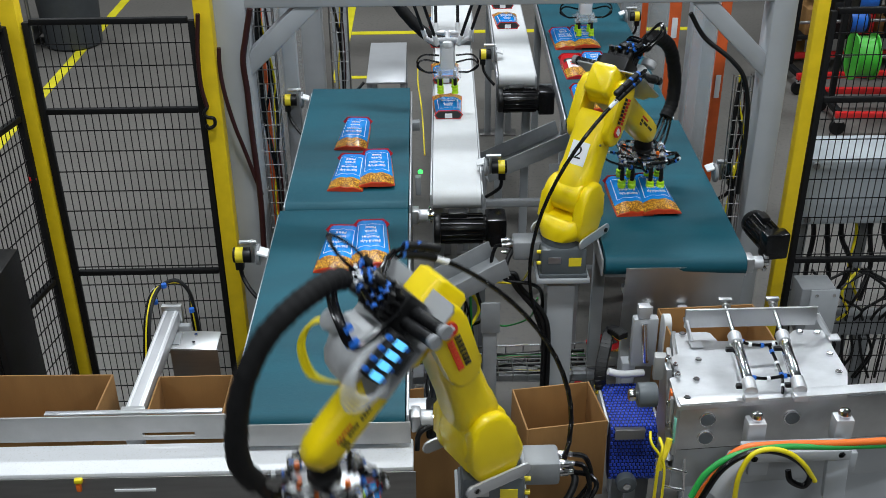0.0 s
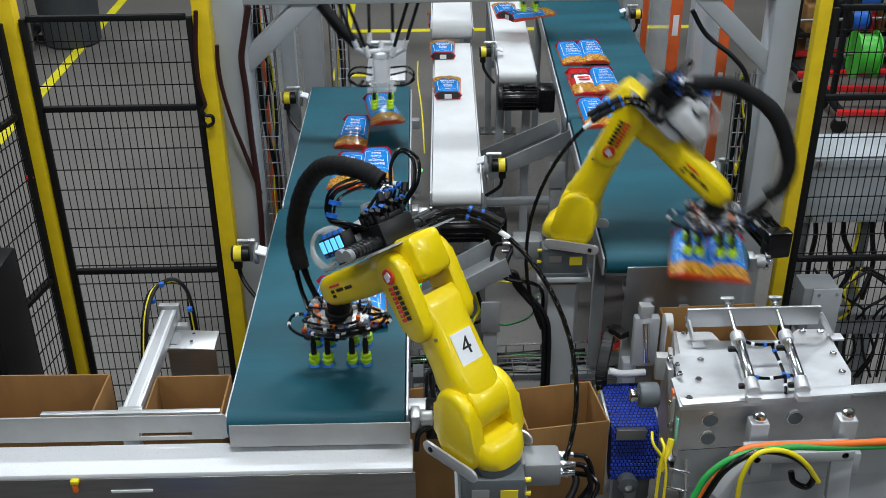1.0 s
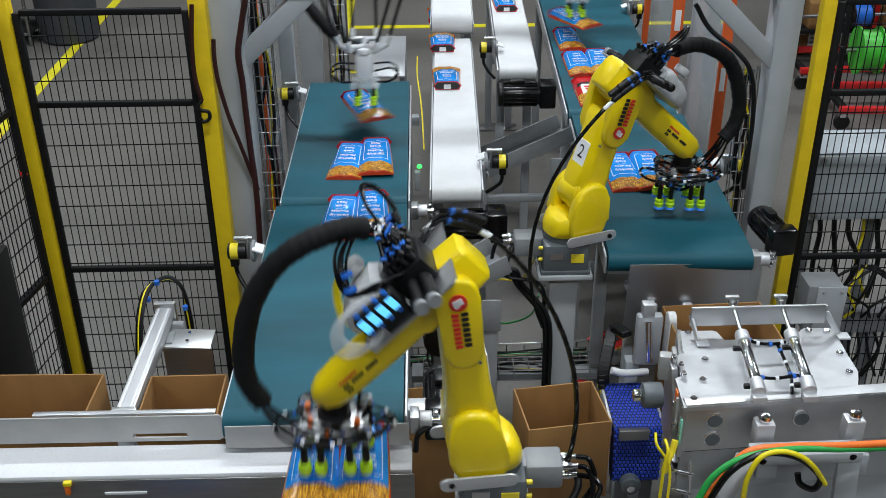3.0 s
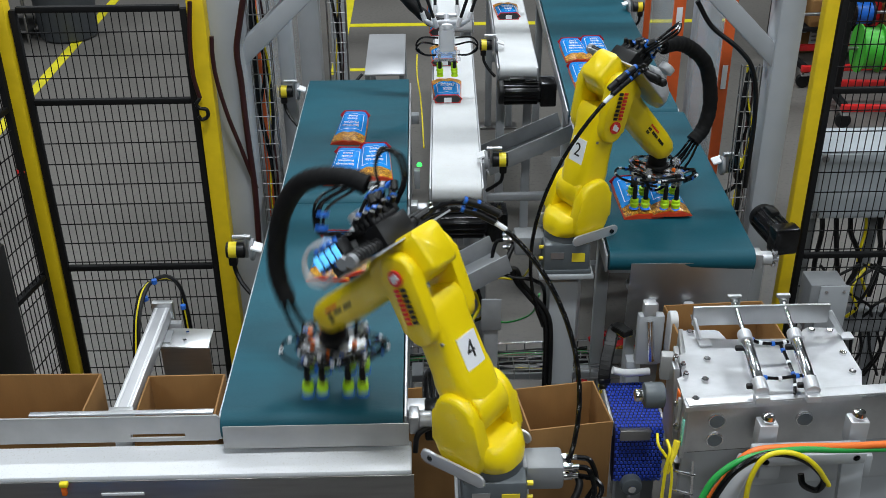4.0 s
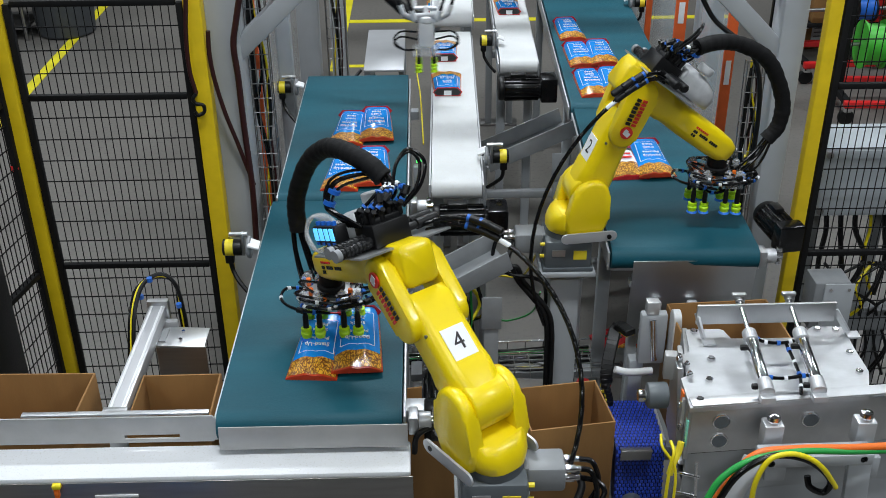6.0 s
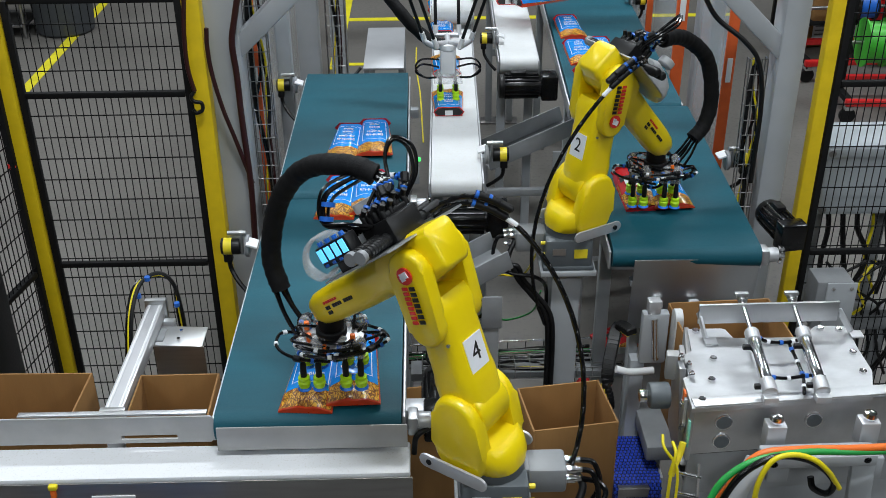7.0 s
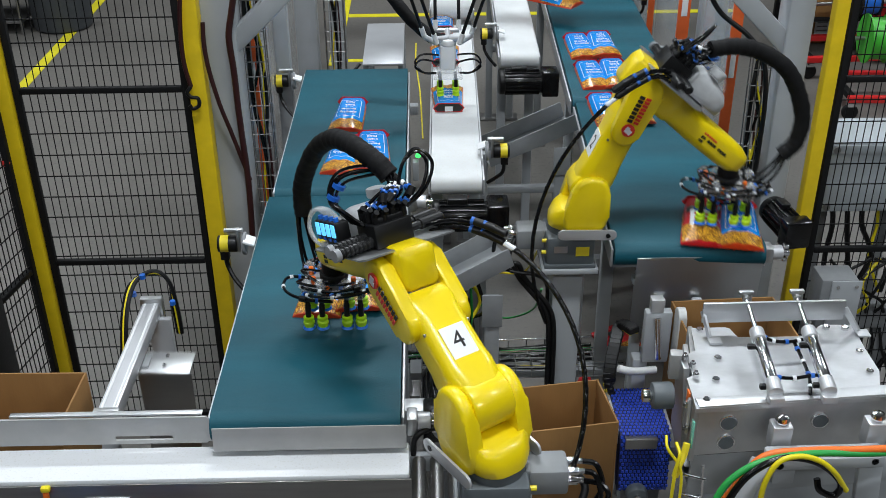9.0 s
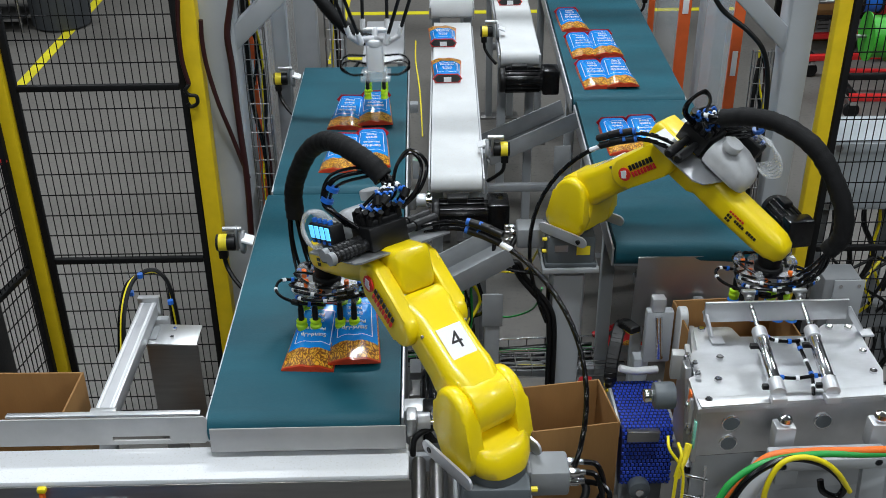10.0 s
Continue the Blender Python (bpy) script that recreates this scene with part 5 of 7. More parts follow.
# ---- wiring under the belts ----
def wiring():
    rnd = random.Random(11)
    ends = [(0.035, 3.050, 0.730), (0.169, 3.050, 0.705), (0.023, 3.050, 0.478), (0.181, 3.050, 0.450)]
    a, b, c, e = (Vector(p) for p in ends)
    for k in range(13):
        u = (k + 0.5) / 13
        top, low = a.lerp(b, u), c.lerp(e, rnd.random())
        off = Vector((rnd.uniform(-0.03, 0.03), rnd.uniform(-0.03, 0.03), 0))
        cable("hanging_cable", [top + Vector((0, 0, 0.03)), top.lerp(low, 0.3) + off, top.lerp(low, 0.65) - off * 1.4, low, low + Vector((rnd.uniform(-0.05, 0.05), 0.02, -0.12))],
              0.0035 if k % 3 else 0.006, (BLACK_GLOSS, CABLE_YELLOW, CABLE_GREEN, BLACK_GLOSS)[k % 4],
              ("thin black cable hanging below the chute", "thin yellow cable hanging below the chute", "thin green cable hanging below the chute", "thin black cable hanging below the chute")[k % 4], 6, "wiring under the belts")
    p, q = Vector((-0.069, 3.100, 0.372)), Vector((0.568, 3.100, 0.390))
    t = thing("cable_tray", pose(0, 0, 0), "low black wire cable tray full of cables", "tray")
    for s in (-0.035, 0.035):
        for z in (0, 0.05):
            bm = BM()
            cyl(bm, p + Vector((0, s, z)), q + Vector((0, s, z)), 0.003, seg=6)
            part("tray_wire", bm, CHROME, t)
    for k in range(10):
        m = p.lerp(q, (k + 0.5) / 10)
        bm = BM()
        sweep(bm, [m + Vector((0, -0.035, 0.05)), m + Vector((0, -0.035, 0)), m + Vector((0, 0.035, 0)), m + Vector((0, 0.035, 0.05))], 0.0025, 6, 3)
        part("tray_hoop", bm, CHROME, t)
    for m in (p.lerp(q, 0.1), p.lerp(q, 0.9)):
        bm = BM()
        box(bm, (m.x, m.y, (m.z - 0.004) / 2), (0.03, 0.03, m.z - 0.004), 0.002)
        part("tray_foot", bm, GREY_DARK, t)
    for k in range(6):
        o = Vector((0, -0.026 + 0.0105 * k, 0.008 + rnd.random() * 0.012))
        cable("tray_cable", [p.lerp(q, u) + o + Vector((0, 0, rnd.uniform(0, 0.012))) for u in (0, 0.2, 0.4, 0.6, 0.8, 1)], 0.006, BLACK_GLOSS if k != 3 else CABLE_GREEN, "black cable lying in the wire tray" if k != 3 else "green cable lying in the wire tray", 8, "tray cables")


wiring()


# ---- articulated robots ----
L1, L2, A1 = 0.342, 0.35, 0.05
# way of the sleeve over the forearm, from its mouth to the gripper end
SLEEVE_FOUR = [(0.045, -0.032, 0.200), (0.066, -0.02, 0.232), (0.105, -0.008, 0.260), (0.155, 0, 0.281), (0.225, 0, 0.285), (0.315, 0, 0.258), (0.40, 0, 0.202), (0.453, 0, 0.146), (0.475, 0, 0.082)]
SLEEVE_TWO = [(0.06, -0.03, 0.190), (0.11, -0.015, 0.236), (0.176, 0, 0.268), (0.26, 0, 0.283), (0.334, 0, 0.265), (0.42, 0, 0.213), (0.462, 0, 0.150), (0.462, 0, 0.098)]



def robot(base, number, ped_z, label):
    """base: the first axis at the height of the second. Returns the thing and its moving parts."""
    bx, by, bz = base
    t = thing("industrial_robot", pose(bx, by, bz), label, "robot", "six-axis pick robots")
    # fixed foot
    bm = BM()
    box(bm, (0, 0, -0.19), (0.145, 0.145, 0.10), 0.012)
    cyl(bm, (0, 0, -0.15), (0, 0, -0.105), 0.066, 0.060, seg=28, bev=0.005)
    box(bm, (0.0, 0, -0.235), (0.155, 0.155, 0.014), 0.004)
    part("base", bm, GREY_DARK, t, "dark grey cast robot base")
    moving = {}

    def link(name, bm, material=YELLOW, lab=""):
        moving[name] = part(name, bm, material, t, lab, angle=50)
        return moving[name]

    # turning shoulder: a round foot with two cheeks that hold the arm's drum
    bm = BM()
    rings = []
    for z, w, d, ox in ((-0.128, 0.10, 0.10, 0.0), (-0.118, 0.128, 0.13, 0.0), (-0.095, 0.142, 0.15, 0.008), (-0.07, 0.138, 0.156, 0.018), (-0.055, 0.11, 0.15, 0.022)):
        rings.append([Vector((ox + px, py, z)) for px, py in round_rect(w, d, min(w, d) * 0.42, 7)])
    loft(bm, rings)
    for s in (-1, 1):
        outline = [(x + 0.035 * (1 - (y + 0.085) / 0.085) * -0.3, y) for y, x in capsule(-0.075, 0.066, 0.0, 0.056, 14)]
        prism(bm, [(A1 + x, z) for x, z in outline], -0.018, 0.018, Matrix.Translation((0, s * 0.064, 0)) @ Matrix.Rotation(radians(90), 4, "X"), 0.014)
    rings = []
    for z, w, d, ox in ((-0.10, 0.05, 0.12, 0.075), (-0.03, 0.045, 0.12, 0.09), (0.005, 0.03, 0.11, 0.092)):
        rings.append([Vector((ox + px, py, z)) for px, py in round_rect(w, d, 0.014)])
    loft(bm, rings)
    link("shoulder", bm)
    # upper arm
    bm = BM()
    cyl(bm, (0, -0.05, 0), (0, 0.05, 0), 0.058, seg=30, bev=0.006)
    rings = []
    for x, w, d in ((0.0, 0.096, 0.105), (0.04, 0.118, 0.108), (0.075, 0.124, 0.102), (0.10, 0.118, 0.095), (0.2, 0.116, 0.090), (0.235, 0.132, 0.088), (0.255, 0.136, 0.082), (0.27, 0.126, 0.066)):
        rings.append([Vector((x, py, pz)) for py, pz in round_rect(w, d, min(w, d) * 0.3, 6)])
    loft(bm, rings)
    for s in (-1, 1):
        prism(bm, capsule(0.215, 0.040, L1, 0.046, 14), -0.0165, 0.0165, Matrix.Translation((0, s * 0.063, 0)) @ Matrix.Rotation(radians(90), 4, "X"), 0.009)
    link("upper_arm", bm)
    # forearm
    bm = BM()
    cyl(bm, (0, -0.045, 0), (0, 0.045, 0), 0.047, seg=30, bev=0.004)
    rings = []
    for x, w, d, oz in ((-0.074, 0.074, 0.076, 0.012), (-0.066, 0.088, 0.098, 0.014), (0.0, 0.092, 0.106, 0.012), (0.055, 0.092, 0.104, 0.010), (0.10, 0.088, 0.096, 0.006), (0.115, 0.080, 0.086, 0.003), (0.2, 0.080, 0.086, 0.0), (0.32, 0.078, 0.084, 0.0), (0.36, 0.072, 0.078, 0.0), (0.385, 0.056, 0.060, 0.0), (0.396, 0.026, 0.028, 0.0)):
        rings.append([Vector((x, py, oz + pz)) for py, pz in round_rect(w, d, min(w, d) * (0.20 if x < 0.11 else 0.34), 6)])
    loft(bm, rings)
    link("forearm", bm)
    # wrist and gripper hang below the fifth axis
    bm = BM()
    cyl(bm, (0, 0, 0.0), (0, 0, -0.062), 0.030, seg=20, bev=0.004)
    cyl(bm, (0, 0, -0.062), (0, 0, -0.08), 0.036, seg=20, bev=0.003)
    link("wrist", bm, BLACK_STEEL, "dark steel tool flange")
    bm = BM()
    box(bm, (0, 0, -0.092), (0.15, 0.10, 0.010), 0.002)
    g = link("gripper", bm, ALU, "suction gripper with lime bellows cups")
    cup = finish(lathe(BM(), [(0.008, 0.034), (0.0135, 0.032), (0.0135, 0.026), (0.011, 0.023), (0.0145, 0.019), (0.0145, 0.014), (0.0125, 0.010), (0.0125, 0.006)], seg=16), LIME)
    lip = finish(lathe(BM(), [(0.0125, 0.006), (0.0165, 0.001), (0.0165, 0.0)], seg=16), LIP_BLUE)
    stem = finish(lathe(BM(), [(0.006, 0.10), (0.006, 0.07), (0.0075, 0.068), (0.0075, 0.034)], seg=12), BLACK)
    for cx in (-0.066, -0.031, 0.031, 0.066):
        for cy in (-0.045, 0.045):
            m = Matrix.Translation((cx, cy, -0.2))
            share("stem", stem, g, m)
            share("suction_cup", cup, g, m)
            share("cup_lip", lip, g, m)
    # sticker, maker's bars
    up = moving["upper_arm"]
    bm = BM()
    box(bm, (0.128, 0, 0.0478), (0.075, 0.062, 0.002), 0)
    sticker = part("number_sticker", bm, PRINT_WHITE, up, "white square number sticker")
    lettering("number", number, 0.058, PRINT_BLACK, sticker, pose(0.128, 0, 0.0490, 0, 0, -90))
    for s in (-1, 1):
        # the mark reads from its disc outward: towards the shoulder on one cheek, towards the elbow on the other
        side = Matrix.Translation((0.284 if s > 0 else 0.281, s * 0.0850, 0.0)) @ Matrix.Rotation(radians(-90 * s), 4, "X")
        bm = BM()
        cyl(bm, side @ Vector((0.055 * s, 0, -0.004)), side @ Vector((0.055 * s, 0, 0.0)), 0.0185, seg=20)
        part("maker_disc", bm, PRINT_RED, up, "round red maker's mark")
        bm = BM()
        box(bm, side @ Vector((0.057 * s, 0.0, 0.0008)), (0.014, 0.002, 0.020), 0, Matrix.Rotation(0.35, 4, "Y"))
        box(bm, side @ Vector((0.050 * s, 0.004, 0.0008)), (0.010, 0.002, 0.011), 0, Matrix.Rotation(0.35, 4, "Y"))
        part("maker_emblem", bm, PRINT_WHITE, up)
        for off, mt, n in ((0.0095, PRINT_BLACK, 7), (-0.0095, PRINT_RED, 8)):
            for j in range(n):
                bm = BM()
                w = 0.086 / n
                box(bm, side @ Vector((s * (0.0275 - w * j), -off * s, -0.0012)), (w * 0.74, 0.0025, 0.0150), 0.0012)
                part("maker_bar", bm, mt, up, "printed bar of the maker's name" if j == 0 else "")
    fo = moving["forearm"]
    for s in (-1, 1):
        for row, (z, n, w) in enumerate(((0.012, 6, 0.0062), (-0.001, 12, 0.0066), (-0.013, 2, 0.0066))):
            for j in range(n):
                if (row, j) in ((1, 2), (1, 7)):
                    continue
                bm = BM()
                box(bm, (0.225 + 0.0082 * j if s < 0 else 0.315 - 0.0082 * j, s * 0.0405, z), (w, 0.0015, 0.0085 if row else 0.006), 0.0003)
                part("type_bar", bm, PRINT_RED if row == 0 else PRINT_BLACK, fo)
    for x, s in ((0.02, 1), (0.02, -1), (0.17, 1), (0.17, -1)):
        bm = BM()
        cyl(bm, (x, s * 0.05, 0.03), (x, s * 0.058, 0.03), 0.004, seg=8)
        part("screw", bm, STEEL, up)
    # side brackets that turn with the shoulder
    sh = moving["shoulder"]
    for s in (-1, 1):
        bm = BM()
        prism(bm, capsule(-0.055, 0.016, 0.085, 0.016), -0.003, 0.003, Matrix.Translation((0.03, s * 0.092, -0.118)) @ Matrix.Rotation(radians(90), 4, "X"), 0.001)
        part("stop_bracket", bm, ALU_MATT, sh, "flat aluminium bracket with a round hole")
        # no hole is cut: a black disc gives its dark inside
        bm = BM()
        cyl(bm, (0.105, s * 0.096 - 0.0045, -0.118), (0.105, s * 0.096 + 0.0005, -0.118), 0.007, seg=12)
        part("bracket_hole", bm, BLACK, sh)
    # connector block behind the foot, plugs, stickers
    o = 1 if number == "4" else -1
    bm = BM()
    box(bm, (o * 0.115, 0.01, -0.17), (0.085, 0.075, 0.065), 0.008)
    box(bm, (o * 0.075, 0.01, -0.165), (0.02, 0.06, 0.05), 0.004)
    con = part("connector_block", bm, GREY_MID, t, "grey cast connector block")
    for dy, dz in ((-0.015, 0.01), (0.02, 0.008), (-0.01, -0.02)):
        bm = BM()
        cyl(bm, (o * 0.155, 0.01 + dy, -0.165 + dz), (o * 0.18, 0.01 + dy, -0.165 + dz), 0.010, seg=12, bev=0.002)
        cyl(bm, (o * 0.18, 0.01 + dy, -0.165 + dz), (o * 0.192, 0.01 + dy, -0.165 + dz), 0.007, seg=10)
        part("plug", bm, CHROME, con)
    for k, (dy, dz) in enumerate(((-0.015, 0.01), (0.02, 0.008), (-0.01, -0.02))[:3 if o > 0 else 1]):
        bm = BM()
        y = 0.01 + dy
        sweep(bm, [(o * 0.19, y, -0.165 + dz), (o * (0.215 + 0.008 * k), y - 0.01, -0.17 + dz), (o * (0.225 + 0.008 * k), y - 0.03, -0.215), (o * 0.18, y - 0.06, -0.25 - 0.012 * k), (o * 0.10, y - 0.065, -0.265), (o * 0.06, y - 0.02, -0.33), (o * 0.055, y, -0.45)], 0.0062, 8, 8)
        part("base_cable", bm, BLACK_GLOSS, con, "black cable looped back under the connector")
    for dz in (-0.155, -0.195):
        bm = BM()
        cyl(bm, (o * 0.068, -0.055, dz), (o * 0.085, -0.055, dz), 0.006, seg=8)
        part("air_fitting", bm, LABEL_YELLOW, t, "small brass air fitting")
    bm = BM()
    box(bm, (0.035, -0.0732, -0.185), (0.04, 0.002, 0.03), 0)
    part("warning_sticker", bm, LABEL_YELLOW, t, "yellow warning sticker")
    bm = BM()
    box(bm, (-0.03, -0.0732, -0.178), (0.04, 0.002, 0.022), 0)
    part("type_plate", bm, ALU, t)
    # vacuum unit carried across the elbow housing: plate, two ejectors, filter, gauges
    bm = BM()
    prism(bm, [(-0.045, -0.118), (0.115, -0.118), (0.14, -0.10), (0.17, 0.0), (0.20, 0.075), (0.175, 0.122), (-0.033, 0.122), (-0.045, 0.11)], 0.056, 0.060, None)
    part("valve_plate", bm, ALU, fo, "bare aluminium valve mounting plate")
    for x, y in ((0.02, 0.03), (0.02, -0.03), (0.09, 0.03), (0.09, -0.03)):
        bm = BM()
        cyl(bm, (x, y, 0.04), (x, y, 0.058), 0.005, seg=8)
        part("stand_off", bm, STEEL, fo)
    for k in range(2):
        bm = BM()
        prof = [(0.010, 0.0), (0.0135, 0.003)]
        for j in range(8):
            prof += [(0.0135, 0.008 + 0.011 * j), (0.0112, 0.010 + 0.011 * j), (0.0112, 0.013 + 0.011 * j), (0.0135, 0.015 + 0.011 * j)]
        prof += [(0.0135, 0.19), (0.0095, 0.192), (0.0095, 0.23), (0.0125, 0.232), (0.0125, 0.292), (0.009, 0.296)]
        a = Vector((0.004 + 0.027 * k, 0.158, 0.075 + 0.006 * k))
        b = Vector((0.030 + 0.027 * k, -0.14, 0.080 + 0.006 * k))
        lathe(bm, prof, Matrix.Translation(a) @ turn_to(a, b), 16)
        part("ejector", bm, BLACK, fo, "black finned vacuum ejector tube")
        bm = BM()
        cyl(bm, a + (a - b).normalized() * 0.001, a - (a - b).normalized() * 0.012, 0.0145, seg=16)
        part("end_ring", bm, GREY_MID, fo)
    bm = BM()
    box(bm, (0.03, 0.012, 0.088), (0.082, 0.096, 0.054), 0.004)
    box(bm, (0.03, 0.012, 0.120), (0.062, 0.075, 0.014), 0.003)
    part("valve_block", bm, BLACK, fo)
    # milky filter bowl, its back sloping down to the front
    bm = BM()
    rings = []
    for x, w, h in ((0.078, 0.05, 0.04), (0.084, 0.09, 0.066), (0.10, 0.104, 0.078), (0.15, 0.106, 0.074), (0.185, 0.10, 0.060), (0.204, 0.08, 0.044), (0.212, 0.05, 0.026)):
        rings.append([Vector((x, -0.004 + py, 0.062 + h / 2 + pz)) for py, pz in round_rect(w, h, min(w, h) * 0.36, 5)])
    loft(bm, rings)
    part("filter_body", bm, MILKY, fo, "milky white vacuum filter body")
    bm = BM()
    cyl(bm, (0.125, -0.035, 0.145), (0.125, -0.035, 0.168), 0.024, seg=18, bev=0.004)
    part("filter_cap", bm, MILKY, fo)
    # four gauges in a row with clear lines looping out in front
    bm = BM()
    box(bm, (0.112, 0.097, 0.106), (0.102, 0.034, 0.046), 0.004)
    box(bm, (0.10, 0.094, 0.072), (0.06, 0.028, 0.028), 0.003)
    disp = part("gauge_block", bm, BLACK, fo, "black block of four vacuum gauges")
    for j in range(4):
        bm = BM()
        box(bm, (0.076 + 0.0245 * j, 0.1152, 0.110), (0.0155, 0.003, 0.028), 0)
        part("gauge_display", bm, SCREEN_CYAN, disp, "lit digital vacuum gauge")
        bm = BM()
        box(bm, (0.076 + 0.0245 * j, 0.114, 0.088), (0.010, 0.004, 0.006), 0)
        part("gauge_button", bm, CABLE_BLUE, disp)
        bm = BM()
        cyl(bm, (0.076 + 0.0245 * j, 0.103, 0.128), (0.076 + 0.0245 * j, 0.103, 0.138), 0.006, seg=8)
        part("gauge_port", bm, CABLE_BLUE, disp)
    for j in range(6):
        o = 0.009 * j
        bm = BM()
        sweep(bm, [(0.08 + 0.014 * j, 0.088, 0.126), (0.13 + o * 0.7, 0.09 + 0.003 * j, 0.150), (0.205 - o * 0.2, 0.094 + 0.003 * j, 0.142 - o * 0.4), (0.238 - o, 0.098 + 0.003 * j, 0.098), (0.21 - o, 0.10 + 0.002 * j, 0.066), (0.155 - o * 0.5, 0.10, 0.074)], 0.0036, 6, 6)
        part("clear_air_line", bm, CLEAR_TUBE, fo, "clear plastic air line in a loop")
    rnd = random.Random(4)
    mouth = SLEEVE_FOUR if number == "4" else SLEEVE_TWO
    top = Vector(mouth[0])
    into = (Vector(mouth[1]) - top).normalized()
    # elbow fittings on the block, tubes rising into the sleeve's mouth
    for j in range(16):
        x, y = 0.004 + 0.018 * (j % 4) + rnd.uniform(-0.003, 0.003), -0.025 + 0.024 * (j // 4) + rnd.uniform(-0.003, 0.003)
        z = 0.132 + rnd.uniform(0, 0.012)
        bm = BM()
        cyl(bm, (x, y, z - 0.02), (x, y, z + 0.006), 0.0070, seg=10, bev=0.001)
        cyl(bm, (x, y, z), (x - 0.014, y, z + 0.010), 0.0062, seg=10)
        part("push_fitting", bm, BLACK, fo)
        lean = Vector((x, y, z)).lerp(top, 0.5) + Vector((rnd.uniform(-0.035, -0.01), rnd.uniform(-0.022, 0.022), 0.0))
        pts = [(x, y, z), lean, top - into * 0.02 + Vector((0, rnd.uniform(-0.014, 0.014), rnd.uniform(-0.010, 0.010))), top + into * 0.02 + Vector((0, rnd.uniform(-0.012, 0.012), rnd.uniform(-0.010, 0.010)))]
        bm = BM()
        sweep(bm, pts, 0.0042, 6, 6)
        tb = part("air_tube", bm, BLACK_GLOSS, fo)
        path = smooth_path(pts, 6)
        for k, mt, r, ln in ((2, CABLE_BLUE, 0.0074, 0.006), (4, BLACK, 0.0092, 0.020), (7, CABLE_BLUE, 0.0074, 0.006), (9, PRINT_WHITE, 0.0054, 0.010)):
            if k == 4 and j % 2:
                continue
            a, b = path[k], path[k + 1]
            bm = BM()
            cyl(bm, a, a + (b - a).normalized() * ln, r, seg=8)
            part("tube_marker" if mt is PRINT_WHITE else "fitting_ring", bm, mt, tb)
    # bundle that drops from the mouth to the gauges, tied twice
    for j in range(7):
        o = Vector((rnd.uniform(-0.007, 0.007), rnd.uniform(-0.007, 0.007), rnd.uniform(-0.006, 0.006)))
        bm = BM()
        sweep(bm, [top + into * 0.01 + o, top + Vector((0.035, 0.03, 0.010 + 0.003 * j)) + o, Vector((0.105, 0.055, 0.205 + 0.003 * j)) + o, Vector((0.128, 0.075, 0.170)) + o, Vector((0.115 - 0.008 * j, 0.07, 0.14)) + o, Vector((0.09 - 0.01 * j, 0.06, 0.112))], 0.0036, 6, 6)
        part("air_loop", bm, BLACK_GLOSS, fo)
    for c in ((0.113, 0.061, 0.196), (0.127, 0.073, 0.172)):
        bm = BM()
        cyl(bm, Vector(c) - Vector((0.002, 0.002, -0.004)), Vector(c) + Vector((0.002, 0.002, -0.004)), 0.015, seg=12)
        part("cable_tie", bm, CABLE_BLUE, fo, "pale blue cable tie")
    # two free loops standing up behind
    for j in range(2):
        bm = BM()
        sweep(bm, [(0.01, -0.03 - 0.012 * j, 0.13), (-0.01, -0.075 - 0.012 * j, 0.165), (-0.01, -0.10 - 0.014 * j, 0.215), (0.0, -0.085, 0.245 + 0.006 * j), (0.015, -0.055, 0.225), (0.02, -0.035, 0.18)], 0.0042, 6, 7)
        part("air_loop", bm, BLACK_GLOSS, fo)
    # fabric sleeve, a little creased
    bm = BM()
    sweep(bm, mouth, 0.0232, 16, 10, 0.035)
    part("cable_sleeve", bm, SLEEVE, fo, "thick black fabric cable sleeve")
    if number == "4":
        for j in range(3):
            bm = BM()
            sweep(bm, [(0.12, -0.065, 0.10), (0.15 + 0.004 * j, -0.10, 0.135), (0.205 + 0.006 * j, -0.112 - 0.004 * j, 0.115), (0.245 + 0.006 * j, -0.095 - 0.003 * j, 0.06), (0.235, -0.06, 0.03), (0.21, -0.042, 0.0)], 0.0038, 8, 7)
            part("sensor_lead", bm, CABLE_YELLOW, fo, "yellow sensor lead in a loop")
    # gripper body
    holder = finish(lathe(BM(), [(0.006, 0.14), (0.011, 0.135), (0.016, 0.125), (0.016, 0.11), (0.009, 0.10)], seg=12), CLEAR_TUBE)
    for x in (-0.066, -0.031, 0.031, 0.066):
        for y in (-0.045, 0.045):
            share("cup_holder", holder, g, Matrix.Translation((x, y, -0.2)))
    for x in (-0.045, 0.045):
        bm = BM()
        box(bm, (x, 0, -0.108), (0.065, 0.11, 0.016), 0.003)
        part("manifold", bm, CLEAR_TUBE, g)
    for j in range(10):
        a = math.tau * j / 10 + rnd.uniform(-0.2, 0.2)
        r = 0.085 + rnd.uniform(-0.02, 0.02)
        bm = BM()
        z0 = -0.085 + rnd.uniform(-0.01, 0.015)
        sweep(bm, [(r * 0.6 * math.cos(a - 0.7), 0.045 * math.sin(a - 0.7), z0), (r * 1.15 * math.cos(a), r * 0.8 * math.sin(a), z0 + 0.02), (r * 0.6 * math.cos(a + 0.8), 0.05 * math.sin(a + 0.8), z0 - 0.005)], 0.0035, 6, 6)
        part("air_tube", bm, BLACK_GLOSS, g)
        bm = BM()
        x, y = 0.075 * math.cos(a), 0.045 * math.sin(a)
        cyl(bm, (x, y, -0.1), (x * 1.12, y * 1.12, -0.08), 0.006, seg=8)
        part("push_fitting", bm, (CABLE_BLUE, BLACK, PRINT_WHITE, PRINT_ORANGE)[j % 4], g)
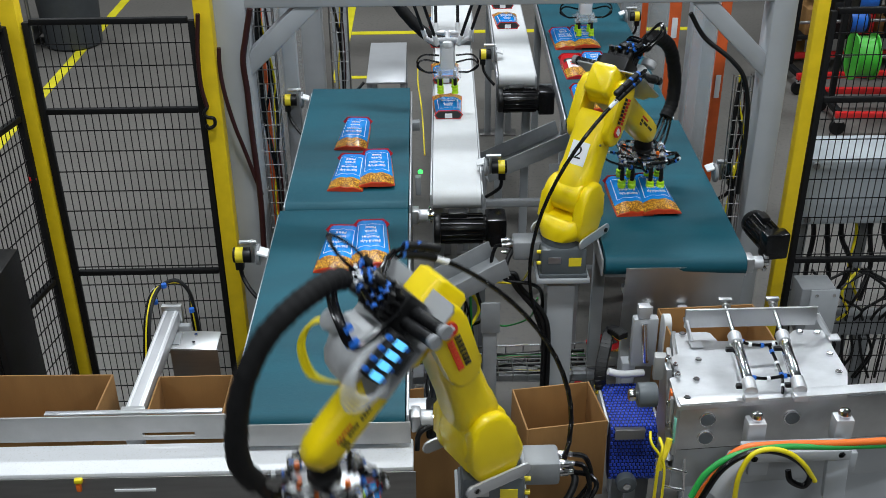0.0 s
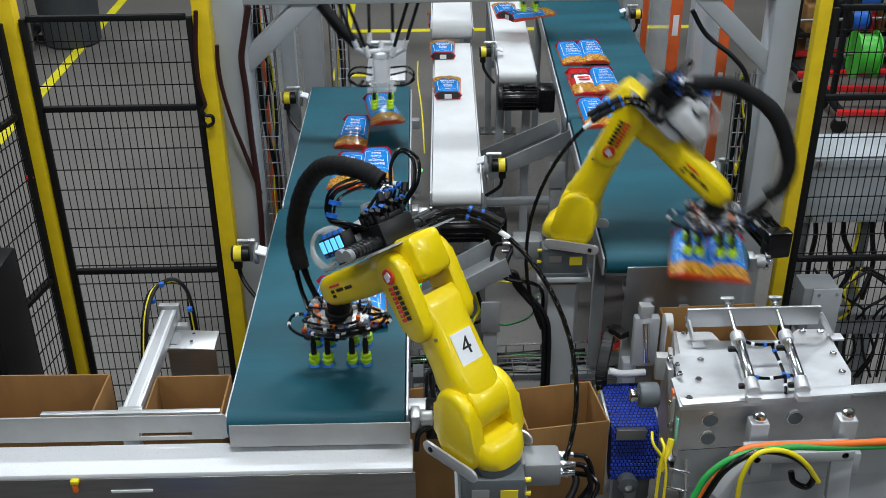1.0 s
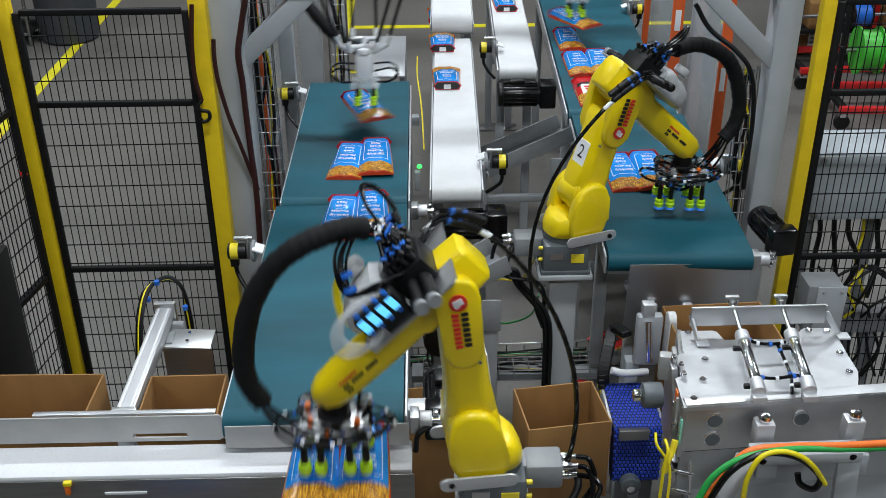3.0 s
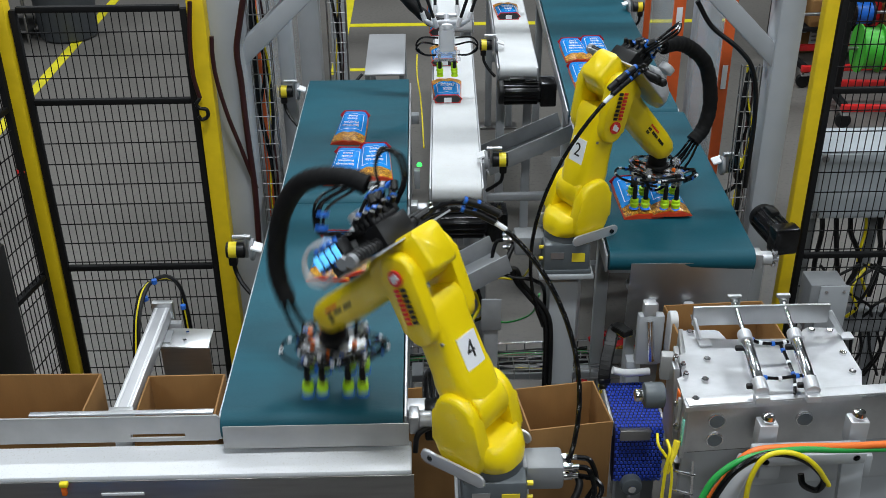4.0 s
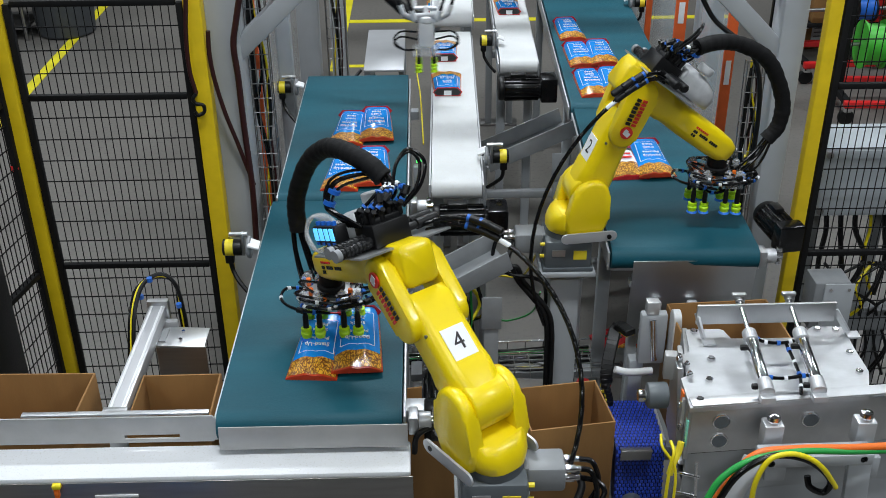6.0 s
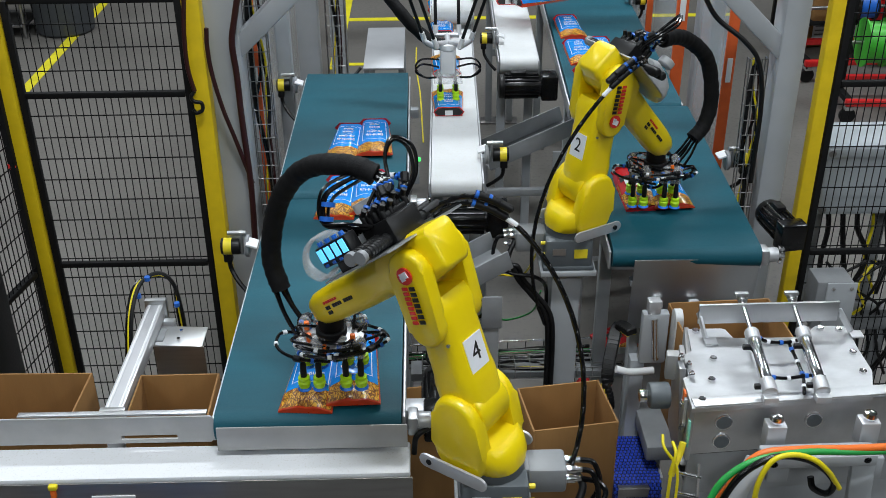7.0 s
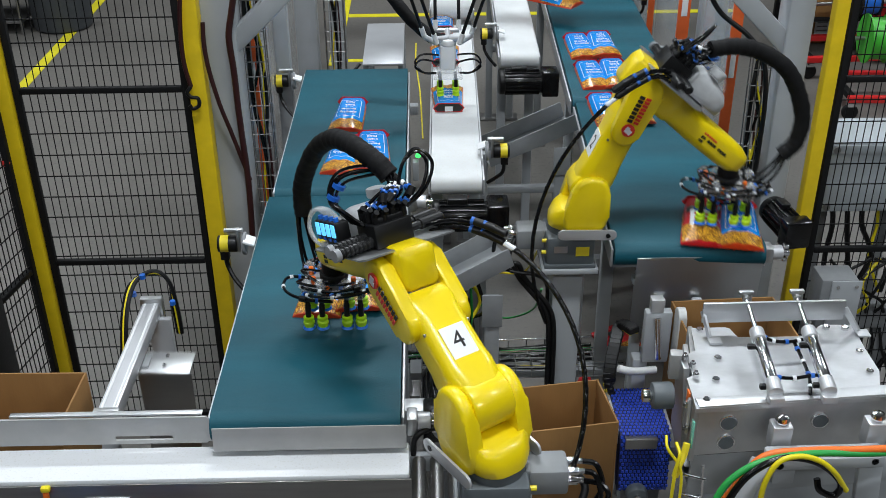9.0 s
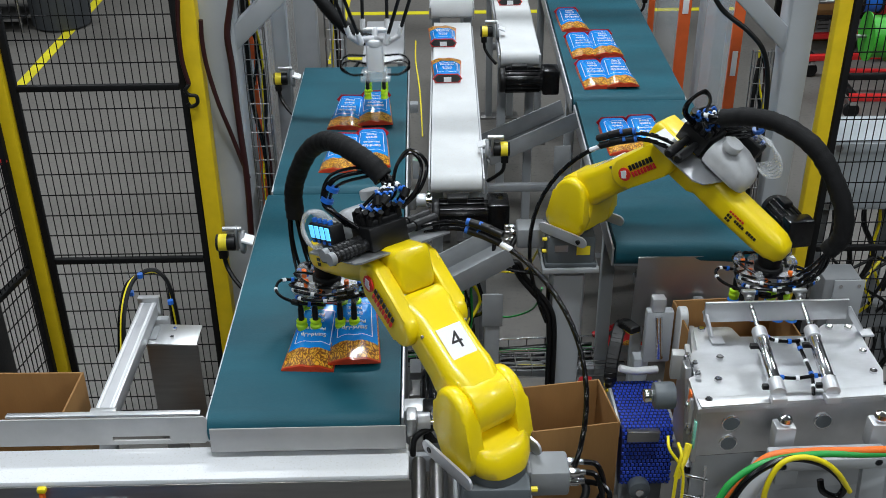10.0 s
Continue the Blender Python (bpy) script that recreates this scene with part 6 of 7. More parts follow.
    # long air tubes curled round the gripper, with joints and printed markers
    for j in range(6):
        a0 = (-2.9, -2.6, -0.5, 0.3, -1.9, 2.2)[j]
        rx, ry, z0 = 0.105 + 0.012 * (j % 3), 0.078 + 0.008 * (j % 2), -0.075 - 0.012 * (j % 3)
        pts = [(rx * math.cos(a0 + 0.5 * k) * (0.75 if k in (0, 5) else 1.0), ry * math.sin(a0 + 0.5 * k) * (0.75 if k in (0, 5) else 1.0), z0 - (0.014 if k in (0, 5) else 0.0)) for k in range(6)]
        bm = BM()
        sweep(bm, pts, 0.0040, 6, 6)
        tb = part("air_tube", bm, BLACK_GLOSS, g)
        path = smooth_path(pts, 6)
        for k, mt, r, ln in ((3, CABLE_BLUE, 0.0068, 0.007), (5, PRINT_WHITE, 0.0052, 0.010), (12, PRINT_WHITE, 0.0052, 0.009), (22, BLACK, 0.0078, 0.016), (26, CABLE_BLUE, 0.0068, 0.007)):
            bm = BM()
            cyl(bm, path[k], path[k] + (path[k + 1] - path[k]).normalized() * ln, r, seg=8)
            part("tube_marker" if mt is PRINT_WHITE else "fitting_ring", bm, mt, tb)
    for x, y in ((-0.05, -0.02), (0.05, -0.025), (0.0, 0.04), (-0.06, 0.03)):
        bm = BM()
        cyl(bm, (x, y, -0.087), (x, y, -0.066), 0.0062, seg=10, bev=0.001)
        part("orange_fitting", bm, PRINT_ORANGE, g, "bright orange push fitting")
    # tubes out of the sleeve's end, swinging under to the gripper
    end = Vector(mouth[-1])
    for j in range(5):
        o = Vector((0, -0.016 + 0.008 * j, 0))
        w = 0.012 * (j % 3)
        pts = [end + o + Vector((0, 0, 0.02)), end + o * 1.4 + Vector((0.022 - w, 0, -0.06)), end + o * 2 + Vector((0.006 - w, 0, -0.135)), Vector((0.435 - w, o.y * 2.4, -0.105 + w)), Vector((0.385, o.y * 2.6, -0.125 + w)), Vector((0.34, o.y * 2.2, -0.105))]
        bm = BM()
        sweep(bm, pts, 0.0042, 6, 7)
        tb = part("air_tube", bm, BLACK_GLOSS, fo)
        path = smooth_path(pts, 7)
        for k, mt in ((13 + j, CABLE_BLUE), (15 + j, PRINT_WHITE), (24, CABLE_BLUE)):
            bm = BM()
            cyl(bm, path[k], path[k] + (path[k + 1] - path[k]).normalized() * 0.009, 0.0064, seg=8)
            part("fitting_ring", bm, mt, tb)
    return t, moving


def reach(base, p):
    """Angles of the turn, the upper arm and the forearm that bring the fifth axis to p."""
    dx, dy = p[0] - base[0], p[1] - base[1]
    a = math.atan2(dy, dx)
    h, v = math.hypot(dx, dy) - A1, p[2] - base[2]
    d = min(math.hypot(h, v), L1 + L2 - 0.002)
    up = math.atan2(v, h) + math.acos((L1 * L1 + d * d - L2 * L2) / (2 * L1 * d))
    ex, ez = L1 * math.cos(up), L1 * math.sin(up)
    fore = math.atan2(v - ez, h - ex)
    return a, up, fore


def glide(rows, t):
    """Smooth value between rows of (time, numbers...)."""
    if t <= rows[0][0]:
        return rows[0][1:]
    for a, b in zip(rows, rows[1:]):
        if t <= b[0]:
            u = (t - a[0]) / (b[0] - a[0])
            u = u * u * (3 - 2 * u) if b[0] - a[0] > 0.25 else u
            return tuple(p + (q - p) * u for p, q in zip(a[1:], b[1:]))
    return rows[-1][1:]


FOUR_AT, TWO_AT = (0.139, 1.818, 1.151), (0.430, 2.881, 1.153)
# seconds, place of the fifth axis, turn of the gripper
FOUR = [
    (0, -0.223, 1.599, 1.233, 0),
    (0.1, -0.210, 1.514, 1.198, 0),
    (0.2, -0.222, 1.524, 1.076, 0),
    (0.3, -0.206, 1.544, 1.051, 0),
    (0.4, -0.217, 1.541, 1.073, 0),
    (0.5, -0.228, 1.538, 1.095, 0),
    (0.6, -0.219, 1.584, 1.197, 0),
    (0.7, -0.211, 1.782, 1.213, 0),
    (0.8, -0.229, 1.969, 1.225, 0),
    (0.9, -0.229, 2.200, 1.224, 0),
    (1, -0.229, 2.212, 1.240, 0),
    (1.2, -0.244, 2.376, 1.229, 0),
    (1.8, -0.250, 2.372, 1.231, 0),
    (2.1, -0.232, 2.220, 1.222, 0),
    (2.5, -0.253, 2.159, 1.218, 0),
    (2.7, -0.236, 2.224, 1.228, 0),
    (2.9, -0.222, 1.895, 1.259, 0),
    (3, -0.205, 1.782, 1.252, 0),
    (3.1, -0.217, 1.631, 1.249, 0),
    (3.2, -0.210, 1.514, 1.198, 0),
    (3.3, -0.216, 1.519, 1.137, 0),
    (3.4, -0.222, 1.524, 1.076, 0),
    (3.6, -0.206, 1.550, 1.054, 0),
    (3.7, -0.208, 1.567, 1.138, 0),
    (3.8, -0.211, 1.583, 1.222, 0),
    (3.9, -0.227, 1.880, 1.218, 0),
    (4, -0.226, 2.103, 1.230, 0),
    (4.1, -0.226, 2.231, 1.232, 0),
    (4.2, -0.228, 2.216, 1.237, 0),
    (4.5, -0.242, 2.371, 1.240, 0),
    (5, -0.246, 2.379, 1.226, 0),
    (5.7, -0.245, 2.373, 1.227, 0),
    (6.8, -0.239, 2.170, 1.251, 0),
    (7, -0.221, 2.082, 1.262, 0),
    (7.4, -0.221, 2.045, 1.276, 0),
    (7.5, -0.221, 2.045, 1.276, 0),
    (7.6, -0.222, 1.895, 1.259, 0),
    (7.7, -0.205, 1.782, 1.252, 0),
    (7.8, -0.217, 1.631, 1.249, 0),
    (7.9, -0.210, 1.514, 1.198, 0),
    (8, -0.216, 1.519, 1.137, 0),
    (8.1, -0.222, 1.524, 1.076, 0),
    (8.3, -0.206, 1.550, 1.054, 0),
    (8.4, -0.207, 1.600, 1.127, 0),
    (8.5, -0.208, 1.650, 1.200, 0),
    (8.6, -0.214, 1.894, 1.219, 0),
    (8.7, -0.222, 2.044, 1.221, 0),
    (8.8, -0.231, 2.195, 1.222, 0),
    (9, -0.232, 2.377, 1.232, 0),
    (10, -0.247, 2.373, 1.223, 0),
]
TWO = [
    (0, 0.745, 3.245, 1.231, -6),
    (0.2, 0.744, 3.155, 1.229, -6),
    (0.4, 0.743, 3.065, 1.228, -6),
    (0.6, 0.748, 3.055, 1.229, -6),
    (0.7, 0.782, 3.027, 1.263, -6),
    (0.8, 0.831, 2.995, 1.292, -12),
    (0.9, 0.812, 2.858, 1.283, -12),
    (1, 0.858, 2.733, 1.242, -12),
    (1.1, 0.880, 2.530, 1.233, -12),
    (1.2, 0.874, 2.492, 1.167, -6),
    (1.4, 0.888, 2.442, 1.140, -6),
    (1.7, 0.889, 2.429, 1.143, -6),
    (1.9, 0.873, 2.519, 1.245, -6),
    (2, 0.886, 2.766, 1.252, -6),
    (2.1, 0.883, 2.946, 1.265, -6),
    (2.3, 0.888, 2.972, 1.237, -6),
    (2.5, 0.896, 2.943, 1.248, -6),
    (2.7, 0.860, 3.026, 1.255, -6),
    (3.5, 0.726, 3.048, 1.225, -6),
    (3.8, 0.726, 3.048, 1.225, -6),
    (4.1, 0.746, 3.068, 1.226, -6),
    (4.2, 0.746, 3.068, 1.226, -6),
    (4.4, 0.769, 3.078, 1.240, -11),
    (4.6, 0.861, 2.808, 1.275, -16),
    (4.7, 0.860, 2.670, 1.269, -16),
    (4.8, 0.858, 2.532, 1.262, -11),
    (4.9, 0.870, 2.480, 1.216, -6),
    (5, 0.882, 2.427, 1.171, -6),
    (5.2, 0.882, 2.427, 1.171, -6),
    (5.5, 0.877, 2.429, 1.168, -6),
    (5.6, 0.839, 2.569, 1.251, -6),
    (5.7, 0.847, 2.720, 1.296, -6),
    (5.8, 0.883, 2.946, 1.265, -6),
    (6.3, 0.896, 2.943, 1.248, -6),
    (6.5, 0.860, 3.026, 1.255, -6),
    (6.8, 0.720, 3.045, 1.226, -6),
    (7.2, 0.720, 3.045, 1.226, -6),
    (7.4, 0.765, 3.053, 1.247, -6),
    (7.6, 0.857, 3.004, 1.259, -6),
    (7.8, 0.863, 2.978, 1.246, -6),
    (8, 0.868, 2.952, 1.233, -6),
    (8.8, 0.884, 2.967, 1.243, -6),
    (9, 0.886, 2.868, 1.244, -12),
    (9.1, 0.889, 2.718, 1.246, -12),
    (9.3, 0.898, 2.548, 1.206, -9),
    (9.5, 0.882, 2.432, 1.194, -6),
    (9.8, 0.882, 2.432, 1.194, -6),
    (10, 0.882, 2.432, 1.194, -6),
]
robot_four, parts_four = robot(FOUR_AT, "4", 0.95, "yellow six-axis robot arm marked 4 on a grey stand")
robot_two, parts_two = robot(TWO_AT, "2", 0.95, "yellow six-axis robot arm marked 2 on a grey stand")


def pedestal(x, y, z):
    t = thing("robot_stand", pose(x, y, 0), "grey square-tube steel stand under a robot", "stand", "robot stands")
    bm = BM()
    box(bm, (0, 0, z / 2), (0.09, 0.09, z), 0.005)
    part("column", bm, GREY, t)
    bm = BM()
    box(bm, (0, 0, z - 0.008), (0.17, 0.17, 0.016), 0.003)
    part("top_plate", bm, GREY, t)
    bm = BM()
    box(bm, (0, 0, 0.008), (0.26, 0.26, 0.016), 0.003)
    part("foot_plate", bm, GREY, t)


pedestal(FOUR_AT[0], FOUR_AT[1], FOUR_AT[2] - 0.242)
pedestal(TWO_AT[0], TWO_AT[1], TWO_AT[2] - 0.242)




# ---- pouches ----
def pouch_top(u, v, lift=0.0):
    """Point of the filled pouch's upper skin: u across from -1 to 1, v from the head (0) to the foot (1)."""
    half = 0.052 + 0.012 * v ** 0.7
    fill = 0.92 + 0.3 * v if v < 0.25 else 1.0 - 0.62 * ((v - 0.25) / 0.75) ** 1.6
    z = 0.033 * fill * max(0, 1 - abs(u) ** (2.8 + 5 * (1 - v) ** 3)) + 0.003
    z += 0.0024 * math.sin(9 * u + 7 * v) * math.sin(11 * v) * (1 - abs(u))
    return Vector((half * u, 0.125 - 0.25 * v, z + lift))


def skin(bm, u0, u1, v0, v1, nu, nv, lift):
    rows = [[bm.verts.new(pouch_top(u0 + (u1 - u0) * i / nu, v0 + (v1 - v0) * j / nv, lift)) for i in range(nu + 1)] for j in range(nv + 1)]
    for j in range(nv):
        for i in range(nu):
            bm.faces.new((rows[j][i], rows[j][i + 1], rows[j + 1][i + 1], rows[j + 1][i]))
    return rows


def pouch_meshes(red):
    out = {}
    bm = BM()
    rows = skin(bm, -1, 1, 0, 1, 12, 14, 0)
    low = [[bm.verts.new((v.co.x, v.co.y, 0.0)) for v in r] for r in (rows[0], rows[-1])]
    rim = [r[0] for r in rows], [r[-1] for r in rows]
    foot = [bm.verts.new((v.co.x, v.co.y, 0.0)) for v in rim[0][1:-1]], [bm.verts.new((v.co.x, v.co.y, 0.0)) for v in rim[1][1:-1]]
    left = [low[0][0], *foot[0], low[1][0]]
    right = [low[0][-1], *foot[1], low[1][-1]]
    for a, b in ((rim[0], left), (rim[1], right), (rows[0], low[0]), (rows[-1], low[1])):
        for i in range(len(a) - 1):
            bm.faces.new((a[i], a[i + 1], b[i + 1], b[i]))
    bm.faces.new(left + low[1][1:-1] + right[::-1] + low[0][1:-1][::-1])
    out["film"] = finish(bm, BAG_RED if red else BAG_EDGE, 60)
    bm = BM()
    skin(bm, -0.93, 0.93, 0.0, 0.75, 14, 12, 0.0011)
    if red:
        bm.free()
        bm = BM()
        skin(bm, -0.8, 0.8, 0.24, 0.36, 10, 3, 0.0011)
    out["front_panel"] = finish(bm, PRINT_BLACK if red else BAG_BLUE, 70)
    bm = BM()
    skin(bm, -0.95, 0.95, 0.62 if red else 0.745, 0.985, 12, 7, 0.0016)
    for r in (-0.955, 0.955):
        skin(bm, r - 0.022, r + 0.022, 0.3, 0.76, 1, 8, 0.0016)
    out["snack_print"] = finish(bm, SNACK, 70)
    bm = BM()
    if red:
        skin(bm, -0.62, 0.62, 0.34, 0.66, 8, 6, 0.0022)
    else:
        skin(bm, -0.73, -0.70, 0.12, 0.66, 1, 8, 0.0019)
        skin(bm, 0.70, 0.73, 0.12, 0.66, 1, 8, 0.0019)
        skin(bm, -0.70, 0.70, 0.12, 0.127, 8, 1, 0.0019)
        skin(bm, -0.70, 0.70, 0.653, 0.66, 8, 1, 0.0019)
        skin(bm, -0.25, 0.25, 0.385, 0.39, 4, 1, 0.0019)
    out["white_frame"] = finish(bm, PRINT_WHITE, 70)
    # stand-up foot fold
    bm = BM()
    prism(bm, [(-0.060, 0.018), (-0.042, 0.038), (0.042, 0.038), (0.060, 0.018), (0.046, 0.001), (-0.046, 0.001)], -0.001, 0.001, pose(0, 0.1265, 0, 90, 0, 0))
    out["foot_rim"] = finish(bm, BAG_RED)
    bm = BM()
    prism(bm, [(-0.055, 0.018), (-0.039, 0.034), (0.039, 0.034), (0.055, 0.018), (0.042, 0.005), (-0.042, 0.005)], -0.001, 0.001, pose(0, 0.128, 0, 90, 0, 0))
    out["foot_fold"] = finish(bm, PRINT_BLACK)
    bm = BM()
    box(bm, (0, 0.1295, 0.015), (0.030, 0.001, 0.020), 0)
    out["code_patch"] = finish(bm, WHITE)
    return out


POUCH = {False: pouch_meshes(False), True: pouch_meshes(True)}
first = {}


def pouch(red=False):
    if red in first:
        return copy_thing(first[red], pose(0, 0, 1.3))
    t = thing("snack_pouch", pose(0, 0, 1.3), "shiny red stand-up snack pouch with golden print" if red else "shiny blue stand-up snack pouch with golden print",
              "pouch", "snack pouches on the belts")
    for n, me in POUCH[red].items():
        ob = share(n, me, t, Matrix())
        if n in ("front_panel", "snack_print", "foot_fold"):
            tagged(ob, {"front_panel": "glossy printed front panel", "snack_print": "golden snack sticks print", "foot_fold": "black folded pouch foot"}[n])
    if red:
        for j in range(2):
            bm = BM()
            box(bm, (0, 0.01 - 0.028 * j, 0.0375), (0.05, 0.012, 0.002), 0.0005)
            part("print_bar", bm, PRINT_RED, t)
    else:
        for text, v, size in (("Food", 0.23, 0.017), ("Snack", 0.32, 0.017), ("Pouches", 0.46, 0.017), ("Stand-Up", 0.56, 0.017)):
            p = pouch_top(0, v, 0.0022)
            q = pouch_top(0, v + 0.02, 0.0022)
            lettering("word", text, size, PRINT_WHITE, t, Matrix.Translation(p) @ Matrix.Rotation(math.pi, 4, "Z") @ Matrix.Rotation(math.atan2(q.z - p.z, 0.005), 4, "X"), 0.0012)
    first[red] = t
    return t


# ---- overhead picking robots ----
def delta_picker(label, rods):
    t = thing("overhead_picker", pose(0, 0, 1.2), label, "robot", "overhead pick robots")
    cup = finish(lathe(BM(), [(0.008, 0.034), (0.0125, 0.032), (0.0125, 0.026), (0.010, 0.023), (0.0135, 0.019), (0.0135, 0.014), (0.0115, 0.010), (0.0145, 0.002), (0.0145, 0)], seg=14), LIME)
    stem = finish(lathe(BM(), [(0.005, 0.07), (0.007, 0.066), (0.007, 0.034)], seg=10), BLACK)
    for x in (-0.03, 0.03):
        for y in (-0.035, 0.035):
            share("suction_cup", cup, t, pose(x, y, 0))
            share("stem", stem, t, pose(x, y, 0))
    bm = BM()
    box(bm, (0, 0, 0.075), (0.11, 0.11, 0.014), 0.003)
    box(bm, (0, 0, 0.092), (0.085, 0.06, 0.02), 0.003)
    part("cup_plate", bm, CLEAR_TUBE, t, "clear plastic cup plate")
    bm = BM()
    box(bm, (0, 0, 0.145), (0.062, 0.058, 0.10), 0.012)
    cyl(bm, (0, 0, 0.19), (0, 0, 0.215), 0.034, seg=20, bev=0.006)
    part("tool_body", bm, WHITE, t, "white moulded tool body")
    for a in (90, 210, 330):
        r = radians(a)
        bm = BM()
        cyl(bm, (0, 0, 0.215), (0.075 * math.cos(r), 0.075 * math.sin(r), 0.222), 0.012, seg=12)
        part("plate_arm", bm, ALU_MATT, t)
        d = Vector((-math.sin(r), math.cos(r), 0))
        c = Vector((0.075 * math.cos(r), 0.075 * math.sin(r), 0.222))
        bm = BM()
        cyl(bm, c - d * 0.045, c + d * 0.045, 0.010, seg=12)
        part("joint_bar", bm, ALU_MATT, t)
    for a in (90, 210, 330):
        r = radians(a)
        d = Vector((-math.sin(r), math.cos(r), 0))
        c = Vector((0.075 * math.cos(r), 0.075 * math.sin(r), 0.222))
        far = Vector((rods * math.cos(r), rods * math.sin(r), 0.85))
        for s in (-1, 1):
            bm = BM()
            cyl(bm, c + d * s * 0.045, far + d * s * 0.045, 0.0065, seg=10)
            part("rod", bm, BLACK, t, "thin black carbon rod")
            bm = BM()
            cyl(bm, c + d * s * 0.045, c + d * s * 0.045 + (far - c).normalized() * 0.04, 0.010, seg=10)
            part("rod_end", bm, WHITE, t)
    bm = BM()
    sweep(bm, [(-0.01, 0.02, 0.20), (-0.07, 0.04, 0.215), (-0.16, 0.08, 0.29), (-0.26, 0.15, 0.42), (-0.33, 0.25, 0.62), (-0.3, 0.35, 0.85)], 0.024, 12, 8, 0.04)
    part("hose", bm, SLEEVE, t, "thick black sleeved hose")
    for s in (-1, 1):
        for k in (0, 1):
            bm = BM()
            sweep(bm, [(s * 0.035, 0, 0.15 - 0.03 * k), (s * 0.10, -0.01, 0.155 - 0.02 * k), (s * 0.125, -0.02, 0.125 - 0.015 * k), (s * 0.09, -0.03, 0.09), (s * 0.045, -0.02, 0.085)], 0.0042, 6, 6)
            part("air_loop", bm, BLACK_GLOSS, t)
    return t


picker_one = delta_picker("white overhead pick robot with black rods and lime cups", 0.30)
picker_two = delta_picker("far white overhead pick robot with black rods", 0.30)


# ---- what moves: plans of the ways ----
def ease(u):
    u = max(0.0, min(1.0, u))
    return u * u * (3 - 2 * u)


def along(rows, t):
    """Straight from row to row."""
    if t <= rows[0][0]:
        return list(rows[0][1:])
    for a, b in zip(rows, rows[1:]):
        if t <= b[0]:
            u = (t - a[0]) / (b[0] - a[0])
            return [p + (q - p) * u for p, q in zip(a[1:], b[1:])]
    return list(rows[-1][1:])


# pairs on the first belt: seconds and distance along it
LANE_ONE = {
    "c": [(0, 2.809), (0.4, 2.66), (1.0, 2.473), (1.5, 2.336), (1.8, 2.276), (2.1, 2.171), (2.5, 2.088)],
    "d": [(0, 3.385), (1.6, 3.385), (2.0, 3.21), (2.5, 3.114), (3.8, 2.801), (4.7, 2.489), (5.0, 2.40), (5.5, 2.315), (5.7, 2.29), (6.8, 2.147), (7.4, 2.072)],
    "e": [(0, 3.75), (1.6, 3.75), (2.0, 3.589), (2.5, 3.492), (3.6, 3.375), (5.7, 3.375), (6.8, 3.137), (7.4, 3.012), (8.0, 2.849), (8.3, 2.747), (9.2, 2.46), (9.7, 2.325), (10, 2.284)],
    "f": [(0, 3.73), (5.7, 3.73), (6.8, 3.578), (7.4, 3.474), (8.0, 3.40), (10, 3.40)],
    "g": [(0, 3.765), (10, 3.765)],
}
LANE_TWO = {
    "p": [(0, 3.18), (0.5, 3.15)],
    "q": [(0, 4.13), (0.8, 3.993), (1.0, 3.937), (1.5, 3.761), (2.5, 3.454), (3.8, 3.135), (4.1, 3.111)],
    "r": [(0, 4.536), (0.8, 4.353), (1.5, 4.16), (2.7, 4.16), (3.8, 4.045), (4.2, 3.984), (4.5, 3.784), (5.0, 3.667), (5.5, 3.527), (6.8, 3.165), (7.2, 3.127)],
    "s": [(0, 4.951), (1.0, 4.686), (1.5, 4.54), (2.7, 4.54), (3.8, 4.33), (4.5, 4.224), (5.5, 4.16), (7.5, 4.16), (8.0, 4.044), (9.0, 3.802), (9.4, 3.603), (10, 3.532)],
    "t": [(0, 4.90), (2.7, 4.90), (3.8, 4.667), (4.5, 4.554), (5.5, 4.52), (7.5, 4.52), (8.0, 4.397), (9.0, 4.177), (9.5, 4.16), (10, 4.16)],
    "u": [(0, 4.885), (7.5, 4.885), (8.0, 4.74), (9.0, 4.54), (9.5, 4.52), (10, 4.52)],
    "v": [(0, 4.89), (10, 4.89)],
}
FILM = 1.0
SLOT_ONE = {-1: (-0.281, -0.008, 0.0, -4.0), 1: (-0.180, 0.004, 0.011, 1.5)}
SLOT_TWO = {-1: (0.0, 0.0, 0.0, 5.0), 1: (0.094, -0.006, 0.010, 3.0)}


def slot_one(pair, side, t):
    x, dy, dz, turn = SLOT_ONE[side]
    return [x, along(LANE_ONE[pair], t)[0] + 0.033 + dy, FILM + dz, turn]


def slot_two(pair, side, t):
    y = along(LANE_TWO[pair], t)[0]
    x, dy, dz, turn = SLOT_TWO[side]
    return [0.692 + x, y + dy, FILM + dz, turn - 1.6]


def white_lane(x, y0, when):
    """A single pouch riding a narrow belt to its pick at that time."""
    rows = [(when - 6.2, x - 0.01, y0 + 1.35), (when - 3.8, x - 0.006, y0 + 0.84), (when - 1.6, x + 0.004, y0 + 0.34), (when - 0.75, x, y0 + 0.2), (when, x, y0)]
    return lambda t: [*along(rows, t), 1.0, 180.0]


def carry(t, t0, t1, a, b, high):
    """Lift from a, swing over and lay down at b."""
    u = (t - t0) / (t1 - t0)
    s = ease((u - 0.12) / 0.76)
    p = [m + (n - m) * s for m, n in zip(a, b)]
    p[2] = a[2] + (b[2] - a[2]) * s + high * math.sin(math.pi * max(0, min(1, u))) ** 0.7
    return p


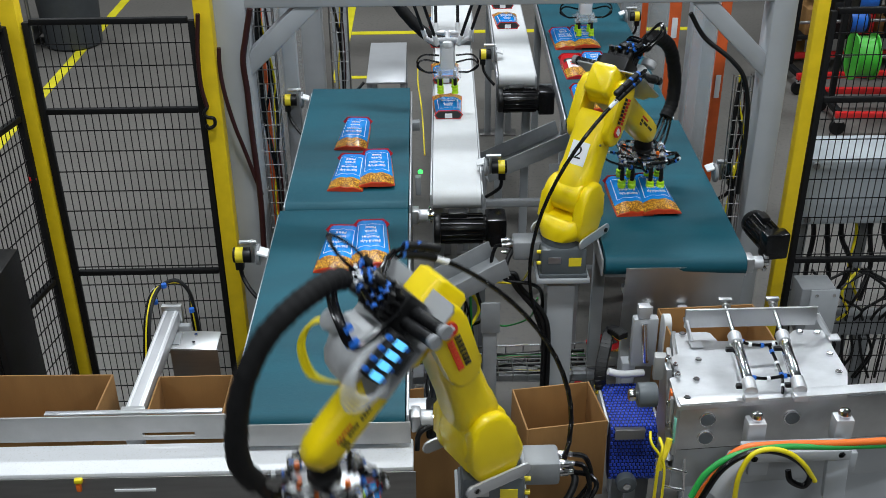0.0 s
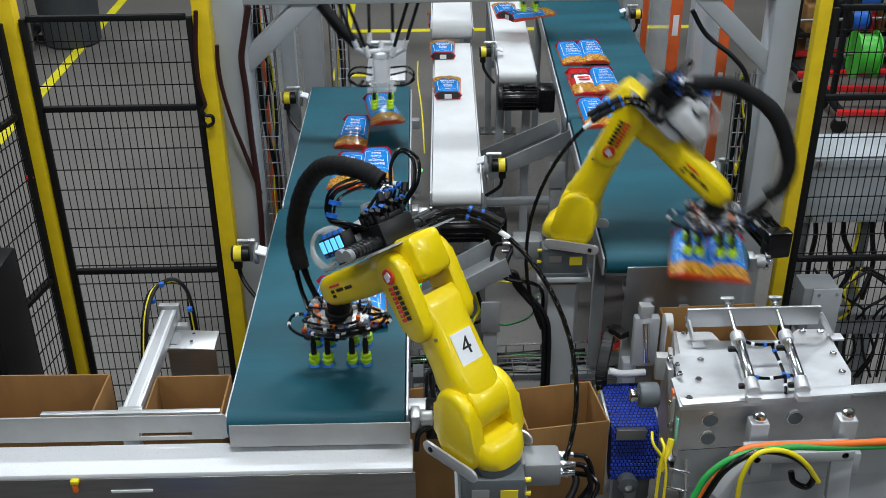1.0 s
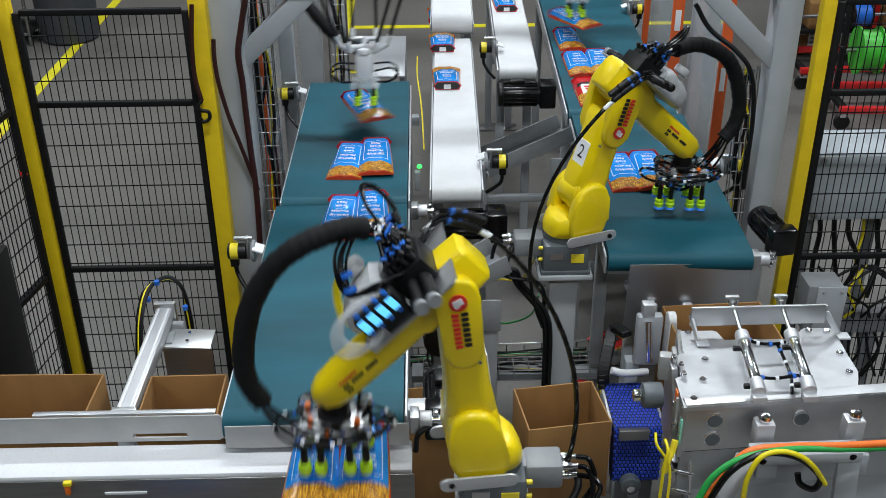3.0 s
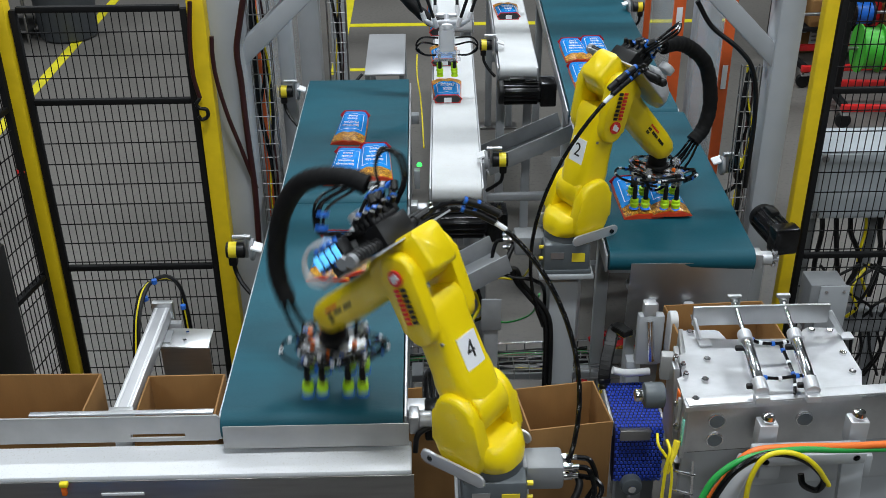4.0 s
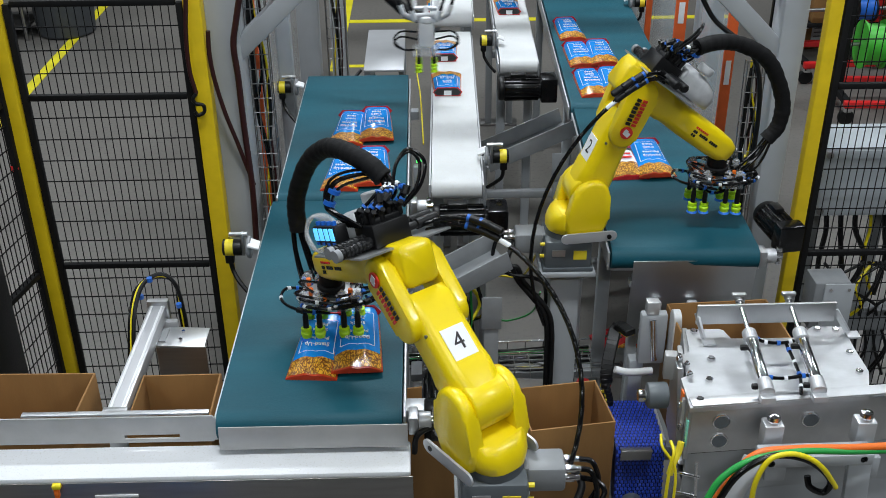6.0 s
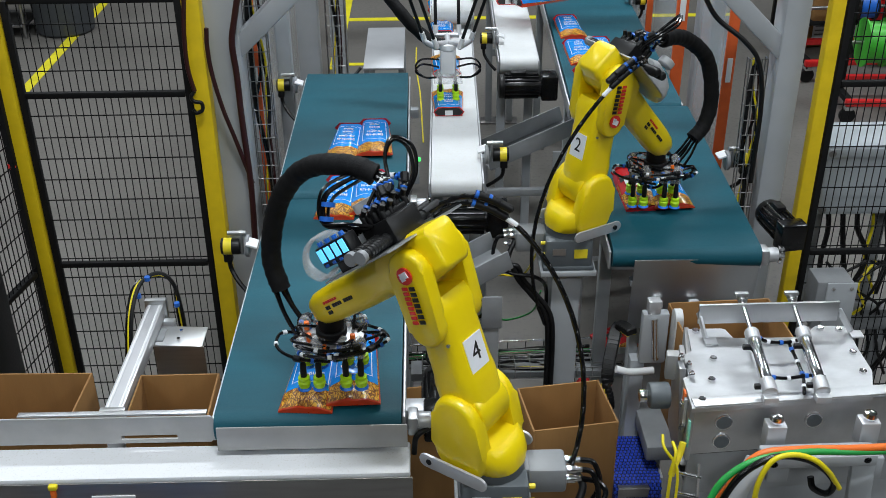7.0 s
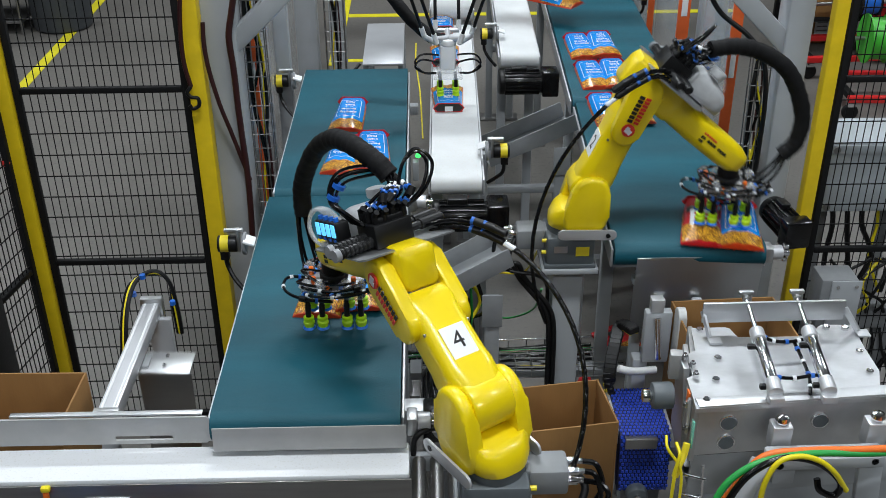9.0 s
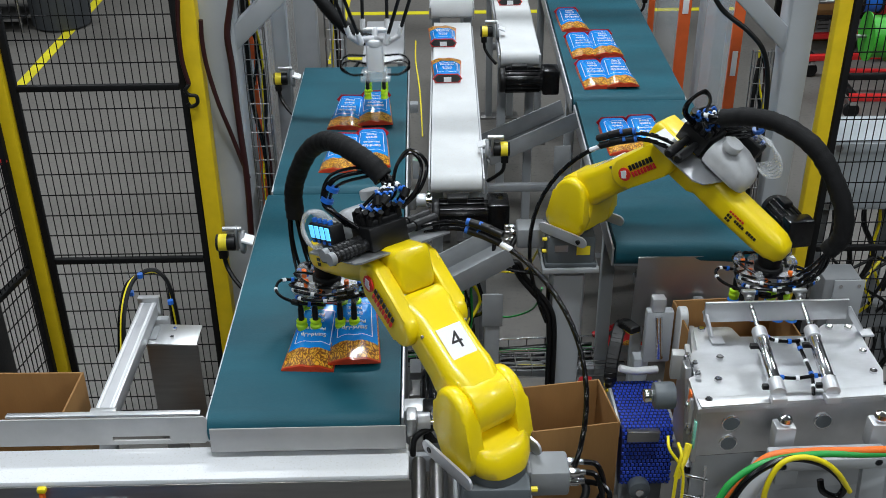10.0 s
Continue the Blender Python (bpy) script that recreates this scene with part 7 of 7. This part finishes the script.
PICKS_ONE = [(-1.5, -0.85, "e", -1), (0.5, 1.15, "e", 1), (2.55, 3.2, "f", -1), (4.85, 5.45, "f", 1), (7.05, 7.7, "g", -1), (9.05, 9.75, "g", 1), (11.4, 12.0, "g", 1), (13.4, 14.0, "g", 1)]
PICKS_TWO = [(-0.75, -0.1, "s", 1), (0.75, 1.35, "t", -1), (2.6, 3.2, "t", 1), (4.75, 5.35, "u", -1), (6.75, 7.35, "u", 1), (8.6, 9.25, "v", -1), (10.8, 11.4, "v", 1)]


def single(picks, lane_x, lane_y, slot):
    """Ways of the pouches that the overhead robots move."""
    out = []
    for t0, t1, pair, side in picks:
        ride = white_lane(lane_x, lane_y, t0)

        def way(t, t0=t0, t1=t1, pair=pair, side=side, ride=ride):
            if t <= t0:
                return ride(t)
            if t < t1:
                return carry(t, t0, t1, ride(t0), slot(pair, side, t1), 0.10)
            return slot(pair, side, t)
        out.append(way)
    return out


def picker_way(picks, lane_x, lane_y, slot, top=0.034):
    """Way of an overhead robot: the next pick, the carry, the way back."""
    def way(t):
        for t0, t1, pair, side in picks:
            if t < t0:
                p = white_lane(lane_x, lane_y, t0)(max(t, t0 - 1.0))
                return [p[0], p[1], p[2] + top + 0.05 * ease((t0 - 0.1 - t) / 0.5), 0]
            if t < t1:
                p = carry(t, t0, t1, white_lane(lane_x, lane_y, t0)(t0), slot(pair, side, t1), 0.10)
                return [p[0], p[1], p[2] + top, 0]
            if t < t1 + 0.75:
                nxt = picks[min(picks.index((t0, t1, pair, side)) + 1, len(picks) - 1)]
                a, b = slot(pair, side, t1), white_lane(lane_x, lane_y, nxt[0])(max(t1 + 0.75, nxt[0] - 1.0))
                u = ease((t - t1 - 0.2) / 0.55)
                p = [m + (n - m) * u for m, n in zip(a, b)]
                return [p[0], p[1], p[2] + top + 0.05 * ease((t - t1 - 0.08) / 0.3) + 0.05 * math.sin(math.pi * u), 0]
        return p
    return way


def at_gripper(keys, dx, drop, t, turn=0.0, dy=0.0):
    x, y, z, a = glide(keys, t)
    c, s = math.cos(radians(a)), math.sin(radians(a))
    return [x + dx * c - dy * s, y + dx * s + dy * c, z - drop, a + turn]


DROP = 0.236


def taken(keys, rest, pick, place, dx, end):
    """Rides the belt, then the gripper, then lies where it was put down."""
    def way(t):
        if t <= pick:
            return rest(t)
        if t <= place:
            p, q = rest(pick), at_gripper(keys, dx, DROP, t)
            u = ease((t - pick) / 0.15)
            return [m + (n - m) * u for m, n in zip(p, q)]
        p = at_gripper(keys, dx, DROP, place)
        u = ease((t - place) / 0.35)
        return [m + (n - m) * u for m, n in zip(p, end)]
    return way


def moving_pouches():
    ways = []
    trough, case = 0.722, 0.625
    for side, dx in ((-1, -0.055), (1, 0.055)):
        lift = 0.011 * (side > 0)
        ways.append((False, taken(FOUR, lambda t, dx=dx: at_gripper(FOUR, dx, DROP, 0), -0.1, 0.38, dx, [-0.62 + dx, 1.50, trough, 0])))
        for pair, pick, place in (("c", 2.55, 3.52), ("d", 7.5, 8.22)):
            ways.append((False, taken(FOUR, lambda t, pair=pair, side=side: slot_one(pair, side, t), pick, place, dx, [(-0.62 if pair == "d" else -0.9) + dx, 1.50, trough + lift + 0.04 * (pair == "d"), 0])))
        for k, (pair, pick, place) in enumerate((("p", 0.55, 1.35), ("q", 4.15, 5.2), ("r", 7.25, 9.6))):
            red = pair == "r" and side < 0
            ways.append((red, taken(TWO, lambda t, pair=pair, side=side: slot_two(pair, side, t), pick, place, dx, [0.83 + dx, 2.47, case + lift + 0.045 * k, 0])))
        ways.append((False, lambda t, side=side: slot_two("s", side, t)) if side < 0 else (False, lambda t: slot_one("e", -1, t)))
    for way in single(PICKS_ONE[1:], 0.095, 3.95, slot_one):
        ways.append((False, way))
    for way in single(PICKS_TWO, 0.43, 5.1, slot_two):
        ways.append((False, way))
    return [(pouch(red), way) for red, way in ways]


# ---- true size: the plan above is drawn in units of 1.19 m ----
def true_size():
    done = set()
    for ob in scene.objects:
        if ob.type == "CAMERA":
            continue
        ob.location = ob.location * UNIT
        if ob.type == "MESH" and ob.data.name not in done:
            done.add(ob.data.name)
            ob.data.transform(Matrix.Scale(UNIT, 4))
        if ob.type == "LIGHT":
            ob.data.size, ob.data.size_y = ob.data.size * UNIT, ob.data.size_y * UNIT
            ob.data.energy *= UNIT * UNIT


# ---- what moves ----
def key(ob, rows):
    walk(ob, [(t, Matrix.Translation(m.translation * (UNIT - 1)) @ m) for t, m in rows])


def arm_rows(base, keys, names):
    rows = {n: [] for n in names}
    for i in range(101):
        t = i / 10
        x, y, z, turn = glide(keys, t)
        a, up, fore = reach(base, (x, y, z))
        r1 = Matrix.Rotation(a, 4, "Z")
        up_m = r1 @ Matrix.Translation((A1, 0, 0)) @ Matrix.Rotation(-up, 4, "Y")
        elbow = r1 @ Vector((A1 + L1 * math.cos(up), 0, L1 * math.sin(up)))
        fore_m = Matrix.Translation(elbow) @ r1 @ Matrix.Rotation(-fore, 4, "Y")
        tip = fore_m @ Vector((L2, 0, 0))
        tool = Matrix.Translation(tip) @ Matrix.Rotation(radians(turn), 4, "Z")
        for n, m in (("shoulder", r1), ("upper_arm", up_m), ("forearm", fore_m), ("wrist", tool), ("gripper", tool)):
            rows[n].append((t, m))
        rows.setdefault("elbow", []).append((t, fore_m))
    return rows


def cable_rows(start, elbows, swing, count):
    """Pieces of an air line from the foot to the vacuum unit, time by time."""
    rows = [[] for _ in range(count)]
    for t, m in elbows:
        a, b = Vector(start), m @ Vector((0.0, -0.10, 0.062))
        c1, c2 = a + Vector(swing), b + m.to_3x3() @ Vector((-0.13, -0.10, 0.03))
        pts = []
        for k in range(count + 1):
            u = k / count
            pts.append((1 - u) ** 3 * a + 3 * u * (1 - u) ** 2 * c1 + 3 * u * u * (1 - u) * c2 + u ** 3 * b)
        for k in range(count):
            rows[k].append((t, Matrix.Translation((pts[k] + pts[k + 1]) / 2) @ turn_to(pts[k], pts[k + 1])))
    return rows


def air_line(parent, count, length):
    """Plain pieces, then a white marker, a joint with blue rings and two thin tubes side by side."""
    half = length / 2
    plain = finish(lathe(BM(), [(0.003, -half), (0.0058, -half + 0.004), (0.0058, half - 0.004), (0.003, half)], seg=8), BLACK_GLOSS)
    white = finish(lathe(BM(), [(0.004, -half), (0.0066, -half + 0.003), (0.0066, half - 0.003), (0.004, half)], seg=8), PRINT_WHITE)
    joint = finish(lathe(BM(), [(0.005, -half), (0.0095, -half + 0.004), (0.0095, half - 0.008), (0.0075, half - 0.006), (0.0075, half)], seg=10), BLACK)
    ring = finish(lathe(BM(), [(0.0088, -0.004), (0.0088, 0.004)], seg=10), CABLE_BLUE)
    thin = finish(lathe(BM(), [(0.003, -half), (0.0044, -half + 0.003), (0.0044, half - 0.003), (0.003, half)], seg=8), BLACK_GLOSS)
    out = []
    for k in range(count):
        late = k - round(count * 0.68)
        ob = share("air_line_piece", plain if late < 0 else white if late == 0 else joint if late in (1, 2) else thin, parent, Matrix())
        if late in (1, 2):
            share("second_joint", joint, ob, pose(0, 0.021, 0))
            for y in (0, 0.021):
                share("fitting_ring", ring, ob, pose(0, y, half - 0.004))
        elif late > 2:
            share("second_tube", thin, ob, pose(0, 0.016, 0))
        out.append(ob)
    return out


POUCHES = moving_pouches()
LINE_FOUR = air_line(robot_four, 22, 0.06)
LINE_TWO = air_line(robot_two, 22, 0.075)
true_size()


def motions():
    for base, keys, parts, line, start, swing in ((FOUR_AT, FOUR, parts_four, LINE_FOUR, (0.17, 0.01, -0.16), (0.12, 0.16, 0.28)),
                                                  (TWO_AT, TWO, parts_two, LINE_TWO, (-0.065, -0.085, -0.43), (-0.20, -0.04, 0.50))):
        rows = arm_rows(base, keys, parts)
        for n, ob in parts.items():
            key(ob, rows[n])
        for ob, r in zip(line, cable_rows(start, rows["elbow"], swing, len(line))):
            key(ob, r)
    ticks = [i / 10 for i in range(101)]
    for ob, way in POUCHES + [(picker_one, picker_way(PICKS_ONE, 0.095, 3.95, slot_one)), (picker_two, picker_way(PICKS_TWO, 0.43, 5.1, slot_two))]:
        key(ob, [(t, pose(*way(t)[:3], 0, 0, way(t)[3])) for t in ticks])
    key(gate_belt, [(t, pose(GATE_AT[0], GATE_AT[1], GATE_AT[2] + along(GATE, t)[0])) for t in ticks])
    key(pusher_plate, [(t, pose(PUSH_AT[0], PUSH_AT[1] + along(PUSH, t)[0], PUSH_AT[2])) for t in ticks])
    key(pushed_carton, [(t, pose(-0.63, 2.15 + along(CARTON_PUSHED, t)[0], 0.72 + along(CARTON_PUSHED, t)[1], 0, 0, 0.6)) for t in ticks])
    for ob, rows in CARTONS_MOVING:
        key(ob, [(t, pose(along(rows, t)[0], 2.322, 0.512, 0, 0, 8)) for t in ticks])


motions()
